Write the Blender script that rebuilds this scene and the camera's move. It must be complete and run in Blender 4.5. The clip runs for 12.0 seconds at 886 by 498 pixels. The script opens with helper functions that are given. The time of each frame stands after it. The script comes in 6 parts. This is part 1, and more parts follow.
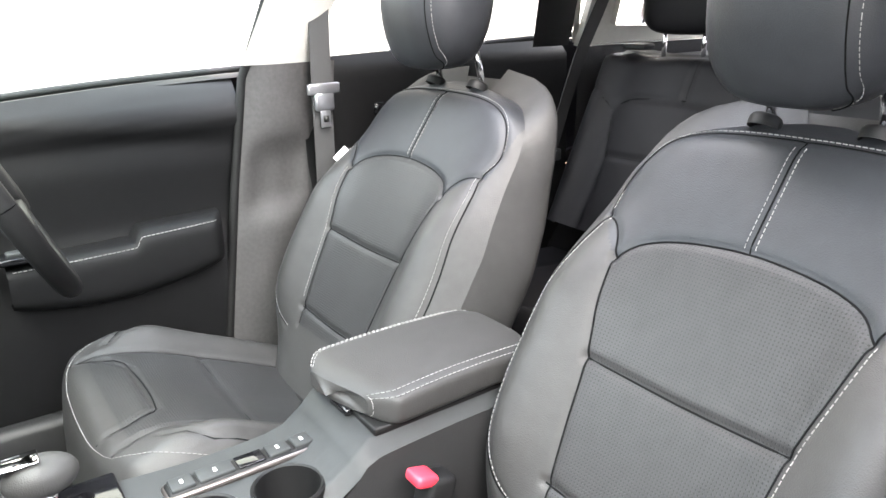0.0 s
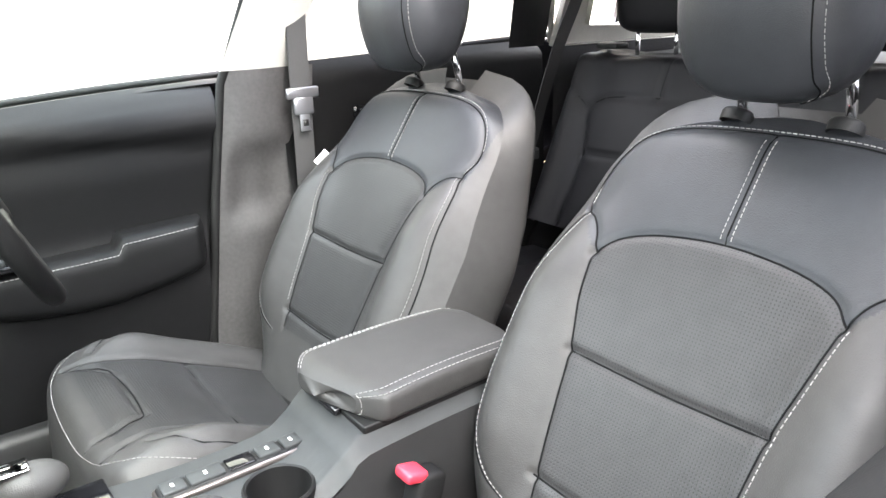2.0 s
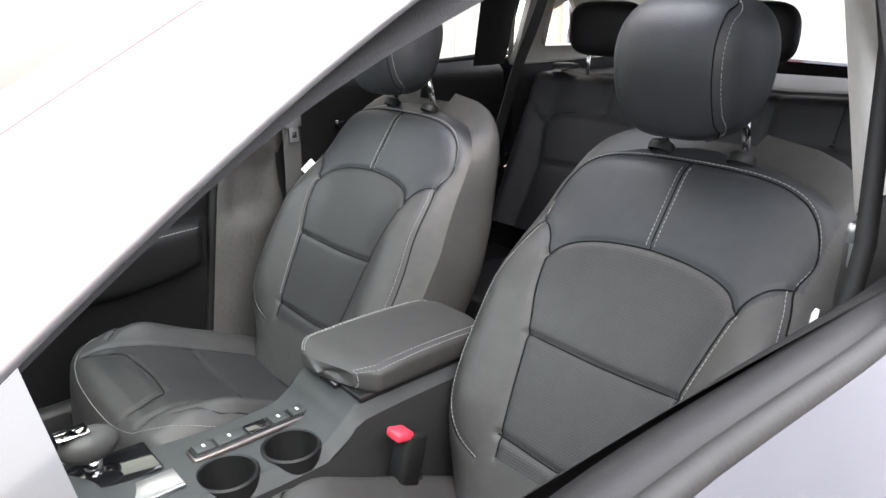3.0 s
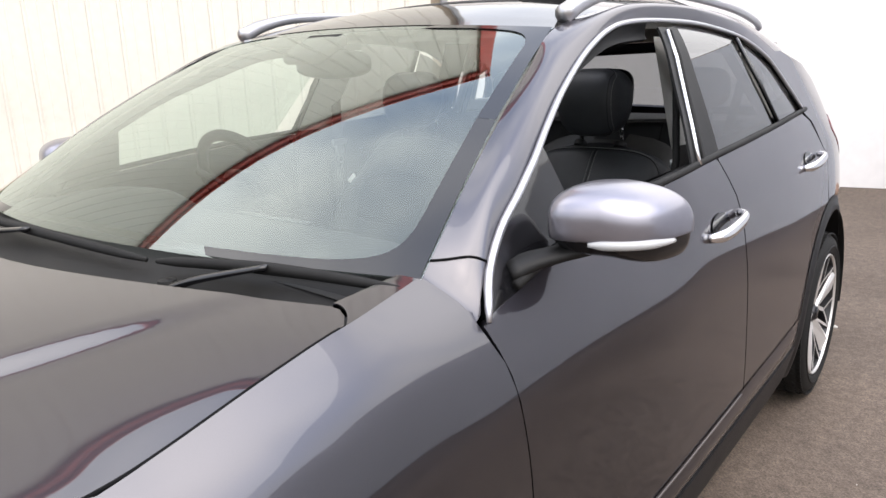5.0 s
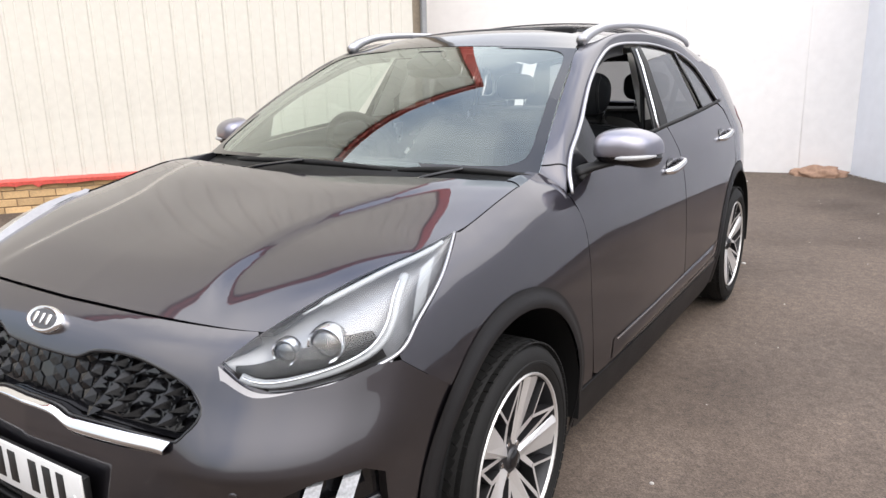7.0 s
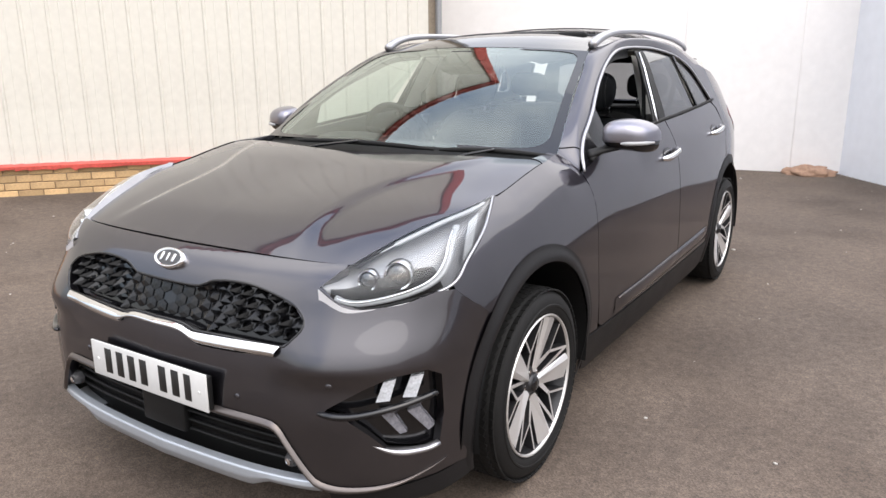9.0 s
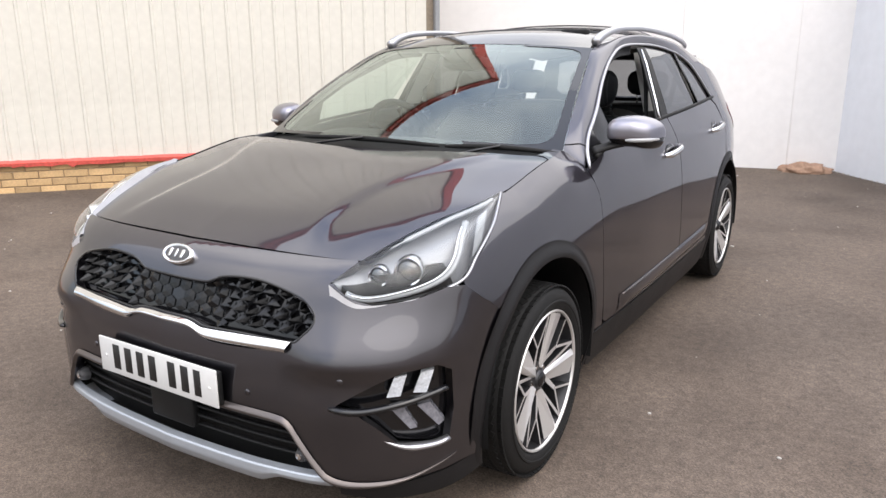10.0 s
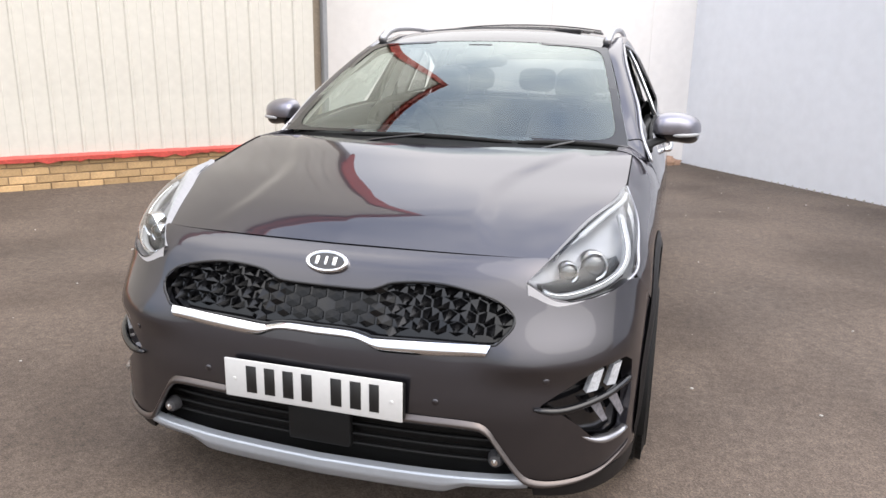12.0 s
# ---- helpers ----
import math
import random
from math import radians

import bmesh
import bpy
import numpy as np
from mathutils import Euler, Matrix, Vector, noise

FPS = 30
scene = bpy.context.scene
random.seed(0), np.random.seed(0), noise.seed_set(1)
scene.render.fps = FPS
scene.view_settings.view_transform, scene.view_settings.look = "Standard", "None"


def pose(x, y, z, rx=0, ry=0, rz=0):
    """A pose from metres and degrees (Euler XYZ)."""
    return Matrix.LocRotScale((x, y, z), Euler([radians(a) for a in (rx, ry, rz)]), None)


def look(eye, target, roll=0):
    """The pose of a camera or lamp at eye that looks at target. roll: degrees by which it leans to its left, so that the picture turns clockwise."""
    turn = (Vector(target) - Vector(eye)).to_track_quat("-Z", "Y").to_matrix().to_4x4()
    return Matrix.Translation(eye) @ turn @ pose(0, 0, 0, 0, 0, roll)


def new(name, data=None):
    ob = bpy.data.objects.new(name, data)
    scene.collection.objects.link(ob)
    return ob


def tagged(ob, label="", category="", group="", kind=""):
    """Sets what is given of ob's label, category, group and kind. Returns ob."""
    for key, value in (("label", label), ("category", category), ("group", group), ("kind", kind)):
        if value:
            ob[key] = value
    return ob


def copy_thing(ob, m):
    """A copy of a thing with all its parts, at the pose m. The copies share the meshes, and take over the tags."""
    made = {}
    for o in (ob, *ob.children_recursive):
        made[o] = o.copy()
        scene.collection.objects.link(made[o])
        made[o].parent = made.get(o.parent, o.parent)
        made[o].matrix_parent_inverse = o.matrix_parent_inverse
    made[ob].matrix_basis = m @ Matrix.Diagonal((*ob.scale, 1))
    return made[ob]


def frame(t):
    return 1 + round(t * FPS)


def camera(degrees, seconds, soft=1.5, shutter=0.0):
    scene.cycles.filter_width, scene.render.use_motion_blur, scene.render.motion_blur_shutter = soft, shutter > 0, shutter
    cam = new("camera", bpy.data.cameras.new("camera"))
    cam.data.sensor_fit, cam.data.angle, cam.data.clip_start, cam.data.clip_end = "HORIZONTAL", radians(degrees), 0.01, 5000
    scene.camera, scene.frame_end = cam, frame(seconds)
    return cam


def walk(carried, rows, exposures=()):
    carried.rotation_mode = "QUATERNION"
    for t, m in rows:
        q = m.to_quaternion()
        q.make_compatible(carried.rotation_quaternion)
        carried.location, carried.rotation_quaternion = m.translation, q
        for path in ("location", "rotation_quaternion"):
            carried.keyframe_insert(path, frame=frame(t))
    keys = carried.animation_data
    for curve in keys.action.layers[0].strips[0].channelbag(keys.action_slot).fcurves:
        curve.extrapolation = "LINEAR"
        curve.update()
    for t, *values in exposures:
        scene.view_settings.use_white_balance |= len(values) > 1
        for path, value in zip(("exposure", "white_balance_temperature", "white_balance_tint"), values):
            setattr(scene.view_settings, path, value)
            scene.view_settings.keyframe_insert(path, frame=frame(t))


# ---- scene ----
cam = camera(62.2, 12.0)
PATH = [
    (0, (0.811, 0.919, 1.214), (-0.749, 1.999, 0.58), -1.1),
    (0.5, (0.816, 0.909, 1.211), (-0.717, 2.031, 0.584), -1.3),
    (1, (0.814, 0.907, 1.211), (-0.72, 2.026, 0.582), -1.6),
    (1.5, (0.815, 0.908, 1.21), (-0.718, 2.027, 0.579), -2.1),
    (2, (0.821, 0.906, 1.214), (-0.708, 2.031, 0.585), -2.0),
    (2.2, (0.831, 0.899, 1.232), (-0.690, 2.036, 0.590), -2.0),
    (2.5, (0.863, 0.868, 1.283), (-0.629, 2.058, 0.598), -1.9),
    (2.7, (0.898, 0.841, 1.290), (-0.598, 2.029, 0.622), -1.3),
    (4.3, (1.22, 0.06, 1.344), (0.051, 1.568, 0.745), 0.8),
    (4.5, (1.263, -0.044, 1.339), (0.081, 1.475, 0.795), 0.1),
    (5, (1.383, -0.357, 1.341), (0.191, 1.168, 0.839), -1.8),
    (5.5, (1.446, -0.684, 1.337), (0.319, 0.892, 0.841), -2.0),
    (6, (1.535, -0.99, 1.359), (0.478, 0.627, 0.843), -1.1),
    (6.5, (1.653, -1.297, 1.353), (0.567, 0.296, 0.821), -2.0),
    (7, (1.662, -1.58, 1.365), (0.617, 0.052, 0.87), -1.5),
    (7.5, (1.678, -1.815, 1.371), (0.656, -0.172, 0.866), -1.2),
    (7.7, (1.706, -1.868, 1.385), (0.659, -0.239, 0.884), -1.5),
    (9.5, (1.813, -2.069, 1.364), (0.778, -0.432, 0.864), -0.2),
    (10, (1.776, -2.078, 1.366), (0.75, -0.437, 0.859), -0.3),
    (10.5, (1.557, -2.122, 1.351), (0.642, -0.42, 0.838), -0.2),
    (11, (1.292, -2.247, 1.351), (0.484, -0.491, 0.839), 0.0),
    (11.5, (1.115, -2.396, 1.347), (0.472, -0.57, 0.845), 0.2),
    (12, (0.848, -2.475, 1.359), (0.302, -0.62, 0.846), 1.0),
]
walk(cam, [(t, look(e, a, r)) for t, e, a, r in PATH],
     [(0, 3.5), (2.0, 3.5), (2.7, 3.2), (3.2, 2.0), (3.7, 1.0), (4.3, 0.45), (5.0, 0.25), (6.0, 0.12), (12, 0.02)])

# ---- light ----
SUN_AZ, SUN_EL = (0.95, -0.31), 55.0
world = bpy.data.worlds.new("sky")
scene.world = world
world.use_nodes = True
wn = world.node_tree
sky = wn.nodes.new("ShaderNodeTexSky")
sky.sky_type, sky.sun_disc = "NISHITA", False
sky.sun_elevation, sky.sun_rotation = radians(SUN_EL), math.atan2(SUN_AZ[0], SUN_AZ[1])
sky.air_density, sky.dust_density, sky.ozone_density = 1.0, 3.0, 1.0
cover = wn.nodes.new("ShaderNodeTexNoise")
cover.inputs["Scale"].default_value, cover.inputs["Detail"].default_value = 1.5, 4
ramp = wn.nodes.new("ShaderNodeValToRGB")
ramp.color_ramp.elements[0].position, ramp.color_ramp.elements[1].position = 0.24, 0.60
mix = wn.nodes.new("ShaderNodeMix")
mix.data_type = "RGBA"
mix.inputs[7].default_value = (6.6, 6.5, 6.6, 1)
wn.links.new(cover.outputs["Fac"], ramp.inputs[0])
wn.links.new(ramp.outputs[0], mix.inputs[0])
wn.links.new(sky.outputs[0], mix.inputs[6])
# an overcast sky is about three times brighter overhead than at the horizon
way = wn.nodes.new("ShaderNodeTexCoord")
axis = wn.nodes.new("ShaderNodeSeparateXYZ")
height = wn.nodes.new("ShaderNodeMapRange")
height.inputs[3].default_value, height.inputs[4].default_value = 0.36, 1.15
dim = wn.nodes.new("ShaderNodeVectorMath")
dim.operation = "SCALE"
wn.links.new(way.outputs["Generated"], axis.inputs[0])
wn.links.new(axis.outputs[2], height.inputs[0])
wn.links.new(mix.outputs[2], dim.inputs[0])
wn.links.new(height.outputs[0], dim.inputs["Scale"])
wn.links.new(dim.outputs[0], wn.nodes["Background"].inputs[0])
wn.nodes["Background"].inputs[1].default_value = 0.49
sun = new("sun", bpy.data.lights.new("sun", "SUN"))
sun.data.energy, sun.data.angle, sun.data.color = 1.25, radians(75), (1.0, 0.96, 0.90)
sun.matrix_world = look((SUN_AZ[0] * 20, SUN_AZ[1] * 20, 20 * math.tan(radians(SUN_EL))), (0, 0, 0))

# ---- materials ----
def mat(name, color, rough=0.5, metal=0.0, coat=0.0, spec=0.5, vary=0.12, scale=6.0, fine=60.0, bump=0.0, bump_scale=200.0, bump_dist=0.001):
    """Principled surface with two scales of variation in colour and roughness, and fine relief."""
    m = bpy.data.materials.new(name)
    m.use_nodes = True
    t = m.node_tree
    b = t.nodes["Principled BSDF"]
    tc = t.nodes.new("ShaderNodeTexCoord")
    n1, n2 = t.nodes.new("ShaderNodeTexNoise"), t.nodes.new("ShaderNodeTexNoise")
    n1.inputs["Scale"].default_value, n2.inputs["Scale"].default_value = scale, fine
    n1.inputs["Detail"].default_value = 5
    add = t.nodes.new("ShaderNodeMath")
    t.links.new(tc.outputs["Object"], n1.inputs["Vector"])
    t.links.new(tc.outputs["Object"], n2.inputs["Vector"])
    t.links.new(n1.outputs["Fac"], add.inputs[0])
    t.links.new(n2.outputs["Fac"], add.inputs[1])
    mr = t.nodes.new("ShaderNodeMapRange")
    mr.inputs[1].default_value, mr.inputs[2].default_value = 0.6, 1.4
    mr.inputs[3].default_value, mr.inputs[4].default_value = 1 - vary, 1 + vary
    t.links.new(add.outputs[0], mr.inputs[0])
    mul = t.nodes.new("ShaderNodeVectorMath")
    mul.operation = "SCALE"
    mul.inputs[0].default_value = color
    t.links.new(mr.outputs[0], mul.inputs["Scale"])
    t.links.new(mul.outputs[0], b.inputs["Base Color"])
    rr = t.nodes.new("ShaderNodeMapRange")
    rr.inputs[3].default_value, rr.inputs[4].default_value = rough * 0.88, min(1, rough * 1.12)
    t.links.new(n1.outputs["Fac"], rr.inputs[0])
    t.links.new(rr.outputs[0], b.inputs["Roughness"])
    b.inputs["Metallic"].default_value = metal
    b.inputs["Coat Weight"].default_value = coat
    b.inputs["Coat Roughness"].default_value = 0.02
    b.inputs["Specular IOR Level"].default_value = spec
    if bump:
        v = t.nodes.new("ShaderNodeTexNoise")
        v.inputs["Scale"].default_value, v.inputs["Detail"].default_value = bump_scale, 3
        t.links.new(tc.outputs["Object"], v.inputs["Vector"])
        bp = t.nodes.new("ShaderNodeBump")
        bp.inputs["Strength"].default_value, bp.inputs["Distance"].default_value = bump, bump_dist
        t.links.new(v.outputs["Fac"], bp.inputs["Height"])
        t.links.new(bp.outputs[0], b.inputs["Normal"])
    return m


def glass(name, tint, gloss_rough=0.0, f0=0.08, power=4.5, gloss=(1, 1, 1)):
    """A thin pane: tinted see-through with a reflection that grows towards grazing view."""
    m = bpy.data.materials.new(name)
    m.use_nodes = True
    t = m.node_tree
    t.nodes.remove(t.nodes["Principled BSDF"])
    tr, gl, lw, mx = (t.nodes.new(k) for k in ("ShaderNodeBsdfTransparent", "ShaderNodeBsdfGlossy", "ShaderNodeLayerWeight", "ShaderNodeMixShader"))
    tr.inputs[0].default_value = (*tint, 1)
    gl.inputs["Roughness"].default_value = gloss_rough
    gl.inputs[0].default_value = (*gloss, 1)
    pw, ml = t.nodes.new("ShaderNodeMath"), t.nodes.new("ShaderNodeMath")
    pw.operation, ml.operation = "POWER", "MULTIPLY_ADD"
    pw.inputs[1].default_value = power
    ml.inputs[1].default_value, ml.inputs[2].default_value = 1 - f0, f0
    t.links.new(lw.outputs["Facing"], pw.inputs[0])
    t.links.new(pw.outputs[0], ml.inputs[0])
    t.links.new(ml.outputs[0], mx.inputs[0])
    t.links.new(tr.outputs[0], mx.inputs[1])
    t.links.new(gl.outputs[0], mx.inputs[2])
    t.links.new(mx.outputs[0], t.nodes["Material Output"].inputs[0])
    return m


def leather(name, color, rough=0.48, dots=0.0):
    """Grained leather; with dots it is perforated in a fine square grid."""
    m = mat(name, color, rough, vary=0.15, scale=5, fine=40, spec=0.30)
    t = m.node_tree
    b = t.nodes["Principled BSDF"]
    tc = t.nodes.new("ShaderNodeTexCoord")
    v = t.nodes.new("ShaderNodeTexVoronoi")
    v.inputs["Scale"].default_value = 650
    t.links.new(tc.outputs["Object"], v.inputs["Vector"])
    bp = t.nodes.new("ShaderNodeBump")
    bp.inputs["Strength"].default_value, bp.inputs["Distance"].default_value = 0.35, 0.0006
    t.links.new(v.outputs["Distance"], bp.inputs["Height"])
    if dots:
        uv = t.nodes.new("ShaderNodeUVMap")
        vm = t.nodes.new("ShaderNodeVectorMath")
        vm.operation = "SCALE"
        vm.inputs["Scale"].default_value = 1 / dots
        t.links.new(uv.outputs[0], vm.inputs[0])
        fr = t.nodes.new("ShaderNodeVectorMath")
        fr.operation = "FRACTION"
        t.links.new(vm.outputs[0], fr.inputs[0])
        ds = t.nodes.new("ShaderNodeVectorMath")
        ds.operation = "DISTANCE"
        ds.inputs[1].default_value = (0.5, 0.5, 0)
        t.links.new(fr.outputs[0], ds.inputs[0])
        mr = t.nodes.new("ShaderNodeMapRange")
        mr.inputs[1].default_value, mr.inputs[2].default_value = 0.16, 0.26
        t.links.new(ds.outputs["Value"], mr.inputs[0])
        b2 = t.nodes.new("ShaderNodeBump")
        b2.inputs["Strength"].default_value, b2.inputs["Distance"].default_value = 0.5, 0.0008
        t.links.new(mr.outputs[0], b2.inputs["Height"])
        t.links.new(bp.outputs[0], b2.inputs["Normal"])
        bp = b2
        sc = t.nodes.new("ShaderNodeVectorMath")
        sc.operation = "SCALE"
        m3 = t.nodes.new("ShaderNodeMapRange")
        m3.inputs[3].default_value = 0.32
        t.links.new(mr.outputs[0], m3.inputs[0])
        t.links.new(b.inputs["Base Color"].links[0].from_socket, sc.inputs[0])
        t.links.new(m3.outputs[0], sc.inputs["Scale"])
        t.links.new(sc.outputs[0], b.inputs["Base Color"])
    t.links.new(bp.outputs[0], b.inputs["Normal"])
    return m


PAINT = mat("graphite_paint", (0.054, 0.051, 0.060), 0.36, metal=1.0, coat=1.0, vary=0.05, scale=2, fine=900)
PAINT.node_tree.nodes["Principled BSDF"].inputs["Coat IOR"].default_value = 1.7
PAINT.node_tree.nodes["Principled BSDF"].inputs["Specular Tint"].default_value = (0.6, 0.58, 0.62, 1)
CLAD = mat("dark_grey_cladding", (0.009, 0.0085, 0.009), 0.5, spec=0.25, vary=0.1, bump=0.2, bump_scale=500)
BLACKGLOSS = mat("gloss_black", (0.006, 0.006, 0.007), 0.07, coat=0.15, vary=0.1)
BLACKPL = mat("black_plastic", (0.006, 0.006, 0.0062), 0.55, spec=0.28, vary=0.15, bump=0.2, bump_scale=400)
RUBBER = mat("rubber", (0.006, 0.0059, 0.0058), 0.7, spec=0.3, vary=0.25, bump=0.3, bump_scale=300)
CHROME = mat("chrome", (0.80, 0.80, 0.81), 0.07, metal=1.0, vary=0.03)
SATIN = mat("satin_silver", (0.46, 0.46, 0.48), 0.30, metal=0.9, vary=0.04, fine=300)
MIRRORCAP = mat("satin_mirror_cap", (0.25, 0.245, 0.28), 0.30, metal=0.9, coat=0.4, vary=0.04)
SKID = mat("skid_silver", (0.42, 0.45, 0.49), 0.36, metal=0.6, vary=0.05)
BRONZE = mat("bumper_trim", (0.13, 0.115, 0.11), 0.32, metal=0.8, vary=0.05)
ALLOY = mat("machined_alloy", (0.66, 0.65, 0.64), 0.34, metal=0.65, vary=0.05, fine=200)
POCKET = mat("dark_alloy", (0.05, 0.05, 0.053), 0.4, metal=0.7, vary=0.1)
DISC = mat("brake_steel", (0.25, 0.24, 0.23), 0.4, metal=1.0, vary=0.15)
WINDSHIELD = glass("windshield_glass", (0.72, 0.78, 0.75), f0=0.10, power=3.0, gloss=(0.86, 0.94, 0.90))
PRIVACY = glass("privacy_glass", (0.26, 0.265, 0.27))
CLEAR = glass("clear_lens", (0.93, 0.95, 0.96), f0=0.035)
SIDEGLASS = glass("side_glass", (0.78, 0.86, 0.82))
LAMPSILVER = mat("lamp_reflector", (0.75, 0.75, 0.76), 0.16, metal=1.0, vary=0.05)
LAMPGREY = mat("lamp_housing", (0.05, 0.05, 0.053), 0.3)
LAMPDARK = mat("lamp_tray_black", (0.010, 0.010, 0.011), 0.35, spec=0.3, vary=0.1)
LAMPMID = mat("lamp_brow", (0.30, 0.30, 0.31), 0.40, metal=0.2)
LAMPRIM = mat("lamp_rim_silver", (0.60, 0.60, 0.62), 0.38, metal=0.25, vary=0.04)
LEDBAR = mat("led_light_guide", (0.34, 0.345, 0.35), 0.34, vary=0.04, coat=0.5)
PROJ = glass("projector_lens", (0.10, 0.14, 0.15), f0=0.15)
LEDICE = mat("ribbed_clear_lamp", (0.50, 0.52, 0.55), 0.18, vary=0.3, scale=60, fine=160, bump=0.8, bump_scale=130, bump_dist=0.004, coat=0.6)
LEDLOW = mat("ribbed_grey_lamp", (0.16, 0.16, 0.18), 0.18, vary=0.4, scale=60, fine=160, bump=0.8, bump_scale=130, bump_dist=0.004, coat=0.6)
PLATE = mat("white_plate", (0.62, 0.62, 0.61), 0.35, vary=0.04)
INK = mat("plate_black", (0.012, 0.012, 0.012), 0.5, vary=0.1)
LEATHER = leather("black_leather", (0.034, 0.0332, 0.0326))
# bluish, darker copy of the seat leather with the roof's shade in its colour
LEATHER_UPPER_SHADE = leather("black_upper_shade_leather", (0.0205, 0.0217, 0.0245), 0.46)
# rear copy of the black leather, its colour darkened for the cabin's shade
LEATHER_REAR_SHADE = leather("shaded_rear_leather", (0.0078, 0.0078, 0.0092), 0.54)
LEATHER_PERF = leather("perforated_leather", (0.0245, 0.0243, 0.0248), 0.46, dots=0.0046)
THREAD = mat("light_thread", (0.22, 0.215, 0.21), 0.85, vary=0.1)
TRIM = mat("grained_trim", (0.018, 0.018, 0.0185), 0.5, vary=0.12, bump=0.5, bump_scale=700)
DASH = mat("dash_skin", (0.009, 0.009, 0.0095), 0.6, vary=0.1)
PILLARTRIM = mat("grained_pillar_trim", (0.050, 0.048, 0.047), 0.6, vary=0.3, fine=120, bump=0.9, bump_scale=500)
SEAM = mat("dark_seam", (0.004, 0.004, 0.0045), 0.8, vary=0.1, spec=0.1)
TRIMSOFT = mat("soft_trim", (0.0065, 0.0065, 0.0068), 0.55, spec=0.18, vary=0.12, bump=0.3, bump_scale=500)
TRIMGREY = mat("console_trim", (0.030, 0.032, 0.033), 0.55, spec=0.25, vary=0.1, bump=0.15, bump_scale=600)
PALE = mat("pale_headlining", (0.50, 0.49, 0.45), 0.8, vary=0.06, bump=0.3, bump_scale=300)
CARPET = mat("dark_carpet", (0.020, 0.019, 0.018), 0.95, vary=0.3, fine=300, bump=0.8, bump_scale=400, bump_dist=0.003)
WEBBING = mat("belt_webbing", (0.05, 0.05, 0.05), 0.7, vary=0.1, fine=400)
WEBBING_REAR = mat("rear_belt_webbing", (0.014, 0.014, 0.0145), 0.7, vary=0.1, fine=400)
RED = mat("red_button", (0.55, 0.035, 0.06), 0.35, vary=0.05)
LABEL = mat("white_label", (0.72, 0.72, 0.70), 0.6)
WHITEWALL = mat("white_render", (0.82, 0.80, 0.785), 0.85, vary=0.05, scale=0.6, fine=9, bump=0.25, bump_scale=60, bump_dist=0.002)
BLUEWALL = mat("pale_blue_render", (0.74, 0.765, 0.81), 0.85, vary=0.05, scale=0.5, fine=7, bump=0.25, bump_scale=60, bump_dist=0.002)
SHEET = mat("cream_sheet_metal", (0.64, 0.615, 0.55), 0.45, vary=0.07, scale=1.4, fine=14)
REDTRIM = mat("weathered_red_trim", (0.55, 0.085, 0.065), 0.55, vary=0.3, scale=7, fine=40)
MORTAR = mat("mortar", (0.30, 0.25, 0.19), 0.95, vary=0.2, bump=0.5, bump_scale=90)
BEDDING = mat("brick_bedding", (0.36, 0.26, 0.16), 0.95, vary=0.2, bump=0.5, bump_scale=90)
STONE = mat("pale_chips", (0.45, 0.43, 0.40), 0.8, vary=0.2)
RAG = mat("brown_cloth", (0.35, 0.22, 0.15), 0.95, vary=0.3, fine=30)


def brick_material():
    m = mat("buff_brick", (0.52, 0.35, 0.18), 0.9, vary=0.18, scale=8, fine=70, bump=0.6, bump_scale=120, bump_dist=0.003)
    t = m.node_tree
    info, hs = t.nodes.new("ShaderNodeObjectInfo"), t.nodes.new("ShaderNodeHueSaturation")
    mr = t.nodes.new("ShaderNodeMapRange")
    mr.inputs[3].default_value, mr.inputs[4].default_value = 0.72, 1.25
    t.links.new(info.outputs["Random"], mr.inputs[0])
    t.links.new(mr.outputs[0], hs.inputs["Value"])
    b = t.nodes["Principled BSDF"]
    t.links.new(b.inputs["Base Color"].links[0].from_socket, hs.inputs["Color"])
    t.links.new(hs.outputs[0], b.inputs["Base Color"])
    return m


BRICK = brick_material()


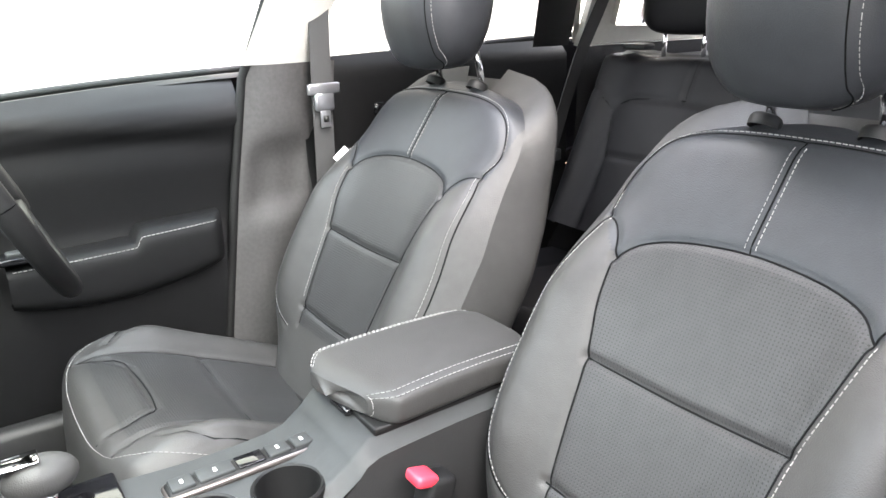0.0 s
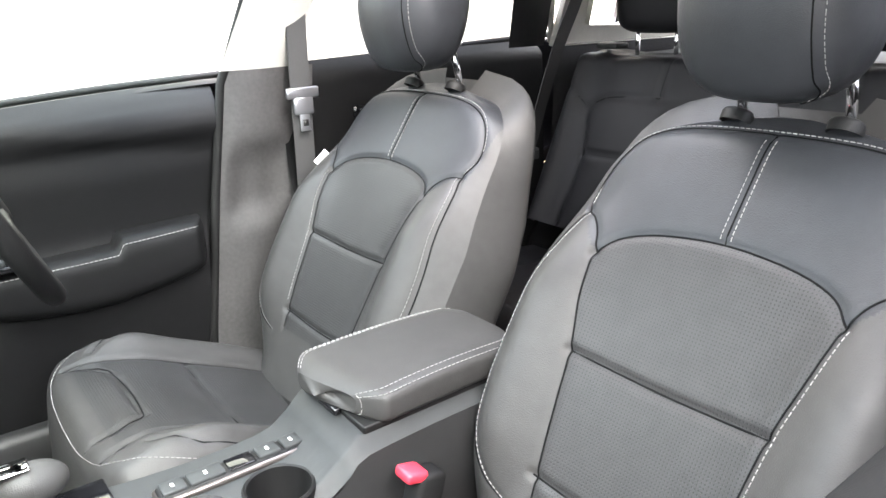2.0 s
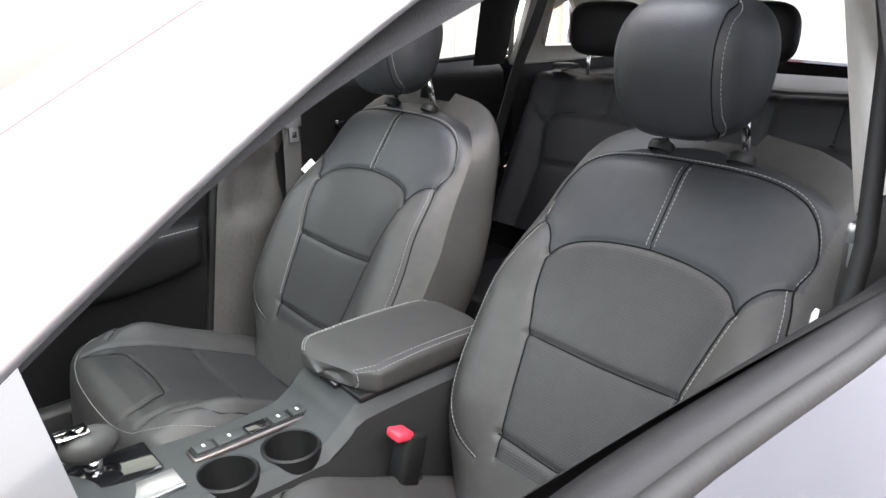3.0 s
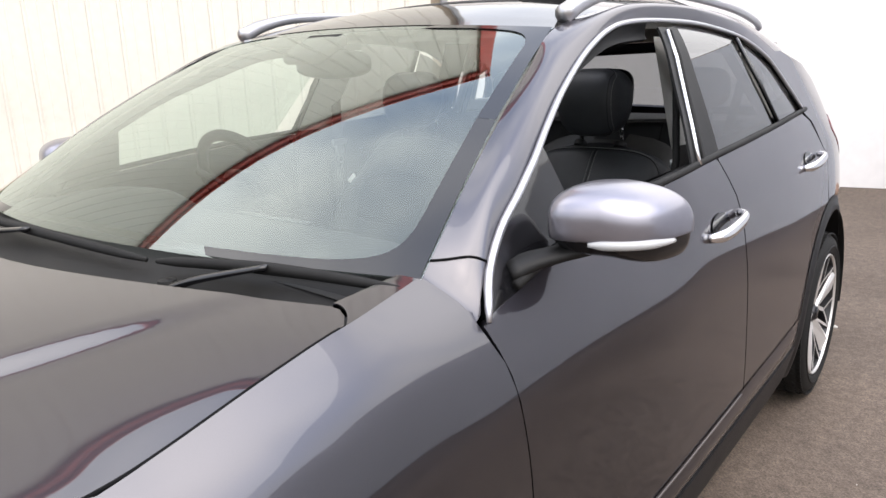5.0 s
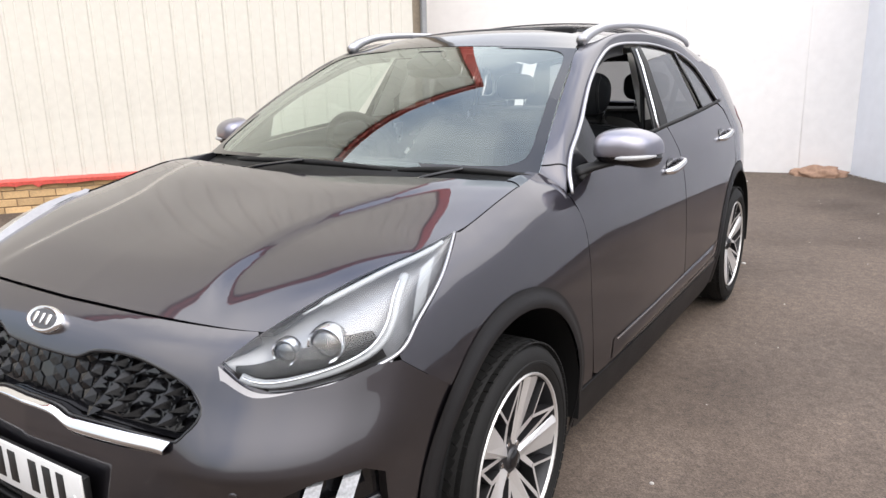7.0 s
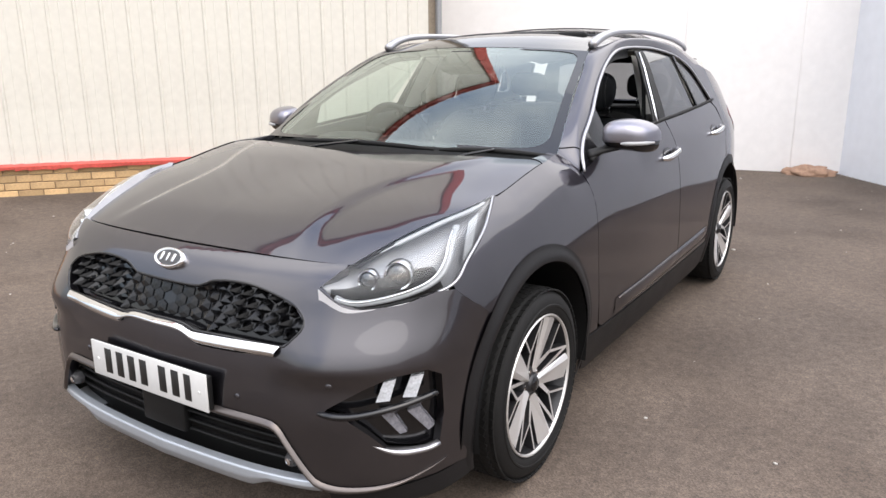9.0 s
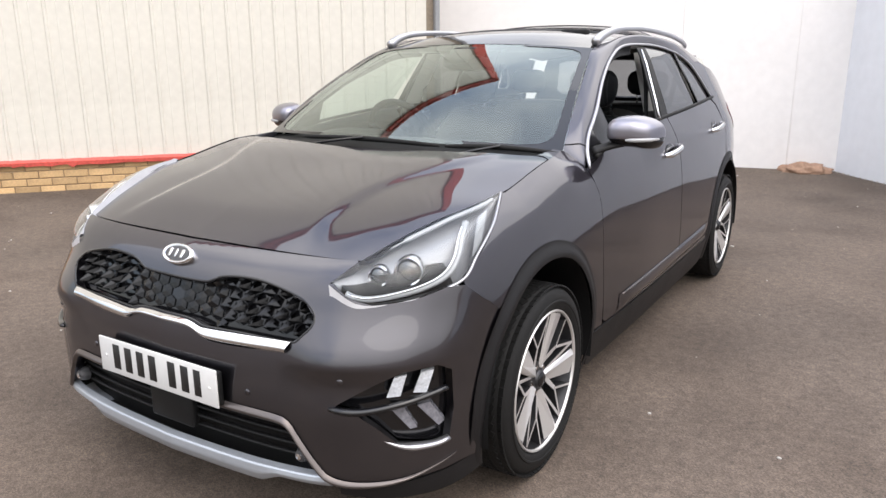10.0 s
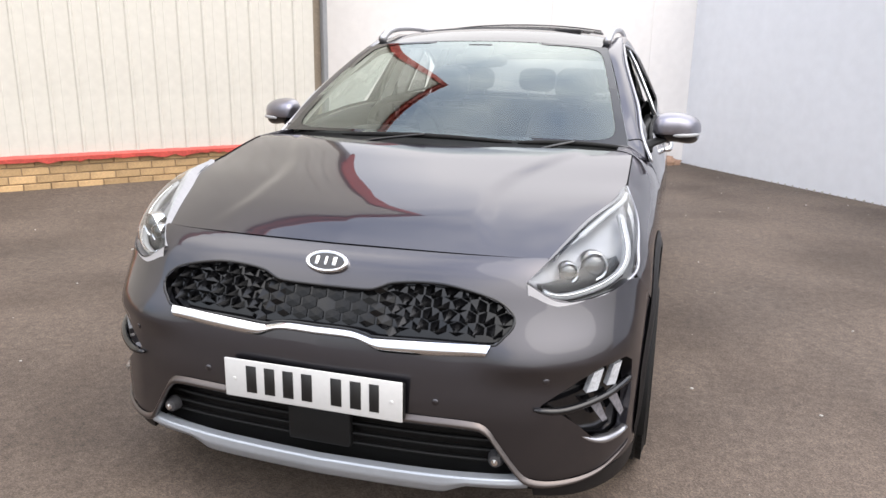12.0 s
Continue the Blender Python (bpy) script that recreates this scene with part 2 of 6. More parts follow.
def asphalt():
    m = mat("asphalt", (0.112, 0.086, 0.068), 0.9, vary=0.34, scale=0.8, fine=24, bump=0.0)
    t = m.node_tree
    b = t.nodes["Principled BSDF"]
    tc = t.nodes.new("ShaderNodeTexCoord")
    grit = t.nodes.new("ShaderNodeTexVoronoi")
    grit.inputs["Scale"].default_value = 210
    t.links.new(tc.outputs["Object"], grit.inputs["Vector"])
    cr = t.nodes.new("ShaderNodeValToRGB")
    cr.color_ramp.elements[0].color, cr.color_ramp.elements[1].color = (0.62, 0.62, 0.63, 1), (1.42, 1.40, 1.36, 1)
    sep = t.nodes.new("ShaderNodeSeparateColor")
    t.links.new(grit.outputs["Color"], sep.inputs[0])
    t.links.new(sep.outputs[0], cr.inputs[0])
    mx = t.nodes.new("ShaderNodeMix")
    mx.data_type, mx.blend_type = "RGBA", "MULTIPLY"
    mx.inputs[0].default_value = 1
    t.links.new(b.inputs["Base Color"].links[0].from_socket, mx.inputs[6])
    t.links.new(cr.outputs[0], mx.inputs[7])
    # oil stains
    st = t.nodes.new("ShaderNodeTexNoise")
    st.inputs["Scale"].default_value, st.inputs["Detail"].default_value = 1.1, 7
    t.links.new(tc.outputs["Object"], st.inputs["Vector"])
    sr = t.nodes.new("ShaderNodeValToRGB")
    sr.color_ramp.elements[0].position, sr.color_ramp.elements[1].position = 0.30, 0.56
    sr.color_ramp.elements[0].color = (0.62, 0.60, 0.58, 1)
    t.links.new(st.outputs["Fac"], sr.inputs[0])
    m2 = t.nodes.new("ShaderNodeMix")
    m2.data_type, m2.blend_type = "RGBA", "MULTIPLY"
    m2.inputs[0].default_value = 1
    t.links.new(mx.outputs[2], m2.inputs[6])
    t.links.new(sr.outputs[0], m2.inputs[7])
    t.links.new(m2.outputs[2], b.inputs["Base Color"])
    bp = t.nodes.new("ShaderNodeBump")
    bp.inputs["Strength"].default_value, bp.inputs["Distance"].default_value = 0.5, 0.004
    t.links.new(grit.outputs["Distance"], bp.inputs["Height"])
    t.links.new(bp.outputs[0], b.inputs["Normal"])
    return m


ASPHALT = asphalt()


# ---- mesh helpers ----
def obj(name, me, material, parent=None, label=""):
    ob = new(name, me)
    for m_ in (material if isinstance(material, (list, tuple)) else [material]):
        me.materials.append(m_)
    if parent is not None:
        ob.parent = parent
    if label:
        tagged(ob, label)
    return ob


def part(name, bm, material, parent=None, label="", smooth=True, normals=None):
    me = bpy.data.meshes.new(name)
    bm.to_mesh(me)
    bm.free()
    if smooth:
        me.shade_smooth()
    if normals is not None:
        me.normals_split_custom_set_from_vertices(normals)
    return obj(name, me, material, parent, label)


def mesh(name, verts, faces, material, parent=None, label="", smooth=True, normals=None):
    me = bpy.data.meshes.new(name)
    me.from_pydata([tuple(v) for v in verts], [], faces)
    me.update()
    if smooth:
        me.shade_smooth()
    if normals is not None:
        me.normals_split_custom_set_from_vertices([tuple(n) for n in normals])
    return obj(name, me, material, parent, label)


def thing(name, at=(0, 0, 0), label="", category="", group="", kind=""):
    ob = new(name)
    ob.location = at
    ob.empty_display_size = 0.1
    return tagged(ob, label, category, group, kind)


def box(bm, c, s, rot=None, bevel=0.0, seg=2):
    """A box of size s about c, its edges rounded."""
    r = bmesh.ops.create_cube(bm, size=1.0)
    vs = r["verts"]
    m = Matrix.Translation(c) @ (rot.to_4x4() if rot is not None else Matrix()) @ Matrix.Diagonal((*s, 1))
    bmesh.ops.transform(bm, matrix=m, verts=vs)
    if bevel:
        es = list({e for v in vs for e in v.link_edges})
        bmesh.ops.bevel(bm, geom=es, offset=bevel, segments=seg, affect="EDGES", profile=0.5)


def new_box(name, c, s, material, parent=None, label="", rot=None, bevel=0.004, seg=2):
    bm = bmesh.new()
    box(bm, c, s, rot, bevel, seg)
    return part(name, bm, material, parent, label)


def spline(pts, n, closed=False):
    """n points along a Catmull-Rom curve through pts, evenly spaced along it."""
    P = [np.array(p, float) for p in pts]
    k = len(P)
    out = []
    for i in range(k if closed else k - 1):
        a, b, c, d = (P[(i + j) % k] if closed else P[min(max(i + j, 0), k - 1)] for j in (-1, 0, 1, 2))
        for t in np.linspace(0, 1, 24, endpoint=False):
            out.append(0.5 * (2 * b + (c - a) * t + (2 * a - 5 * b + 4 * c - d) * t * t + (3 * b - a - 3 * c + d) * t ** 3))
    out.append(P[0] if closed else P[-1])
    out = np.array(out)
    L = np.concatenate([[0], np.cumsum(np.linalg.norm(np.diff(out, axis=0), axis=1))])
    q = np.linspace(0, L[-1], n + 1)[:-1] if closed else np.linspace(0, L[-1], n)
    return np.stack([np.interp(q, L, out[:, j]) for j in range(out.shape[1])], 1)


def poly(pts, h, closed=True):
    """Straight-sided outline through pts, cut into steps of about h."""
    P = [np.array(p, float) for p in pts]
    out = []
    for i in range(len(P) if closed else len(P) - 1):
        a, b = P[i], P[(i + 1) % len(P)]
        k = max(1, int(round(np.linalg.norm(b - a) / h)))
        out += [a + (b - a) * j / k for j in range(k)]
    if not closed:
        out.append(P[-1])
    return np.array(out)


def tube(path, r, n=8, cap=True, flat=1.0):
    """Verts and faces of a tube along a path; r may be a list."""
    P = np.array(path, float)
    T = np.gradient(P, axis=0)
    T /= np.linalg.norm(T, axis=1)[:, None]
    up = np.array([0, 0, 1.0]) if abs(T[0][2]) < 0.9 else np.array([0, 1.0, 0])
    V, Fs = [], []
    rr = np.broadcast_to(np.array(r, float), (len(P),))
    for i, p in enumerate(P):
        s = np.cross(T[i], up)
        s /= np.linalg.norm(s) + 1e-9
        u = np.cross(s, T[i])
        for j in range(n):
            a = 2 * math.pi * j / n
            V.append(p + rr[i] * (math.cos(a) * s + flat * math.sin(a) * u))
    for i in range(len(P) - 1):
        for j in range(n):
            Fs.append((i * n + j, i * n + (j + 1) % n, (i + 1) * n + (j + 1) % n, (i + 1) * n + j))
    if cap:
        Fs.append(tuple(range(n - 1, -1, -1)))
        Fs.append(tuple((len(P) - 1) * n + j for j in range(n)))
    return V, Fs


def new_tube(name, path, r, material, parent=None, label="", n=8, flat=1.0):
    V, Fs = tube(path, r, n, True, flat)
    return mesh(name, V, Fs, material, parent, label)


def grid(name, fn, nu, nv, material, parent=None, label="", thick=0.0, flip=False, uvs=None, pick=None):
    """A surface fn(u, v) with u and v from 0 to 1; thick gives it a back at that depth along its normal."""
    us, vs = np.linspace(0, 1, nu), np.linspace(0, 1, nv)
    P = np.array([[fn(u, v) for u in us] for v in vs], float)
    du, dv = np.gradient(P, axis=1), np.gradient(P, axis=0)
    N = np.cross(du, dv)
    N /= np.linalg.norm(N, axis=2)[..., None] + 1e-12
    if flip:
        N = -N
    V = P.reshape(-1, 3)
    idx = lambda i, j: j * nu + i
    Fs = []
    for j in range(nv - 1):
        for i in range(nu - 1):
            q = (idx(i, j), idx(i + 1, j), idx(i + 1, j + 1), idx(i, j + 1))
            Fs.append(q[::-1] if flip else q)
    if thick:
        B = (P - N * thick).reshape(-1, 3)
        o = len(V)
        V = np.concatenate([V, B])
        Fs += [tuple(o + k for k in f[::-1]) for f in Fs[: (nu - 1) * (nv - 1)]]
        ring = [idx(i, 0) for i in range(nu)] + [idx(nu - 1, j) for j in range(1, nv)] + [idx(i, nv - 1) for i in range(nu - 2, -1, -1)] + [idx(0, j) for j in range(nv - 2, 0, -1)]
        for a, b in zip(ring, ring[1:] + ring[:1]):
            f = (b, a, o + a, o + b)
            Fs.append(f[::-1] if flip else f)
    ob = mesh(name, V, Fs, material, parent, label)
    if thick:
        ob.data.set_sharp_from_angle(angle=radians(50))
    if uvs is not None:
        lay = ob.data.uv_layers.new(name="UVMap")
        co = [uvs(u, v) for v in vs for u in us]
        for lp in ob.data.loops:
            lay.data[lp.index].uv = co[lp.vertex_index % len(co)]
    if pick is not None:
        k = (nu - 1) * (nv - 1)
        for q in range(k):
            ob.data.polygons[q].material_index = pick((q % (nu - 1) + 0.5) / (nu - 1), (q // (nu - 1) + 0.5) / (nv - 1))
    return ob


def inside(p, loop):
    x, y = p
    a, b = loop, np.roll(loop, -1, axis=0)
    hit = (a[:, 1] > y) != (b[:, 1] > y)
    with np.errstate(divide="ignore", invalid="ignore"):
        xs = a[:, 0] + (y - a[:, 1]) * (b[:, 0] - a[:, 0]) / (b[:, 1] - a[:, 1])
    return bool(np.sum(hit & (x < xs)) % 2)


def panel(name, outline, fn, material, parent=None, label="", holes=(), h=0.03, depth=0.014, mirror=False, lift=0.0):
    """A skin cut to an outline (with holes) in the two parameters of the surface fn, with turned-in edges."""
    loops = [np.array(outline, float)] + [np.array(k, float) for k in holes]
    pts, edges = [], []
    for lp in loops:
        o = len(pts)
        pts += [tuple(p) for p in lp]
        edges += [(o + i, o + (i + 1) % len(lp)) for i in range(len(lp))]
    lo, hi = loops[0].min(0), loops[0].max(0)
    B = np.array(pts)
    for a in np.arange(lo[0] + h / 2, hi[0], h):
        for b in np.arange(lo[1] + h / 2, hi[1], h):
            if np.min(np.hypot(B[:, 0] - a, B[:, 1] - b)) > 0.45 * h and inside((a, b), loops[0]) and not any(inside((a, b), k) for k in loops[1:]):
                pts.append((a, b))
    from mathutils.geometry import delaunay_2d_cdt
    v2, _, f2, _, _, _ = delaunay_2d_cdt([Vector(p) for p in pts], edges, [], 0, 1e-6)
    tris = []
    for f in f2:
        c = (v2[f[0]] + v2[f[1]] + v2[f[2]]) / 3
        if inside(c, loops[0]) and not any(inside(c, k) for k in loops[1:]):
            tris.append(tuple(f))

    def at(p):
        q = np.array(fn(p[0], p[1]), float)
        return q

    V, N = [], []
    e = 1e-3
    for p in v2:
        a = at(p)
        n = np.cross((at((p[0] + e, p[1])) - at((p[0] - e, p[1]))), (at((p[0], p[1] + e)) - at((p[0], p[1] - e))))
        n /= np.linalg.norm(n) + 1e-12
        V.append(a)
        N.append(n)
    V, N = np.array(V), np.array(N)
    # outward is away from the car's middle
    mid = np.array([0, 1.3, 0.7])
    if np.sum(np.einsum("ij,ij->i", N, V - mid)) < 0:
        N = -N
    V = V + N * lift
    t0 = tris[0]
    if np.dot(np.cross(V[t0[1]] - V[t0[0]], V[t0[2]] - V[t0[0]]), N[t0[0]]) < 0:
        tris = [f[::-1] for f in tris]
    Fs = list(tris)
    verts, norms = list(V), list(N)
    if depth:
        cnt = {}
        for f in tris:
            for i in range(3):
                cnt[(f[i], f[(i + 1) % 3])] = 1
        rim = [k for k in cnt if (k[1], k[0]) not in cnt]
        used = {}
        for a, b in rim:
            t = V[b] - V[a]
            o = np.cross(t, N[a])
            o /= np.linalg.norm(o) + 1e-12
            for k in (a, b):
                used.setdefault(k, []).append(o)
        top, bot = {}, {}
        for k, os_ in used.items():
            o = sum(os_)
            o /= np.linalg.norm(o) + 1e-12
            top[k] = len(verts)
            verts.append(V[k])
            norms.append(o)
            bot[k] = len(verts)
            verts.append(V[k] - N[k] * depth)
            norms.append(o)
        for a, b in rim:
            Fs.append((top[b], top[a], bot[a], bot[b]))
    verts, norms = np.array(verts), np.array(norms)
    if mirror:
        verts[:, 0] *= -1
        norms[:, 0] *= -1
        Fs = [f[::-1] for f in Fs]
    return mesh(name, verts, Fs, material, parent, label, normals=norms)


def lathe(name, prof, n, material, parent=None, label="", axis="x", pick=None):
    """Turns a profile of (radius, along) about an axis through the origin."""
    V, Fs = [], []
    k = len(prof)
    for i in range(n):
        a = 2 * math.pi * i / n
        for r, s in prof:
            V.append((s, r * math.cos(a), r * math.sin(a)) if axis == "x" else (r * math.cos(a), r * math.sin(a), s) if axis == "z" else (r * math.cos(a), s, r * math.sin(a)))
    for i in range(n):
        for j in range(k - 1):
            Fs.append((i * k + j, ((i + 1) % n) * k + j, ((i + 1) % n) * k + j + 1, i * k + j + 1))
    ob = mesh(name, V, Fs, material, parent, label)
    ob.data.set_sharp_from_angle(angle=radians(40))
    return ob


# ---- the yard ----
def ground_z(x, y):
    d = (x + 5.4) * 0.764 - (y - 1.93) * 0.645      # distance from the metal wall
    return 0.10 * max(0.0, 1 - max(0, d) / 1.6) ** 2 - 0.006


def build_ground():
    xs = np.concatenate([[-2500, -300, -60, -20], np.linspace(-9, 6, 76), [15, 60, 300, 2500]])
    ys = np.concatenate([[-2500, -300, -60, -20], np.linspace(-6, 10, 81), [20, 60, 300, 2500]])
    V = [(x, y, ground_z(x, y) + (0.004 * noise.noise((x * 0.7, y * 0.7, 0)) if abs(x) < 12 and abs(y) < 12 else 0)) for y in ys for x in xs]
    n = len(xs)
    Fs = [(j * n + i, j * n + i + 1, (j + 1) * n + i + 1, (j + 1) * n + i) for j in range(len(ys) - 1) for i in range(n - 1)]
    tagged(mesh("ground", V, Fs, ASPHALT), "worn brown-grey asphalt yard with stains", "ground", kind="structure")
    rng = random.Random(4)
    bm = bmesh.new()
    for _ in range(260):
        x, y = rng.uniform(-5.5, 5), rng.uniform(-3.2, 8)
        if abs(x) < 0.95 and -0.9 < y < 3.4:
            continue
        s = rng.uniform(0.003, 0.010) * (2.2 if rng.random() < 0.06 else 1)
        r = bmesh.ops.create_icosphere(bm, subdivisions=1, radius=s)
        bmesh.ops.transform(bm, verts=r["verts"], matrix=Matrix.Translation((x, y, ground_z(x, y) + s * 0.2)) @ pose(0, 0, 0, 0, 0, rng.uniform(0, 360)) @ Matrix.Diagonal((1, rng.uniform(.5, 1), .45, 1)))
    tagged(part("grit", bm, STONE), "pale chips and crumbs scattered on the asphalt", "grit", kind="stuff")


build_ground()
WALL = pose(-5.4, 1.93, 0, 0, 0, math.degrees(math.atan2(0.764, 0.645)))      # x runs along the metal wall, -y faces the yard
W0, W1, WTOP = -9.0, 4.12, 8.0


def build_metal_wall():
    wall = tagged(new("wall_metal"), "cream corrugated sheet-metal building wall on a brick plinth", "wall", kind="structure")
    wall.matrix_world = WALL
    pitch = 0.236
    bm = bmesh.new()
    prof = [(0, 0), (0.012, -0.018), (0.028, -0.018), (0.040, 0), (0.115, 0), (0.121, -0.004), (0.127, 0), (pitch, 0)]
    z0, z1 = 0.40, WTOP
    front_ = [[bm.verts.new((x, y, z)) for x, y in prof] for z in (z0, z1)]
    for i in range(len(prof) - 1):
        bm.faces.new((front_[0][i], front_[0][i + 1], front_[1][i + 1], front_[1][i]))
    me = bpy.data.meshes.new("sheet")
    bm.to_mesh(me)
    bm.free()
    me.materials.append(SHEET)
    n = int((W1 - W0) / pitch)
    for i in range(n):
        ob = new("sheet", me)
        ob.parent = wall
        ob.location = (W0 + i * pitch, 0, 0)
    L = W1 - W0
    c = (W0 + W1) / 2
    new_box("core", (c, 0.11, WTOP / 2), (L, 0.2, WTOP), MORTAR, wall)
    new_box("end_post", (W1 - 0.03, -0.02, 4.2), (0.05, 0.10, 7.6), mat("grey_post", (0.30, 0.31, 0.32), 0.5), wall)
    new_box("corner_board", (W1 - 0.02, -0.05, 6.0), (0.17, 0.06, 4.1), REDTRIM, wall, "red painted corner board", bevel=0.008)
    new_box("end_sheet", (W1 + 0.012, 0.11, WTOP / 2), (0.02, 0.22, WTOP), SHEET, wall)
    new_box("fascia", (c, -0.06, WTOP + 0.10), (L + 0.1, 0.14, 0.28), REDTRIM, wall, "red painted roof fascia", bevel=0.01)
    new_box("gutter", (c, -0.17, WTOP + 0.22), (L + 0.1, 0.12, 0.08), REDTRIM, wall, bevel=0.02)
    # weathered red drip rail in lengths, broken in places
    rng = random.Random(2)
    x = W0
    while x < W1 - 0.1:
        w = rng.uniform(0.5, 1.5)
        w = min(w, W1 - x)
        bm = bmesh.new()
        k = 14
        for j in range(k + 1):
            u = x + w * j / k
            lo = 0.352 + rng.uniform(-0.012, 0.008) - (0.02 if rng.random() < 0.12 else 0)
            o = -0.045 + rng.uniform(-0.006, 0.006)
            bm.verts.new((u, o, lo)), bm.verts.new((u, o - 0.004, 0.385)), bm.verts.new((u, -0.02, 0.408 + rng.uniform(-0.004, 0.004))), bm.verts.new((u, 0.02, 0.408))
        bm.verts.ensure_lookup_table()
        for j in range(k):
            for q in range(3):
                bm.faces.new([bm.verts[4 * j + q], bm.verts[4 * j + 4 + q], bm.verts[4 * j + 5 + q], bm.verts[4 * j + 1 + q]])
        part("drip_rail", bm, REDTRIM, wall, smooth=False)
        x += w - 0.004
    # plinth bricks
    bm = bmesh.new()
    box(bm, (0, 0, 0), (0.215, 0.10, 0.065), bevel=0.004, seg=1)
    me = bpy.data.meshes.new("brick")
    bm.to_mesh(me)
    bm.free()
    me.materials.append(BRICK)
    xs0 = -1.6
    for row in range(5):
        x = xs0 + (0.1125 if row % 2 else 0)
        while x < W1 - 0.1:
            ob = new("brick", me)
            ob.parent = wall
            ob.location = (x, 0.046 + rng.uniform(-0.003, 0.003), 0.035 + 0.075 * row)
            x += 0.225
    new_box("mortar_bed", ((xs0 + W1) / 2, 0.058, 0.18), (W1 - xs0, 0.10, 0.37), BEDDING, wall, bevel=0)
    new_box("far_plinth", ((W0 + xs0) / 2 - 0.06, 0.048, 0.18), (xs0 - W0 - 0.12, 0.11, 0.37), BRICK, wall, bevel=0)


build_metal_wall()


def plain_wall(name, a, b, height, thick, material, label):
    d = Vector((b[0] - a[0], b[1] - a[1], 0))
    L = d.length
    ob = thing(name, (a[0], a[1], 0), label, "wall", kind="structure")
    ob.rotation_euler = (0, 0, math.atan2(d.y, d.x))

    def f(u, v):
        x, z = u * L, v * height
        return (x, 0.006 * noise.noise((x * 0.5, 0.3, z * 0.5)), z - 0.02)
    grid("render_coat", f, 60, 30, material, ob)
    new_box("masonry", (L / 2, thick / 2 + 0.012, height / 2), (L, thick, height), MORTAR, ob, bevel=0)
    return ob


CORNER = (1.12, 7.90)
wb = plain_wall("wall_white", (CORNER[0] - 6.5 * 0.92, CORNER[1] - 6.5 * 0.39), CORNER, 2.9, 0.25, WHITEWALL, "white rendered boundary wall with faint panel joints")
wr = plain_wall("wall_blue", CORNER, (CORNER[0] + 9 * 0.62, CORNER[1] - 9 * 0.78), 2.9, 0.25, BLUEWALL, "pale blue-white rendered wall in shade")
for x in (4.62, 5.93):
    new_box("joint_strip", (x, -0.004, 1.44), (0.018, 0.008, 2.88), WHITEWALL, wb, bevel=0.002)
bm = bmesh.new()
for i in range(46):
    q = i / 45
    s = 0.008 + 0.016 * abs(noise.noise((q * 9, 0, 3)))
    r = bmesh.ops.create_icosphere(bm, subdivisions=1, radius=s)
    bmesh.ops.translate(bm, verts=r["verts"], vec=(q * 4.5, -0.03 + 0.02 * noise.noise((q * 30, 1, 1)), 0.004))
part("rubble_edge", bm, STONE, wr)


def build_rag():
    bm = bmesh.new()
    bmesh.ops.create_icosphere(bm, subdivisions=4, radius=1)
    for v in bm.verts:
        k = 1 + 0.35 * noise.noise(v.co * 2.3) + 0.12 * noise.noise(v.co * 7)
        v.co = Vector((v.co.x * 0.28 * k, v.co.y * 0.14 * k, max(0, v.co.z + 0.15) * 0.10 * k))
    ob = part("rag", bm, RAG)
    ob.location, ob.rotation_euler = (0.82, 7.62, 0), (0, 0, 0.35)
    tagged(ob, "crumpled brown cloth lying at the foot of the wall", "cloth")


build_rag()
# ---- the car: y runs from the front axle to the rear, x to the car's near side ----
car = thing("car", (0, 0, 0), "graphite grey crossover car with its front window open", "car")
def curve(*pts):
    """Smooth monotone cubic through (x, y) pairs given flat."""
    xs = np.array(pts[0::2], float); ys = np.array(pts[1::2], float)
    h = np.diff(xs); d = np.diff(ys) / h
    m = np.zeros(len(xs)); m[0], m[-1] = d[0], d[-1]
    for i in range(1, len(xs) - 1):
        if d[i - 1] * d[i] > 0:
            w1, w2 = 2 * h[i] + h[i - 1], h[i] + 2 * h[i - 1]
            m[i] = (w1 + w2) / (w1 / d[i - 1] + w2 / d[i])
    def f(x):
        if x <= xs[0]: return ys[0] + m[0] * (x - xs[0])
        if x >= xs[-1]: return ys[-1] + m[-1] * (x - xs[-1])
        i = int(np.searchsorted(xs, x) - 1)
        t = (x - xs[i]) / h[i]
        return ((1 + 2 * t) * (1 - t) ** 2 * ys[i] + t * (1 - t) ** 2 * h[i] * m[i]
                + t * t * (3 - 2 * t) * ys[i + 1] + t * t * (t - 1) * h[i] * m[i + 1])
    return f
nose = curve(.16,-.76, .20,-.79, .28,-.812, .43,-.815, .54,-.803, .62,-.787, .72,-.748, .80,-.708, .84,-.665, .87,-.60)
back = curve(0,0, .3,.012, .5,.036, .6,.066, .7,.125, .76,.185, .80,.25, .825,.305, .845,.39, .858,.50, .866,.57, .872, .75)
wide = curve(-.55,.822, -.4,.85, -.25,.866, 0,.873, .5,.874, 1.2,.884, 2.0,.885, 2.7,.873, 3.0,.845, 3.2,.80, 3.35, .74)
door_sec = curve(.16,-.06, .25,-.03, .40,-.004, .55,0, .75,-.003, .86,-.012, .95,-.028, 1.02,-.055, 1.08,-.085, 1.12,-.103, 1.25,-.168, 1.40,-.255, 1.46,-.32)
hood_edge = curve(-.6,.845, -.41,.905, -.25,.945, -.1,.966, .10,1.002, .21,1.018, .5,1.035)
fend_sec = curve(-.02,-.145, 0,-.122, .02,-.10, .05,-.072, .10,-.042, .20,-.014, .32,0, .5,0, .7,-.02, .85,-.05)
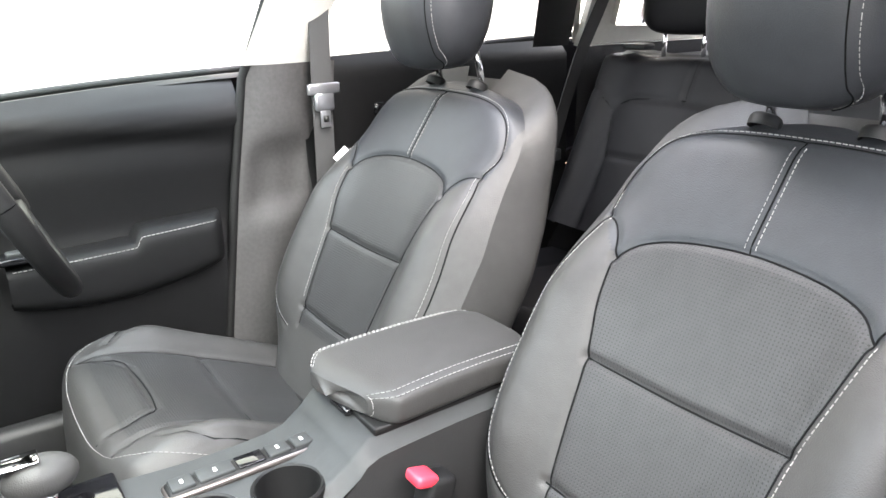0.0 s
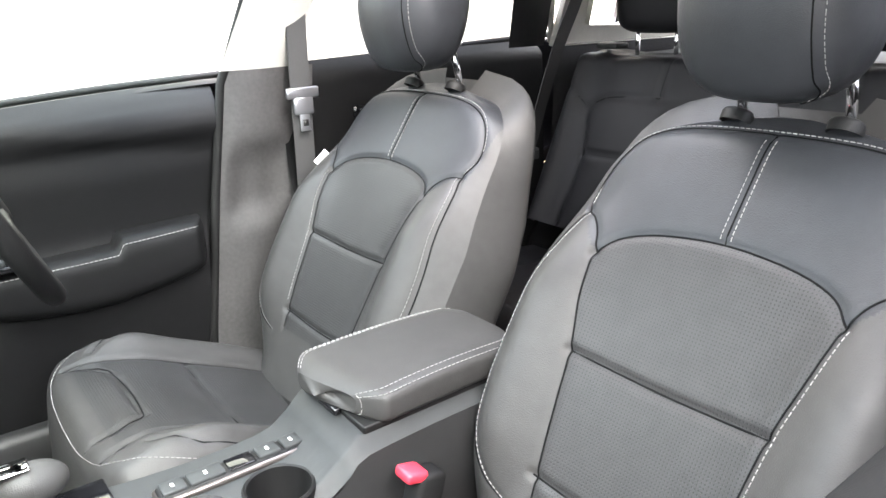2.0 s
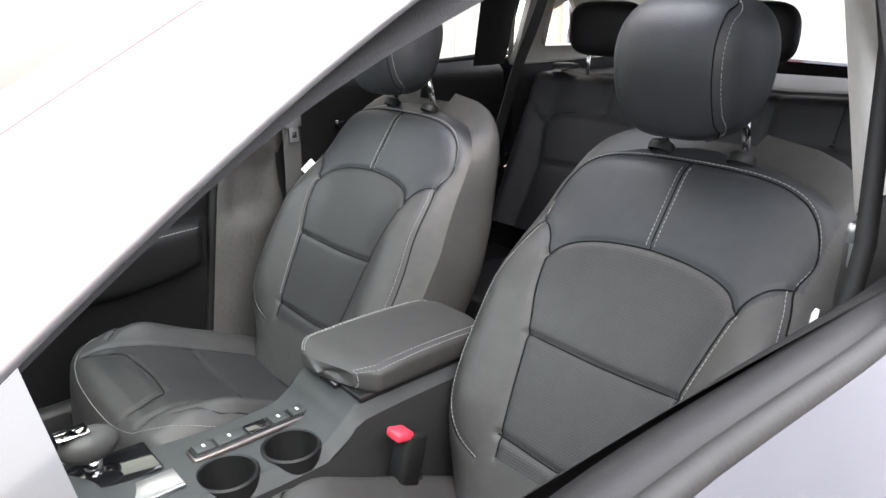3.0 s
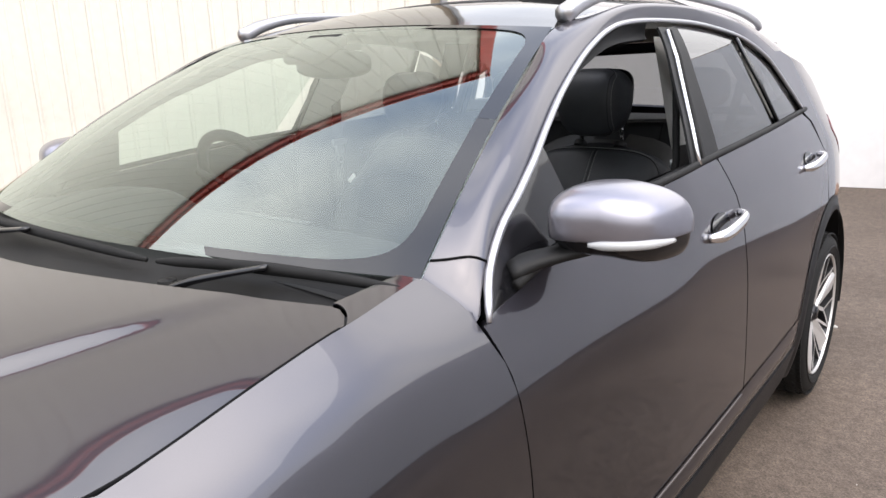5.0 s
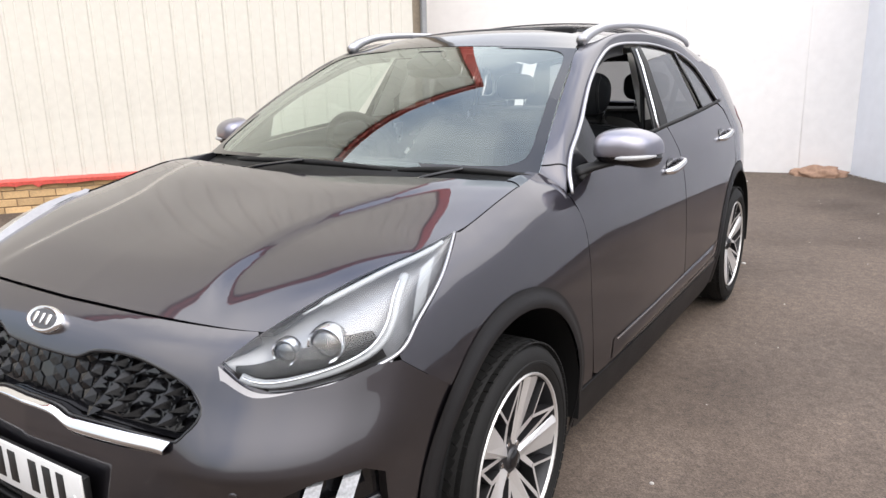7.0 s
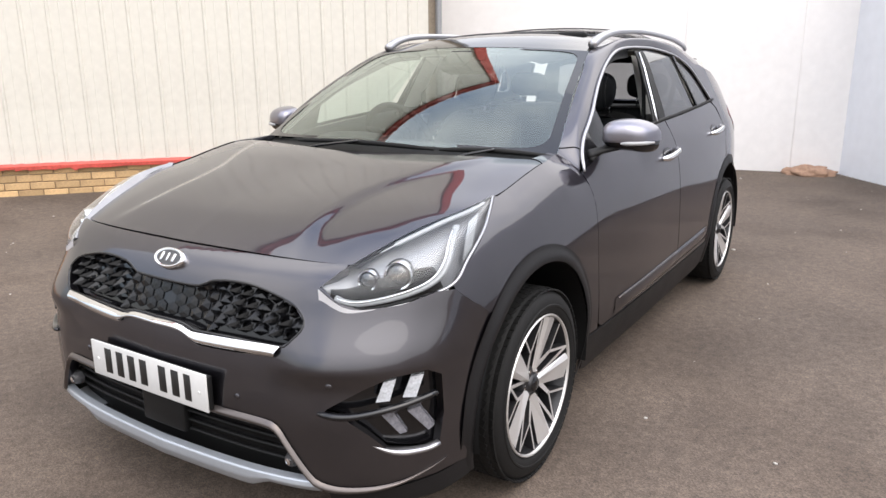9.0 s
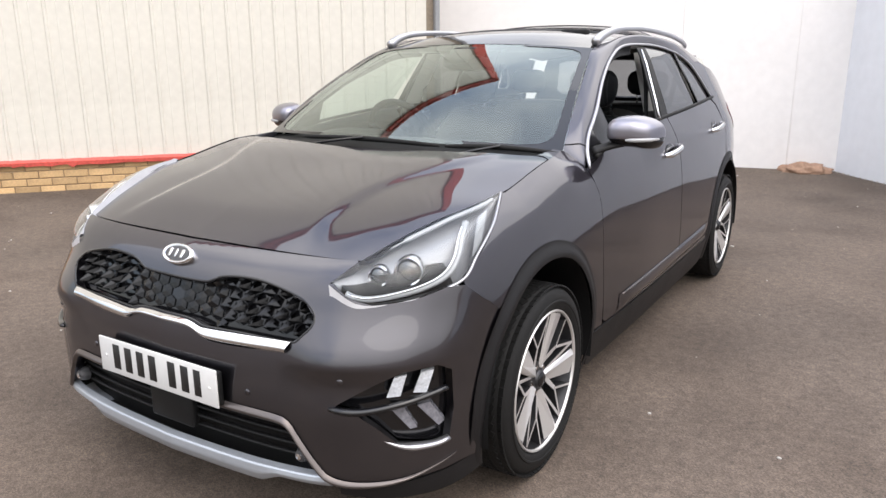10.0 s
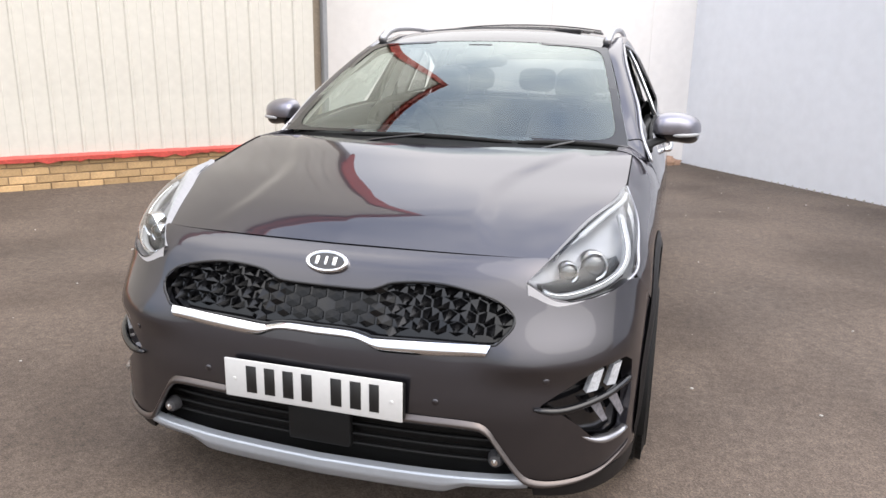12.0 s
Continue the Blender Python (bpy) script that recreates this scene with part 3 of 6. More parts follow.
def step(a, b, x):
    t = min(1, max(0, (x - a) / (b - a))); return t * t * (3 - 2 * t)
def side(y, z):
    f = 1 - step(.15, .75, y)
    taper = .018 * (1 - step(1.0, 1.3, y)) * step(.84, 1.02, z) * step(.25, .48, y)
    return wide(y) + f * fend_sec(hood_edge(y) - z) + (1 - f) * door_sec(z) - taper
def front(x, z):
    return nose(z) + back(abs(x))


def plan(s):
    """x and set-back of the nose's plan curve at the length s along it."""
    return np.interp(abs(s), PLAN_S, PLAN_X) * (1 if s >= 0 else -1)


PLAN_X = np.concatenate([np.linspace(0, 0.8, 81), np.linspace(0.801, 0.872, 72)])
_b = np.array([back(x) for x in PLAN_X])
PLAN_S = np.concatenate([[0], np.cumsum(np.hypot(np.diff(PLAN_X), np.diff(_b)))])


def s_of(x):
    return float(np.interp(abs(x), PLAN_X, PLAN_S)) * (1 if x >= 0 else -1)


def fascia(s, z):
    x = plan(s)
    w = .075 if z > .595 else .040
    bulge = -.024 * math.exp(-((z - .595) / w) ** 2) * step(.40, .62, abs(x)) * (1 - step(.80, .86, abs(x)))
    return (x, nose(z) + back(abs(x)) + bulge, z)


def flank(y, z):
    return (side(y, z), y, z)


def sz(*pts):
    """Outline points given as x, z pairs, turned to length along the nose and z."""
    return [(s_of(x), z) for x, z in zip(pts[0::2], pts[1::2])]


def pair(pts):
    """Closes a half outline (from the middle outwards and back to the middle) over both sides."""
    return list(pts) + [(-a, b) for a, b in reversed(pts) if abs(a) > 1e-6]


def arc(yc, zc, r, a0, a1, n):
    return [(yc + r * math.cos(radians(a)), zc + r * math.sin(radians(a))) for a in np.linspace(a0, a1, n)]


HUBZ = 0.322
ARCH_F, ARCH_R = (0.015, HUBZ + 0.01, 0.405), (2.70, HUBZ + 0.01, 0.405)


def both(fn):
    for m_ in (False, True):
        fn(m_)


# -- bumper and nose skin --
LAMP_LOW = sz(.548, .793, .60, .757, .66, .741, .74, .749, .795, .771)
GRILLE = pair(sz(0, .744, .12, .745, .155, .752, .19, .766, .26, .774, .34, .773, .43, .757, .49, .737, .525, .705, .522, .680, .50, .655, .470, .636, .30, .634, .165, .630, .145, .634, .095, .642, 0, .643))
FOG = [(a, b) for a, b in sz(.70, .545, .752, .572, .806, .575, .822, .55, .826, .44, .820, .345, .80, .338, .745, .362, .705, .415, .655, .460, .600, .474, .612, .488, .66, .520)]


def build_bumper():
    z_top = .8465
    up = [(s_of(x), z_top - 0.004) for x in np.linspace(0, .585, 14)]
    lamp = list(poly(sz(.590, .838) + LAMP_LOW, 0.02, False))
    rear = [(a, b) for a, b in spline([(s_of(.8585), .62), (s_of(.855), .55), (s_of(.851), .45), (s_of(.8475), .33), (s_of(.845), .262)], 10)]
    seam = [(s_of(.8195), .768), (s_of(.842), .718), (s_of(.8575), .665)]
    low = [(s_of(x), .262 - .008 * (1 - ((x - .62) / .2) ** 2)) for x in np.linspace(.84, .60, 10)]
    edge = list(poly(sz(.60, .262, .575, .275, .51, .372, .475, .424, .44, .434, .27, .434, 0, .434), 0.03, False))
    half = up + lamp + seam + rear + low + edge
    half[0] = (0, half[0][1])
    half[-1] = (0, .434)
    panel("bumper_skin", pair(half), fascia, PAINT, car, holes=[np.array(GRILLE), np.array(FOG), np.array([(-a, b) for a, b in FOG])], h=0.022, depth=0.03)
    # bottom valance and satin-brown arch round the lower intake
    def trim(q, w):
        P = spline(sz(0, .426, .28, .426, .43, .424, .475, .412, .505, .372, .555, .298, .590, .262, .66, .250, .76, .262, .83, .300), 60)
        return P[int(round(q * 59))]
    def strip(u, v):
        a = -1 + 2 * u
        s, z = trim(abs(a), 0)
        s *= 1 if a >= 0 else -1
        p = np.array(fascia(s, z + (v - .5) * .026 * (1 - .88 * max(0, abs(a) - .66) / .34)))
        return p + np.array([0, -.012 * math.sin(math.pi * v) - .003, 0])
    grid("lower_trim", strip, 119, 7, BRONZE, car, "satin brown-grey bumper trim", flip=True)
    # black inside of the lower intake
    def hollow(u, v):
        x = -.60 + 1.2 * u
        z = .20 + .26 * v
        return (x, nose(.4) + back(abs(x)) + .075, z)
    grid("intake_back", hollow, 24, 6, BLACKPL, car, flip=True)
    for z in (.305, .335, .365, .395):
        path = [(x, nose(z) + back(abs(x)) + .042, z) for x in np.linspace(-.52, .52, 30)]
        new_tube("intake_slat", path, .010, BLACKPL, car, n=6, flat=.5)
    for sx in (-.50, .50):
        lathe("fog_washer", [(0, -.022), (.016, -.018), (.022, -.004), (.024, .01)], 16, LAMPGREY, car, axis="y").location = (sx, nose(.33) + back(.5) + .02, .322)
        lathe("sensor", [(0, -.010), (.009, -.007), (.011, .01)], 16, CHROME, car, axis="y").location = (sx, nose(.33) + back(.5) + .004, .322)
    new_box("radar_cover", (0, nose(.35) + .035, .35), (.19, .03, .105), BLACKPL, car, bevel=.008)
    # skid plate
    def skid(u, v):
        x = -.585 + 1.17 * u
        e = abs(x) / .585
        zt = .268 + .010 * e ** 2
        zb = (.206 if e < .62 else .206 + .024 * min(1, (e - .62) / .10)) + .008 * e * e
        q = [(.018, zt), (-.004, zt - .006), (-.008, zt - .5 * (zt - zb)), (.004, zb + .004), (.035, zb), (.16, zb + .01)]
        k = v * 5
        i = min(4, int(k))
        a, b = np.array(q[i]), np.array(q[i + 1])
        d, z = a + (b - a) * (k - i)
        return (x, nose(.26) + back(abs(x)) * (1 if d < .1 else .8) + d, z)
    grid("skid_plate", skid, 60, 21, SKID, car, "silver skid plate", flip=True)
    def under(u, v):
        x = -.80 + 1.6 * u
        return (x, nose(.25) + back(abs(x)) * 1.0 + .03 + v * .5, .245 - .02 * math.sin(math.pi * u) + .01 * v)
    grid("undertray", under, 20, 6, BLACKPL, car)
    # lower black valance at the corners
    for m_ in (False, True):
        V = [(s_of(x), z) for x, z in ((.60, .258), (.66, .246), (.74, .244), (.80, .25), (.845, .262), (.846, .200), (.80, .185), (.70, .19), (.60, .21))]
        panel("corner_valance", poly(V, .04), fascia, CLAD, car, h=.04, lift=-.004, mirror=m_)
    # parking sensors
    for x, z in ((.34, .479), (.618, .551)):
        for g in (1, -1):
            p = np.array(fascia(s_of(x), z))
            ob = lathe("parking_sensor", [(0, -.003), (.007, -.003), (.0095, -.001), (.010, .008)], 14, PAINT, car, axis="y")
            ob.location = (g * p[0], p[1], p[2])
            ob.rotation_euler = (0, 0, g * .45 * (x > .5))


build_bumper()


def build_grille_mesh(g, loop, black):
    """Net of raised facets on one side of the grille's smooth middle."""
    bm = bmesh.new()
    du, dz = .050, .038
    rng = random.Random(7)
    for r in range(-1, 7):
        for c in range(-14, 15):
            s, z = (c + (.5 if r % 2 else 0)) * du, .632 + r * dz * .75
            if g * s < .012 or not inside((s, z), loop):
                continue
            k = step(.08, .32, abs(s))
            hgt = .002 + .032 * k
            corner = []
            for a in range(6):
                t = math.pi / 3 * a + math.pi / 6
                ss, zz = s + du * .50 * math.cos(t), z + dz * .5 * math.sin(t)
                p = np.array(fascia(ss, zz)) + np.array([0, .032, 0])
                corner.append(bm.verts.new(p))
            j = (rng.uniform(-.07, .07) * du, rng.uniform(-.07, .07) * dz)
            tip = bm.verts.new(np.array(fascia(s + j[0], z + j[1])) + np.array([0, .032 - hgt, 0]))
            for a in range(6):
                if (a + c) % 3 != 0 or abs(s) < .18:
                    bm.faces.new((corner[a], corner[(a + 1) % 6], tip))
    part("grille_mesh", bm, black, car, "black faceted grille mesh", smooth=False)


def build_grille():
    # dished black backing with a net of raised facets
    def dish(u, v):
        x = -.53 + 1.06 * u
        z = .625 + .16 * v
        return (x, nose(z) + back(abs(x)) + .035, z)
    grid("grille_back", dish, 40, 10, BLACKGLOSS, car, flip=True)
    loop = np.array(GRILLE)
    black = mat("grille_black", (.004, .004, .0045), .24, spec=.35)
    for g in (-1, 1):
        build_grille_mesh(g, loop, black)
    # chrome blade along the grille's lower edge
    up = spline(sz(0, .641, .095, .640, .150, .629, .175, .628, .30, .634, .474, .640), 40)
    lo = spline(sz(0, .622, .110, .621, .155, .607, .185, .597, .30, .600, .462, .610), 40)
    def blade(u, v):
        a = -1 + 2 * u
        i = int(round(abs(a) * 39))
        s = (up[i][0] * v + lo[i][0] * (1 - v)) * (1 if a >= 0 else -1)
        z = up[i][1] * v + lo[i][1] * (1 - v)
        return np.array(fascia(s, z)) + np.array([0, -.010 * math.sin(math.pi * min(1, max(0, v))) - .004, 0])
    grid("grille_blade", blade, 79, 7, CHROME, car, "chrome grille blade", flip=True)
    # inner rim of the opening
    rim = [np.array(fascia(s, z)) + np.array([0, .004, 0]) for s, z in spline(GRILLE, 160, True)]
    V, Fs = tube(rim + [rim[0]], .005, 6, False)
    mesh("grille_rim", V, Fs, BLACKGLOSS, car)


build_grille()


def build_fog(m_):
    g = -1 if m_ else 1
    def cup(s, z):
        p = np.array(fascia(s, z))
        return p + np.array([-.028, .030, 0])
    panel("fog_recess", FOG, cup, BLACKGLOSS, car, h=.03, depth=.0, mirror=m_)
    # dividing blade
    lo = spline(sz(.590, .476, .66, .470, .74, .484, .816, .505), 16)
    path = [np.array(fascia(s, z)) + np.array([.002, -.004, 0]) for s, z in lo]
    path = [(p[0] * g, p[1], p[2]) for p in path]
    new_tube("fog_blade", path, list(np.interp(np.linspace(0, 1, 16), [0, .1, 1], [.006, .013, .011])), BLACKGLOSS, car, flat=.8)
    # four lamps
    quads = (((.718, .503), (.744, .503), (.757, .562), (.734, .557)), ((.766, .508), (.787, .501), (.799, .562), (.780, .562)),
             ((.728, .470), (.752, .470), (.774, .408), (.763, .406)), ((.774, .470), (.793, .472), (.814, .407), (.806, .397)))
    for i, q in enumerate(quads):
        V = []
        for dep in (.004, .022):
            for x, z in q:
                p = np.array(fascia(s_of(x), z)) + np.array([-.6 * dep, dep, 0])
                V.append((p[0] * g, p[1], p[2]))
        Fs = [(0, 1, 2, 3), (4, 7, 6, 5)] + [(k, (k + 1) % 4 + 4 - 4, (k + 1) % 4 + 4, k + 4) for k in range(4)]
        ob = mesh("fog_lamp", V, Fs, LEDICE if i < 2 else LEDLOW, car, "clear ice-cube fog lamp" if i < 2 else "grey lower fog lamp element", smooth=False)
    # painted lip under the lamps
    P = spline(sz(.70, .392, .75, .358, .80, .345, .82, .35), 14)
    path = [(g * (fascia(s, z)[0] - .004), fascia(s, z)[1] + .004, z) for s, z in P]
    new_tube("fog_lip", path, list(np.interp(np.linspace(0, 1, 14), [0, .5, 1], [.003, .017, .012])), SATIN, car, flat=.6)


both(build_fog)


def L3(x, y, z):
    return np.array((x, y, z))


LAMP = dict(inner=L3(.548, -.674, .792), low1=L3(.635, -.654, .745), low2=L3(.735, -.570, .752), out1=L3(side(-.438, .776) - .003, -.438, .776),
            out2=L3(side(-.352, .828) - .003, -.352, .828), out3=L3(side(-.231, .895) - .003, -.231, .895), tip=L3(.752, -.104, .966), up1=L3(.738, -.25, .948), up2=L3(.672, -.41, .910), up3=L3(.604, -.585, .849))


def build_lamp(m_):
    g = -1 if m_ else 1
    lo = spline([LAMP["inner"], LAMP["low1"], LAMP["low2"], LAMP["out1"], LAMP["out2"], LAMP["out3"], LAMP["tip"]], 61)
    hi = spline([LAMP["inner"], LAMP["up3"], LAMP["up2"], LAMP["up1"], LAMP["tip"]], 61)

    def lens(u, v, sink=0.0):
        i = u * 60
        k = min(59, int(i))
        a = lo[k] + (lo[k + 1] - lo[k]) * (i - k)
        b = hi[k] + (hi[k + 1] - hi[k]) * (i - k)
        bulge = math.sin(math.pi * v) * math.sin(math.pi * u)
        p = a + (b - a) * v + np.array([.030, -.030, .012]) * bulge
        p = p + np.array([-.55, .75, -.30]) * sink * min(1, 6 * min(u, 1 - u) + .15)
        return (p[0] * g, p[1], p[2])
    body = grid("headlamp", lambda u, v: lens(u, v, .060), 60, 14, LAMPMID, car, "LED projector headlamp with chrome surround", flip=not m_)
    grid("lamp_tray", lambda u, v: lens(.05 + .42 * u, .03 + .50 * v * math.sin(math.pi * (.25 + .60 * u)) ** .4, .042), 30, 10, LAMPDARK, body, "dark tray round the projectors", flip=not m_)
    grid("lamp_lens", lambda u, v: lens(u, v, 0), 50, 14, CLEAR, body, flip=not m_)
    # side walls
    grid("lamp_wall", lambda u, v: lens(u, 0, .06 * v), 50, 3, LAMPMID, body, flip=m_)
    grid("lamp_upper_wall", lambda u, v: lens(u, 1, .06 * v), 50, 3, LAMPMID, body, flip=not m_)
    # silver surround outside the lower edge
    rim = [lens(u, 0, 0) for u in np.linspace(0, .49, 40)]
    def sur(u, v):
        p = np.array(rim[int(round(u * 39))])
        return p + np.array([g * (.004 * v), -.006 - .002 * v, -.042 * v * (1 - .70 * step(.2, 1.0, u)) * step(-.12, .05, u) - .002])
    grid("lamp_surround", sur, 40, 5, LAMPRIM, body, "satin silver lamp surround", flip=m_)
    rim_up = [np.array(lens(u, 0, -.002)) for u in np.linspace(.44, .995, 40)]
    new_tube("lamp_edge", rim_up, .0042, SATIN, body, n=6)
    # daytime light guides
    def guide(name, uv, r, material, sink):
        path = [lens(a, b, sink) for a, b in spline(uv, 30)]
        new_tube(name, path, r, material, body, n=8, flat=.7)
    guide("light_guide", [(.07, .10), (.20, .12), (.34, .13), (.45, .19), (.53, .34), (.60, .52), (.67, .70)], .0125, LEDBAR, .026)
    guide("light_guide_line", [(.07, .13), (.20, .15), (.34, .17), (.44, .23), (.515, .37), (.58, .54), (.645, .70)], .0035, LAMPSILVER, .014)
    guide("upper_strip", [(.30, .93), (.50, .92), (.70, .90), (.90, .80)], [.003] * 4 + [.0095] * 22 + [.007] * 4, LEDBAR, .012)
    def wedge(u, v):
        return lens(.60 + .085 * u + .14 * v, .07 + .56 * v, .020)
    grid("corner_reflector", wedge, 10, 10, LEDBAR, body, "white corner marker", flip=not m_)
    for (cx, cy, cz), r in (((.700, -.530, .812), .036), ((.640, -.585, .803), .026)):
        ob = lathe("projector", [(0, -.4 * r), (.5 * r, -.33 * r), (.8 * r, -.12 * r), (r * .9, .1 * r)], 24, PROJ, body, "glass projector lens", axis="y")
        ob.location, ob.rotation_euler = (cx * g, cy, cz), (0, 0, g * .35)
        ob = lathe("bezel", [(r * .92, -.15 * r), (r * 1.04, -.24 * r), (r * 1.13, 0), (r * 1.12, .8 * r), (r * .6, .9 * r), (0, .9 * r)], 24, LAMPSILVER, body, axis="y")
        ob.location, ob.rotation_euler = (cx * g, cy, cz), (0, 0, g * .35)


both(build_lamp)

# -- bonnet --
hood_w = curve(-.6, .600, -.41, .672, -.25, .730, -.1, .750, .2, .748, .45, .715)
hood_c = curve(-.66, .848, -.60, .872, -.5, .905, -.3, .951, -.1, .988, .1, 1.022, .4, 1.060)


ridge_x = curve(0, .44, .08, .405, .18, .377, .32, .375, .47, .402, .63, .48, .8, .56, 1, .63)


def hood(u, v, trim=True):
    a = -1 + 2 * u
    if trim:
        q = front(a * .7, .8465)
        rear = .145 + .15 * a * a - .055 * (max(0, abs(a) - .93) / .07) ** 2
        v *= (rear - q) / (.335 + .10 * a * a - q)
    ye = -.592 + 1.03 * v
    x = a * hood_w(ye)
    y0 = front(x, .8465) + .0065
    y = y0 + (.335 + .10 * a * a - y0) * v
    zc = hood_c(y - back(abs(x)) * (1 - v))
    ze = hood_edge(ye)
    z = zc + (ze - zc) * abs(a) ** 2.4
    z += .011 * (1 - step(ridge_x(v) - .032, ridge_x(v) + .032, abs(x))) * step(-.02, .18, v) * (1 - step(.62, .95, v))
    z += -.008 * math.exp(-(x / .22) ** 2) * math.sin(math.pi * v)
    z -= .010 * (1 - v) ** 10
    return (x, y, z)


grid("bonnet", hood, 91, 71, PAINT, car, thick=.012)


def build_shut_line(g):
    """Dark rubber in the gap between the bonnet's edge and the wing."""
    path = [np.array(hood(1.0, v)) + np.array([.0022, 0, .0006]) for v in np.linspace(.02, .985, 40)]
    new_tube("bonnet_seal", [(g * p[0], p[1], p[2]) for p in path], .0024, SEAM, car, n=6)


for g in (1, -1):
    build_shut_line(g)
panel("engine_bay_floor", [(-.7, -.55), (.7, -.55), (.72, .45), (-.72, .45)], lambda x, y: (x, y, .70), BLACKPL, car, h=.3, depth=0)


# -- emblem, plain oval --
def build_emblem():
    n = np.array([0, -.80, .60])
    t = np.array([0, .60, .80])
    c = np.array([0, nose(.803) - .004, .803])
    def lay(q, k, d):
        return c + np.array([q, 0, 0]) + t * k + n * d
    V = [lay(0, 0, .010)]
    prof = [(0.052, .024, .010), (.056, .027, .013), (.060, .030, .013), (.064, .033, .004), (.064, .033, -.012)]
    N = 40
    for a, b, d in prof:
        V += [lay(a * math.cos(2 * math.pi * i / N), b * math.sin(2 * math.pi * i / N), d) for i in range(N)]
    Fs = [(0, 1 + i, 1 + (i + 1) % N) for i in range(N)]
    for j in range(len(prof) - 1):
        Fs += [(1 + j * N + i, 1 + (j + 1) * N + i, 1 + (j + 1) * N + (i + 1) % N, 1 + j * N + (i + 1) % N) for i in range(N)]
    em = mesh("emblem", V, Fs, CHROME, car, "chrome oval emblem")
    D = [lay(0, 0, .0112)] + [lay(.051 * math.cos(2 * math.pi * i / N), .0235 * math.sin(2 * math.pi * i / N), .0106) for i in range(N)]
    mesh("emblem_field", D, [(0, 1 + i, 1 + (i + 1) % N) for i in range(N)], LAMPGREY, em, "dark field of the emblem")
    rot = Matrix((Vector((1, 0, 0)), Vector(t), Vector(n))).transposed()
    for q, w in ((-.026, .011), (0, .008), (.025, .012)):
        new_box("emblem_bar", Vector(lay(q, 0, .0125)), (w, .026, .004), CHROME, em, rot=rot, bevel=.001, seg=1)


build_emblem()


# -- number plate with plain bars --
def build_plate():
    c = Vector((0, -.832, .481))
    pl = new_box("number_plate", c, (.524, .006, .113), PLATE, car, "white front number plate with black bars", bevel=.002)
    new_box("plate_holder", c + Vector((0, .010, 0)), (.53, .016, .10), BLACKPL, pl, bevel=.003)
    x = -.205
    for i, w in enumerate((.052, .052, .052, .052, 0, .052, .052, .046)):
        if w == 0:
            x += .030
            continue
        new_box("plate_bar", (x + w / 2, c.y - .0035, c.z + .002), (w * .60, .002, .079), INK, pl, bevel=.0005, seg=1)
        x += w + .004
    for q in (-.232, .232):
        ob = lathe("plate_screw", [(0, -.0025), (.005, -.002), (.006, 0)], 12, PLATE, pl, axis="y")
        ob.location = (q, c.y - .003, c.z - .002)


build_plate()


# -- flanks --
DLO_TOP = [(.468, .970), (.503, 1.012), (.532, 1.039), (.592, 1.083), (.65, 1.119), (.7, 1.151), (.8, 1.211), (.9, 1.265), (1.0, 1.312), (1.1, 1.354), (1.2, 1.387), (1.31, 1.407), (1.5, 1.418), (1.8, 1.417), (2.05, 1.394), (2.2, 1.366), (2.36, 1.300), (2.46, 1.19), (2.505, 1.130)]
belt = curve(.495, .985, .75, 1.033, 1.08, 1.064, 1.35, 1.079, 1.8, 1.094, 2.56, 1.124)


def flank_top(y):
    """Upper edge of the body side under the glass."""
    return belt(y) - .008


EDGE = np.array([hood(1.0, v, False) for v in np.linspace(0, 1, 60)])


def wing_top(y):
    return float(np.interp(y, EDGE[:, 1], EDGE[:, 2])) + .0015


def wing(y, z):
    """The flank's surface, drawn in at its top to meet the bonnet's edge and the foot of the windscreen."""
    top = wing_top(y)
    q = min(1, max(0, (z - top + .11) / .11))
    x = side(y, z) + (float(np.interp(y, EDGE[:, 1], EDGE[:, 0])) + .0045 - side(y, top)) * q * q * step(-.12, -.02, y)
    return (x, y, z)


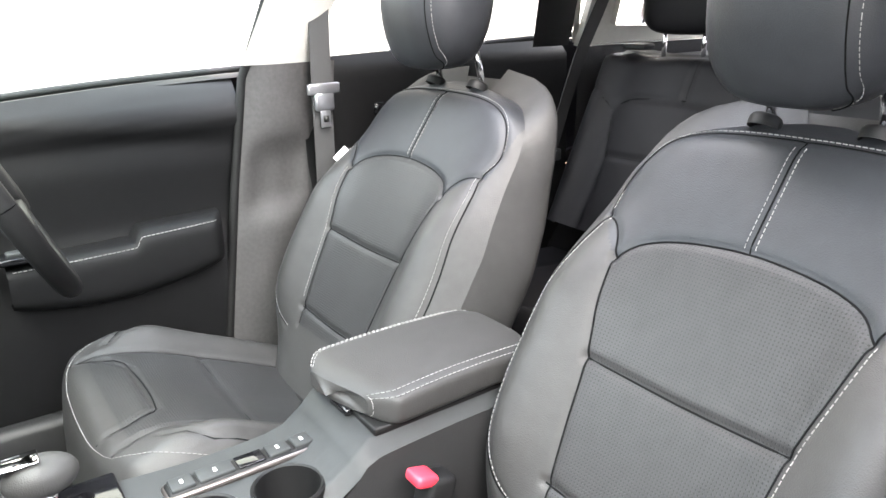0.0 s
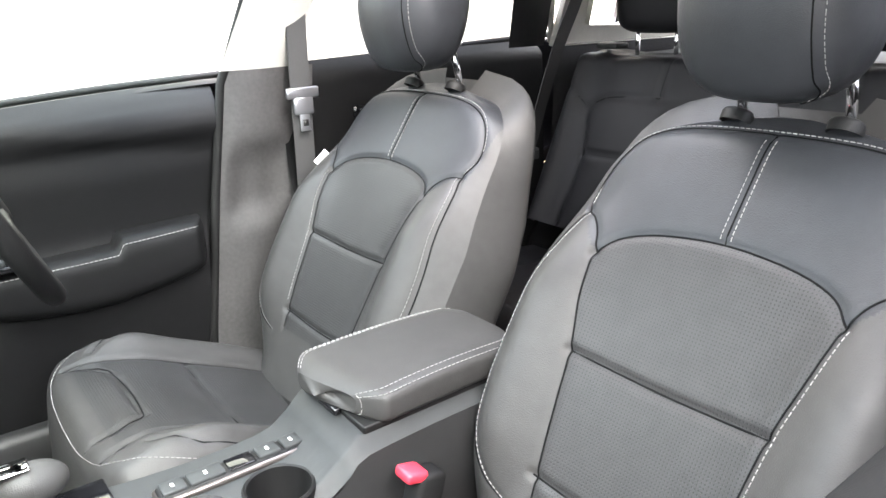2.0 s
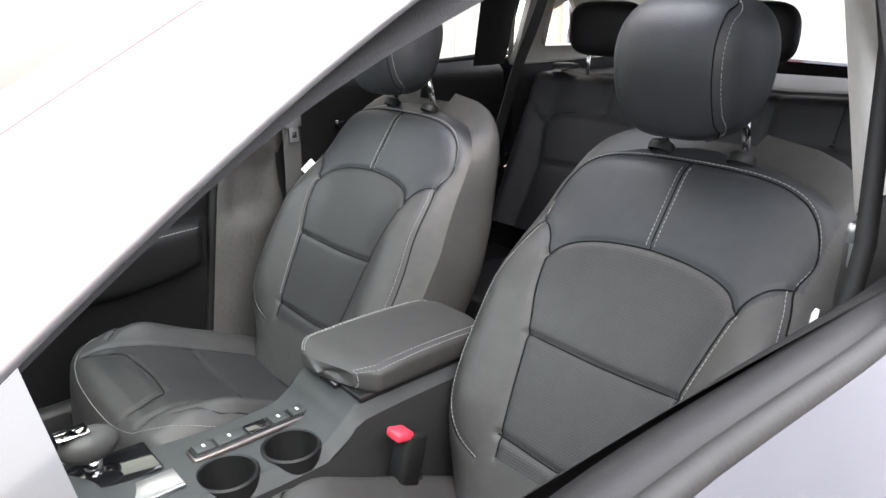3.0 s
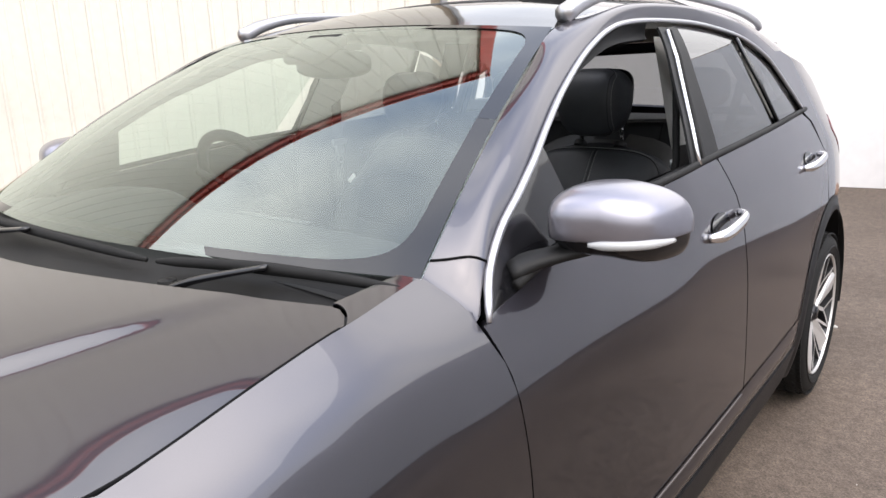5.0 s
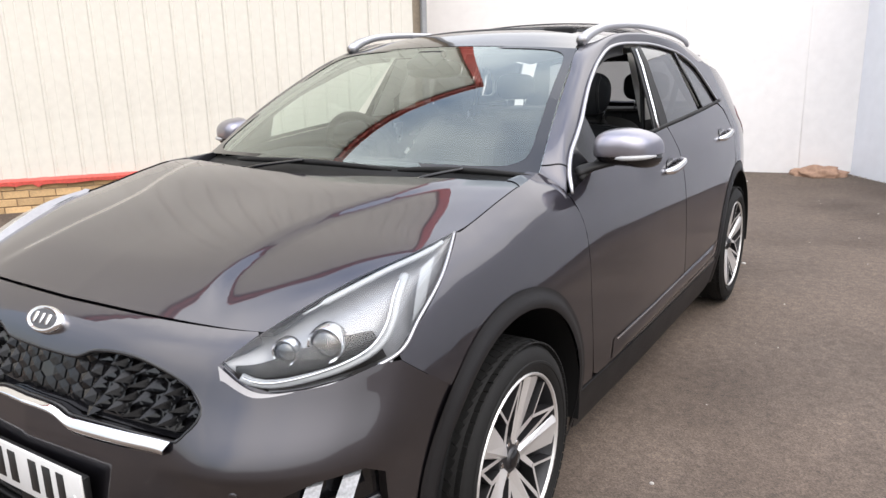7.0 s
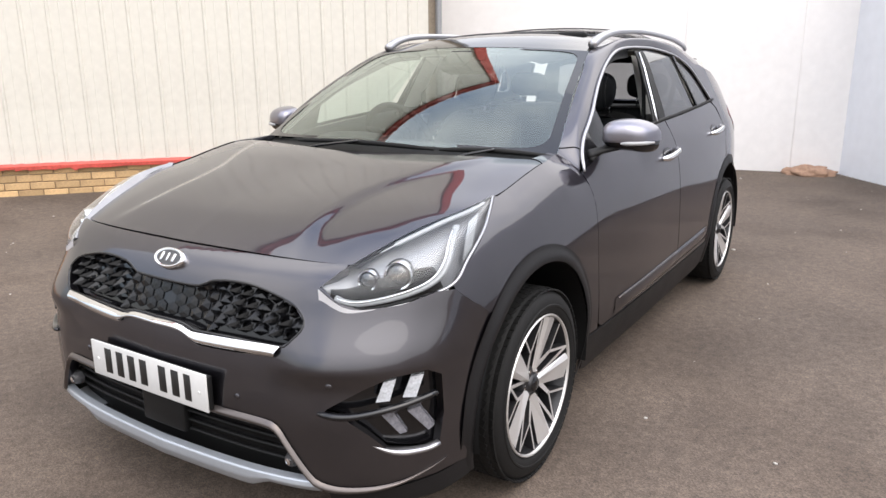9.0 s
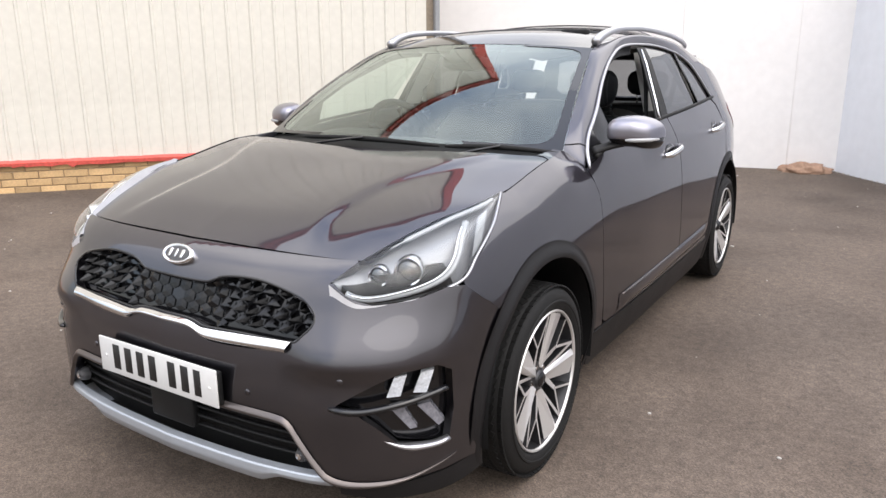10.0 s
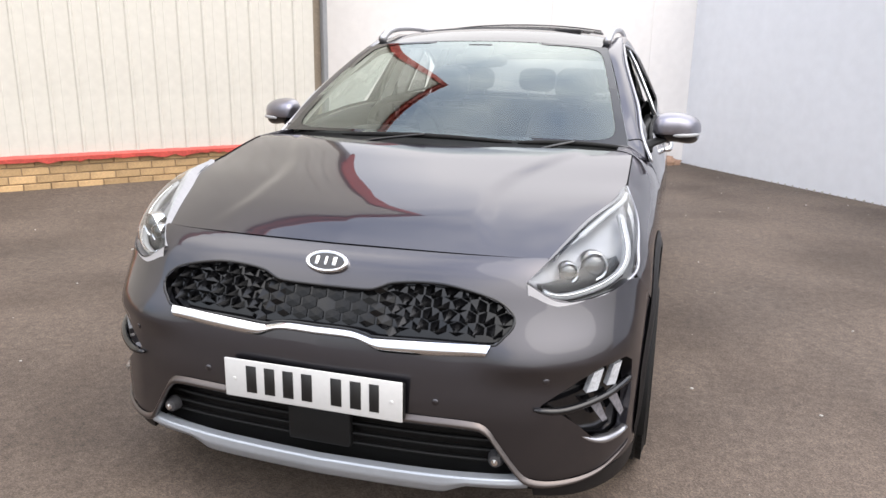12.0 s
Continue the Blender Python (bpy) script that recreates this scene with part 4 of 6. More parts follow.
def build_flank(m_):
    ya, za = ARCH_F[:2]
    up = .455
    # wing
    edge = [(y, wing_top(y)) for y in np.linspace(-.085, .433, 28)] + [(.448, 1.012), (.460, .998), (.467, .985), (.458, .971)]
    down = list(spline([(.4595, .950), (.4805, .875), (.507, .61), (.535, .45), (.556, .345)], 16))
    arch = arc(ya, za, up, 2, 133, 38)
    lampback = list(spline([(-.305, .668), (-.37, .716), (-.428, .764)], 6)) + list(spline([(-.431, .777), (-.345, .829), (-.226, .896), (-.098, .962)], 12))
    arch = [p for p in arch if p[0] > -.29]
    panel("front_wing", edge + down + arch + lampback, wing, PAINT, car, h=.022, mirror=m_)
    # doors
    front_edge = list(spline([(.539, .45), (.511, .61), (.4830, .875), (.4625, .950), (.4610, .966)], 14))
    top = [(y, flank_top(y)) for y in np.linspace(.474, 1.505, 25)]
    rear = [(1.515, 1.07), (1.541, .985), (1.553, .886), (1.575, .70), (1.592, .53), (1.605, .42), (1.605, .345)]
    bot = [(y, .345) for y in np.linspace(1.58, .60, 20)]
    panel("front_door", front_edge + top + list(poly(rear, .05, False)) + bot + [(.565, .36)], flank, PAINT, car, "grey front door with its window lowered" if not m_ else "grey front door", h=.032, mirror=m_)
    top = [(y, flank_top(y)) for y in np.linspace(1.522, 2.50, 24)]
    rear = [(2.58, 1.08), (2.64, .95), (2.62, .84)] + arc(ARCH_R[0], ARCH_R[1], .455, 100, 178, 16) + [(2.235, .345)]
    bot = [(y, .345) for y in np.linspace(2.2, 1.64, 12)]
    fr = [(y + .007, z) for y, z in reversed([(1.515, 1.07), (1.541, .985), (1.553, .886), (1.575, .70), (1.592, .53), (1.605, .42), (1.605, .345)])]
    panel("rear_door", top + rear + bot + list(poly(fr, .05, False)), flank, PAINT, car, h=.032, mirror=m_)
    # quarter with the rear pillar
    quarter = ([(2.75, 1.11), (2.72, 1.21), (2.64, 1.325)] if m_ else [(2.515, 1.126), (2.47, 1.195), (2.375, 1.30), (2.32, 1.33), (2.60, 1.33)]) + [ (2.9, 1.28), (3.05, 1.2), (3.12, 1.10), (3.2, .9), (3.22, .70), (3.20, .5), (3.10, .34)]
    quarter += [p for p in arc(ARCH_R[0], ARCH_R[1], .455, 0, 98, 24)] + [(2.628, .84), (2.648, .95), (2.608, 1.08)]
    panel("rear_quarter", quarter, flank, PAINT, car, h=.035, mirror=m_)
    # cladding: arches and sill
    for nm, (yc, zc, r) in (("front", ARCH_F), ("rear", ARCH_R)):
        w = .055
        def cl(q, v, yc=yc, zc=zc, r=r):
            a = radians(-20 + 220 * q)
            rr = r + w * v
            y, z = yc + rr * math.cos(a), zc + rr * math.sin(a)
            x = side(max(y, -.42) if yc < 1 else min(y, 3.15), max(.2, z)) + .010 * math.sin(math.pi * min(1, v + .25)) * (1 - .3 * v) + .002
            return ((-x if m_ else x), y, max(z, .2))
        grid("wheel_arch_trim", cl, 70, 7, CLAD, car, flip=m_)
        def liner(q, v, yc=yc, zc=zc, r=r):
            a = radians(-10 + 200 * q)
            x = .872 - .30 * v
            return ((-x if m_ else x), yc + (r + .004) * math.cos(a), zc + (r + .004) * math.sin(a))
        grid("arch_liner", liner, 40, 4, BLACKPL, car)
        def back_(q, v, yc=yc, zc=zc, r=r):
            a = radians(-10 + 200 * q)
            return ((-.57 if m_ else .57), yc + (r + .01) * v * math.cos(a), zc + (r + .01) * v * math.sin(a))
        grid("arch_wall", back_, 24, 3, BLACKPL, car)
    sill = [(y, .338) for y in np.linspace(.46, 2.28, 30)] + [(2.25, .20)] + [(y, .185) for y in np.linspace(2.2, .52, 24)] + [(.47, .20)]
    panel("sill_trim", sill, flank, CLAD, car, h=.04, mirror=m_, lift=.004)
    # door moulding with a thin bright line
    def mould(q, v):
        y = .72 + 1.52 * q
        if abs(y - 1.60) < .004:
            y = 1.60
        z = .425 + .02 * q - .075 * v
        bul = .010 * math.sin(math.pi * v) * min(1, q * 14) * min(1, (1 - q) * 14)
        x = side(y, z) + .002 + bul
        return ((-x if m_ else x), y, z)
    grid("door_moulding", mould, 60, 7, PAINT, car, flip=not m_)
    P = [((-1 if m_ else 1) * (side(y, .425) + .004), y, .418 + .02 * (y - .72) / 1.5) for y in np.linspace(.75, 1.58, 20)]
    new_tube("moulding_line", P, .0035, BRONZE, car, n=6)


both(build_flank)


# -- windscreen surface --
def screen(u, v):
    a = -1 + 2 * u
    b0 = np.array([.727 * a, .255 + .173 * a * a, 1.052 - .023 * a * a])
    b1 = np.array([.571 * a, 1.012 + .077 * a * a, 1.420 - .023 * a * a])
    p = b0 + (b1 - b0) * v
    bow = math.sin(math.pi * v) * .035 * (1 - .45 * a * a)
    return p + np.array([0, -.45, .9]) * bow


def wing_end(u, v):
    """Slice of the wing's upper surface; u runs rearwards, v from the flank up to the bonnet's edge."""
    y = .100 + (.371 - .035 * v) * u
    return np.array(wing(y, .972 + (wing_top(y) - .972) * v))


PILLAR_LOW = spline([flank(.478, .962)] + [flank(y, z) for y, z in DLO_TOP[1:-3] + [(2.55, 1.26)]], 90)
PILLAR_TOP = spline([np.array(screen(1, q)) + np.array([.003, .002, 0]) for q in (.02, .15, .32, .52, .75, 1.0)]
                    + [L3(.572, 1.37, 1.447), L3(.575, 1.57, 1.458), L3(.576, 1.82, 1.461), L3(.574, 2.08, 1.453), L3(.569, 2.30, 1.440), L3(.56, 2.55, 1.415), L3(.545, 2.85, 1.375)], 90)


def pillar(u, v):
    """Front pillar and roof side; u runs up and rearwards, v from the window's frame to the windscreen and roof."""
    def raw(u, v):
        i = u * 89
        k = min(88, int(i))
        a, b = (c[k] + (c[k + 1] - c[k]) * (i - k) for c in (PILLAR_LOW, PILLAR_TOP))
        n = np.array([.55, -.45 * (1 - step(.3, .5, u)), .70])
        return a + (b - a) * v + n * math.sin(math.pi * v) * (.014 + .016 * step(.25, .5, u))
    return raw(u, v) + (wing_end(1.0, v) + np.array([-.0002, .001, -.0002]) - raw(0, v)) * (1 - step(0, .04 + .12 * v, u))


def build_pillars(m_):
    g = -1 if m_ else 1

    def f(u, v):
        w = 1.05 * u - .05
        p = pillar(w, v) if w >= 0 else wing_end(1 + 3 * w, v) - np.array([.0012, 0, .0016])
        return (p[0] * g, p[1], p[2])
    grid("roof_pillar", f, 100, 18, PAINT, car, "front pillar and roof side", flip=m_, thick=.01)
    # inner trim of the pillar, pale
    def inner(u, v):
        p = np.array(f(u, v))
        q = p + np.array([-g * .035, .0, -.018])
        return q
    grid("pillar_lining", inner, 40, 6, PALE, car, "pale pillar lining", flip=m_)
    # chrome frame round the side glass
    fr = [np.array(flank(y, z)) + np.array([.006, 0, 0]) for y, z in spline(DLO_TOP, 90)]
    new_tube("window_chrome", [(p[0] * g, p[1], p[2]) for p in fr], list(np.interp(np.linspace(0, 1, 90), [0, .015, .1, .3, 1], [.004, .0075, .0075, .0065, .006])), SATIN, car, "bright window frame", n=8)
    lo = [np.array(flank(y, belt(y))) + np.array([.003, 0, .002]) for y in np.linspace(.56, 2.56, 40)]
    new_tube("belt_moulding", [(p[0] * g, p[1], p[2]) for p in lo], .0085, RUBBER, car, n=8)
    # black centre pillar with chrome on the front door's rear frame
    def cp(u, v):
        y0, y1 = (1.515 + .10 * v if m_ else 1.335 + .185 * v), (1.66 + .10 * v if m_ else 1.530 + .12 * v)
        y = y0 + (y1 - y0) * u
        z = belt(1.45) + (1.402 - belt(1.45)) * v
        x = side(y, z) + .003 - .004 * (abs(u - .42) < .05)
        return (x * g, y, z)
    grid("centre_pillar", cp, 24, 16, BLACKPL, car, flip=m_, thick=.006)
    ch = [((side(y, z) + .008) * g, y + (.16 if m_ else 0), z) for y, z in ((1.366, 1.080), (1.41, 1.16), (1.46, 1.245), (1.51, 1.325), (1.549, 1.392))]
    new_tube("pillar_chrome", ch, .006, CHROME, car, n=8)
    ch = [((side(y + .035, z) + .004) * g, y + (.195 if m_ else .035), z) for y, z in ((1.366, 1.080), (1.41, 1.16), (1.46, 1.245), (1.51, 1.325), (1.549, 1.392))]
    new_tube("pillar_seal", ch, .005, RUBBER, car, n=8)
    # glass
    top = lambda y: float(np.interp(y, [a for a, b in DLO_TOP], [b for a, b in DLO_TOP]))
    if m_:
        fg = [(y, belt(y)) for y in np.linspace(.56, 1.42, 14)] + [(1.59, 1.398)] + [(y, top(y) - .004) for y in np.linspace(1.55, .60, 20)]
        panel("front_door_glass", fg, flank, SIDEGLASS, car, h=.06, depth=0, mirror=m_, lift=-.006)
    # fixed black corner of the front door
    cor = [(.477, .972), (.525, 1.032), (.59, 1.078), (.70, 1.146), (.785, 1.197), (.81, 1.028)]
    panel("mirror_corner", poly(cor, .04), flank, BLACKGLOSS, car, h=.05, mirror=m_, lift=-.004)
    rg = [(y, belt(y)) for y in np.linspace(1.50, 2.13, 10)] + [(2.09, top(2.09) - .006)] + [(y, top(y) - .006) for y in np.linspace(2.05, 1.655, 10)]
    panel("rear_door_glass", rg, flank, PRIVACY, car, "dark privacy glass", h=.05, depth=0, mirror=m_, lift=-.004)
    qg = [(y, belt(y)) for y in np.linspace(2.17, 2.475, 7)] + [(2.44, 1.195), (2.35, 1.290), (2.20, 1.350), (2.13, 1.366)]
    panel("quarter_glass", qg, flank, PRIVACY, car, "dark privacy glass", h=.05, depth=0, mirror=m_, lift=-.004)
    dv = [((side(y, z) + .002) * g, y, z) for y, z in ((2.15, 1.105), (2.13, 1.24), (2.11, 1.375))]
    new_tube("window_divider", dv, .014, BLACKGLOSS, car, n=8, flat=.5)


both(build_pillars)


# -- windscreen, roof --
grid("windscreen", screen, 41, 25, WINDSHIELD, car, "greenish windscreen")


def build_frit():
    """Black printed border of the windscreen with round inner corners, just proud of the pane."""
    n = 240

    def inner(q):
        a = 2 * math.pi * q
        k = lambda c, e: math.copysign(abs(c) ** e, c)
        return .5 + .474 * k(math.cos(a), .15), .500 + .477 * k(math.sin(a), .17)

    def f(u, v):
        x, y = inner(u)
        d = max(abs(x - .5) / .5, abs(y - .5) / .5)
        X, Y = .5 + (x - .5) / d * .998, .5 + (y - .5) / d * .998
        return np.array(screen(x + (X - x) * v, y + (Y - y) * v)) + np.array([0, -.0012, .0024])
    grid("windscreen_border", f, n, 5, BLACKGLOSS, car, "black printed windscreen border")


build_frit()
roof_c = curve(1.045, 1.421, 1.15, 1.449, 1.3, 1.479, 1.6, 1.503, 2.0, 1.508, 2.5, 1.472, 3.0, 1.415, 3.12, 1.395)
roof_e = curve(1.055, 1.3975, 1.16, 1.417, 1.37, 1.447, 1.57, 1.458, 1.82, 1.461, 2.3, 1.440, 2.85, 1.375, 3.1, 1.345)


def roof(a, y):
    hw = float(np.interp(y, [1.05, 1.4, 1.8, 2.3, 2.85, 3.1], [.570, .572, .575, .568, .545, .53]))
    zc, ze = roof_c(y), roof_e(y)
    return np.array([a * hw, y + (.075 * a * a - .035) * (1 - step(1.05, 1.5, y)), zc + (ze - zc) * abs(a) ** 2.2])


def build_roof():
    grid("roof_front", lambda u, v: roof(-1 + 2 * u, 1.050 + .38 * v), 40, 14, BLACKGLOSS, car, "glossy black glass front of the roof", thick=.01)
    # edges beside the open sunroof and the rear of the roof
    for g in (-1, 1):
        grid("roof_side", lambda u, v, g=g: roof(g * (.78 + .22 * u), 1.43 + .60 * v), 8, 14, PAINT, car, thick=.01, flip=g < 0)
    grid("roof_rear", lambda u, v: roof(-1 + 2 * u, 2.03 + 1.09 * v), 40, 24, PAINT, car, thick=.01)
    sr = grid("sunroof_glass", lambda u, v: roof(-.80 + 1.6 * u, 1.98 + .60 * v) + np.array([0, 0, .016 + .012 * (1 - v)]), 20, 10, BLACKGLOSS, car, "dark glass sunroof panel slid open", thick=.006)
    grid("sunroof_deflector", lambda u, v: roof(-.76 + 1.22 * u, 1.445) + np.array([0, .03 * v, .001 + .007 * v]), 20, 4, BLACKPL, sr, "black wind deflector", thick=.006)
    for g in (-1, 1):
        new_tube("sunroof_rail", [roof(g * .77, y) + np.array([0, 0, -.012]) for y in np.linspace(1.44, 2.02, 10)], .014, BLACKPL, sr)
    new_box("deflector_arm", (.335, 1.47, 1.478), (.14, .05, .030), BLACKPL, sr, bevel=.008)
    for g in (-1, 1):
        P = spline([(g * .560, 1.150, 1.424), (g * .568, 1.24, 1.459), (g * .574, 1.42, 1.487), (g * .578, 1.8, 1.497), (g * .572, 2.3, 1.476), (g * .560, 2.62, 1.443), (g * .552, 2.72, 1.420)], 50)
        V, Fs = tube(P, list(np.interp(np.linspace(0, 1, 50), [0, .10, .3, .85, 1], [.020, .014, .0115, .0115, .012])), 10, True, 1.2)
        mesh("roof_rail", V, Fs, SATIN, car, "satin silver roof rail")
    # lining under the roof, cut out below the sunroof
    lin = lambda a, y: roof(a, y) - np.array([0, 0, .035])
    grid("headlining", lambda u, v: lin(-.97 + 1.94 * u, 1.16 + .30 * v), 20, 6, PALE, car, "pale headlining")
    grid("sun_blind", lambda u, v: lin(-.77 + 1.54 * u, 1.70 + .34 * v) + np.array([0, 0, .006]), 12, 8, PALE, car, "pale sun blind half drawn under the sunroof")
    grid("headlining_rear", lambda u, v: lin(-.97 + 1.94 * u, 2.02 + .95 * v), 20, 10, PALE, car, "pale headlining")
    for g in (-1, 1):
        grid("headlining_side", lambda u, v, g=g: lin(g * (.76 + .21 * u), 1.45 + .58 * v), 4, 10, PALE, car, "pale headlining")


build_roof()


# -- tail --
tail_y = curve(.25, 3.28, .45, 3.40, .75, 3.43, 1.0, 3.37, 1.08, 3.32, 1.25, 3.20, 1.38, 3.10)


def build_tail():
    def tail(x, z):
        e = abs(x)
        return (x, tail_y(z) - .9 * max(0, e - .45) ** 1.6 * 1.1, z)
    out = [(x, 1.385 - .02 * (x / .53) ** 2) for x in np.linspace(-.53, .53, 12)] + [(.62, 1.2), (.70, 1.05), (.75, .9), (.77, .6), (.72, .30)] + [(x, .28) for x in np.linspace(.65, -.65, 10)] + [(-.72, .30), (-.77, .6), (-.75, .9), (-.70, 1.05), (-.62, 1.2)]
    win = [(-.50, 1.09), (0, 1.075), (.50, 1.09), (.53, 1.12), (.46, 1.32), (.40, 1.335), (0, 1.345), (-.40, 1.335), (-.46, 1.32), (-.53, 1.12)]
    panel("tailgate", poly(out, .05), tail, PAINT, car, holes=[np.array(poly(win, .05))], h=.06)
    panel("rear_window", poly(win, .05), tail, PRIVACY, car, "tinted rear window", h=.08, depth=0)
    for g in (False, True):
        lamp = [(2.98, 1.02), (3.05, 1.07), (3.16, 1.02), (3.2, .92), (3.12, .90)]
        panel("tail_lamp", poly(lamp, .04), flank, mat("red_lamp", (.16, .012, .012), .12, coat=1), car, "red tail lamp", h=.05, mirror=g, lift=.003)
    out = [(x, z) for x, z in ((-.76, .3), (.76, .3), (.76, .9), (.74, 1.06), (-.74, 1.06), (-.76, .9))]
    panel("boot_lining", poly(out, .1), lambda x, z: (x, 3.0, z), TRIM, car, h=.2, depth=0)


build_tail()


# -- floor pan --
grid("floor_pan", lambda u, v: (-.80 + 1.6 * u, -.5 + 3.7 * v, .24), 6, 10, BLACKPL, car, thick=.03)


# -- wheels --
def build_wheel():
    w = thing("wheel")
    w.parent = car
    R, RIM = .322, .236
    prof = [(RIM, -.10), (RIM + .012, -.112), (R - .055, -.118), (R - .020, -.108), (R - .004, -.088), (R, -.05), (R, .05), (R - .004, .088), (R - .020, .108), (R - .055, .118), (RIM + .012, .112), (RIM, .10)]
    tyre = lathe("tyre", prof, 72, RUBBER, w, "black low-profile tyre")
    bm = bmesh.new()
    for i in range(72):
        a = 2 * math.pi * i / 72
        for s, tilt in ((-.062, .35), (-.022, -.3), (.022, .3), (.062, -.35)):
            rot = Matrix.Rotation(a, 3, "X")
            box(bm, rot @ Vector((s, 0, R + .001)), (.034, .0245, .0035), rot @ Matrix.Rotation(tilt, 3, "Z"))
        for s in (-.092, .092):
            rot = Matrix.Rotation(a, 3, "X")
            box(bm, rot @ Vector((s, 0, R - .006)), (.030, .0245, .005), rot @ Matrix.Rotation(-.28 if s > 0 else .28, 3, "Y"))
    part("tread", bm, RUBBER, tyre, smooth=False)
    for s in (.1175, -.1175):
        lathe("sidewall_ring", [(R - .058, s), (R - .056, s + math.copysign(.002, s)), (R - .050, s + math.copysign(.002, s)), (R - .048, s * .99)], 72, RUBBER, tyre)
    rim = lathe("rim", [(RIM + .004, .108), (RIM + .001, .112), (RIM - .003, .111), (RIM - .006, .104)], 72, ALLOY, w, "diamond-cut alloy wheel with dark pockets")
    lathe("barrel", [(RIM - .007, .104), (RIM - .016, .07), (RIM - .026, .03), (RIM - .030, -.09), (RIM, -.105)], 60, POCKET, rim)
    lathe("hub", [(0, .090), (.020, .090), (.028, .087), (.032, .080), (.060, .074), (.066, .060), (.066, -.02)], 40, POCKET, rim)
    lathe("cap", [(0, .096), (.020, .095), (.026, .090)], 30, BLACKGLOSS, rim)
    lathe("brake_disc", [(.06, .0), (.150, .0), (.152, -.01), (.152, -.026), (.06, -.026)], 60, DISC, w, "worn steel brake disc")
    new_box("caliper", (-.005, -.125, .06), (.06, .06, .12), POCKET, w, bevel=.012)

    def blade(a0, r0, w0, a1, r1, w1, x0, x1, bmf, bms, deep=.035, ridge=.0, side_=0.0):
        """A bar from angle and radius to angle and radius, bright on its ridged face, dark on its flanks."""
        p0 = np.array([x0, r0 * math.cos(a0), r0 * math.sin(a0)])
        p1 = np.array([x1, r1 * math.cos(a1), r1 * math.sin(a1)])
        d = p1 - p0
        n = np.cross([1, 0, 0], d)
        n /= np.linalg.norm(n)
        up = np.array([1.0, 0, 0])
        c = [p0 - n * w0, p0 + n * w0, p1 + n * w1, p1 - n * w1]
        m0, m1 = p0 + n * w0 * side_ + up * ridge, p1 + n * w1 * side_ + up * ridge
        for q in ((c[0], m0, m1, c[3]), (m0, c[1], c[2], m1)):
            bmf.faces.new([bmf.verts.new(k) for k in q])
        t = [bms.verts.new(q) for q in c]
        k = [bms.verts.new(q - up * deep) for q in c]
        for i in range(4):
            bms.faces.new((t[i], t[(i + 1) % 4], k[(i + 1) % 4], k[i]))
    for i in range(5):
        bmf, bms = bmesh.new(), bmesh.new()
        a = 2 * math.pi * i / 5 + math.radians(-12)
        blade(a, .040, .018, a + .16, RIM - .008, .046, .074, .100, bmf, bms, ridge=.010, side_=.55)      # broad spoke
        blade(a + .36, .046, .005, a + .50, RIM - .010, .006, .074, .106, bmf, bms)      # thin spoke
        blade(a + .50, RIM - .012, .0045, a + .86, RIM * .56, .005, .106, .092, bmf, bms)
        blade(a + .86, RIM * .57, .007, a + 1.16, .060, .010, .092, .076, bmf, bms)
        blade(a + .86, RIM * .55, .004, a + 1.04, RIM - .010, .004, .092, .105, bmf, bms)
        part("spoke", bms, POCKET, rim, smooth=False)
        bmesh.ops.recalc_face_normals(bmf, faces=bmf.faces[:])
        part("spoke_face", bmf, ALLOY, rim, "bright machined face", smooth=False)
    for i in range(5):
        a = 2 * math.pi * i / 5 + .6
        lathe("wheel_nut", [(0, .078), (.008, .078), (.010, .070), (.010, .06)], 8, CHROME, rim).location = (0, .046 * math.cos(a), .046 * math.sin(a))
    return w


wheel = build_wheel()
wheel.matrix_basis = pose(.765, 0.012, HUBZ)
for x, y, rz, spin in ((.765, 2.70, 0, 25), (-.765, .012, 180, 40), (-.765, 2.70, 180, 10)):
    copy_thing(wheel, pose(x, y, HUBZ, 0, 0, rz) @ pose(0, 0, 0, spin, 0, 0))


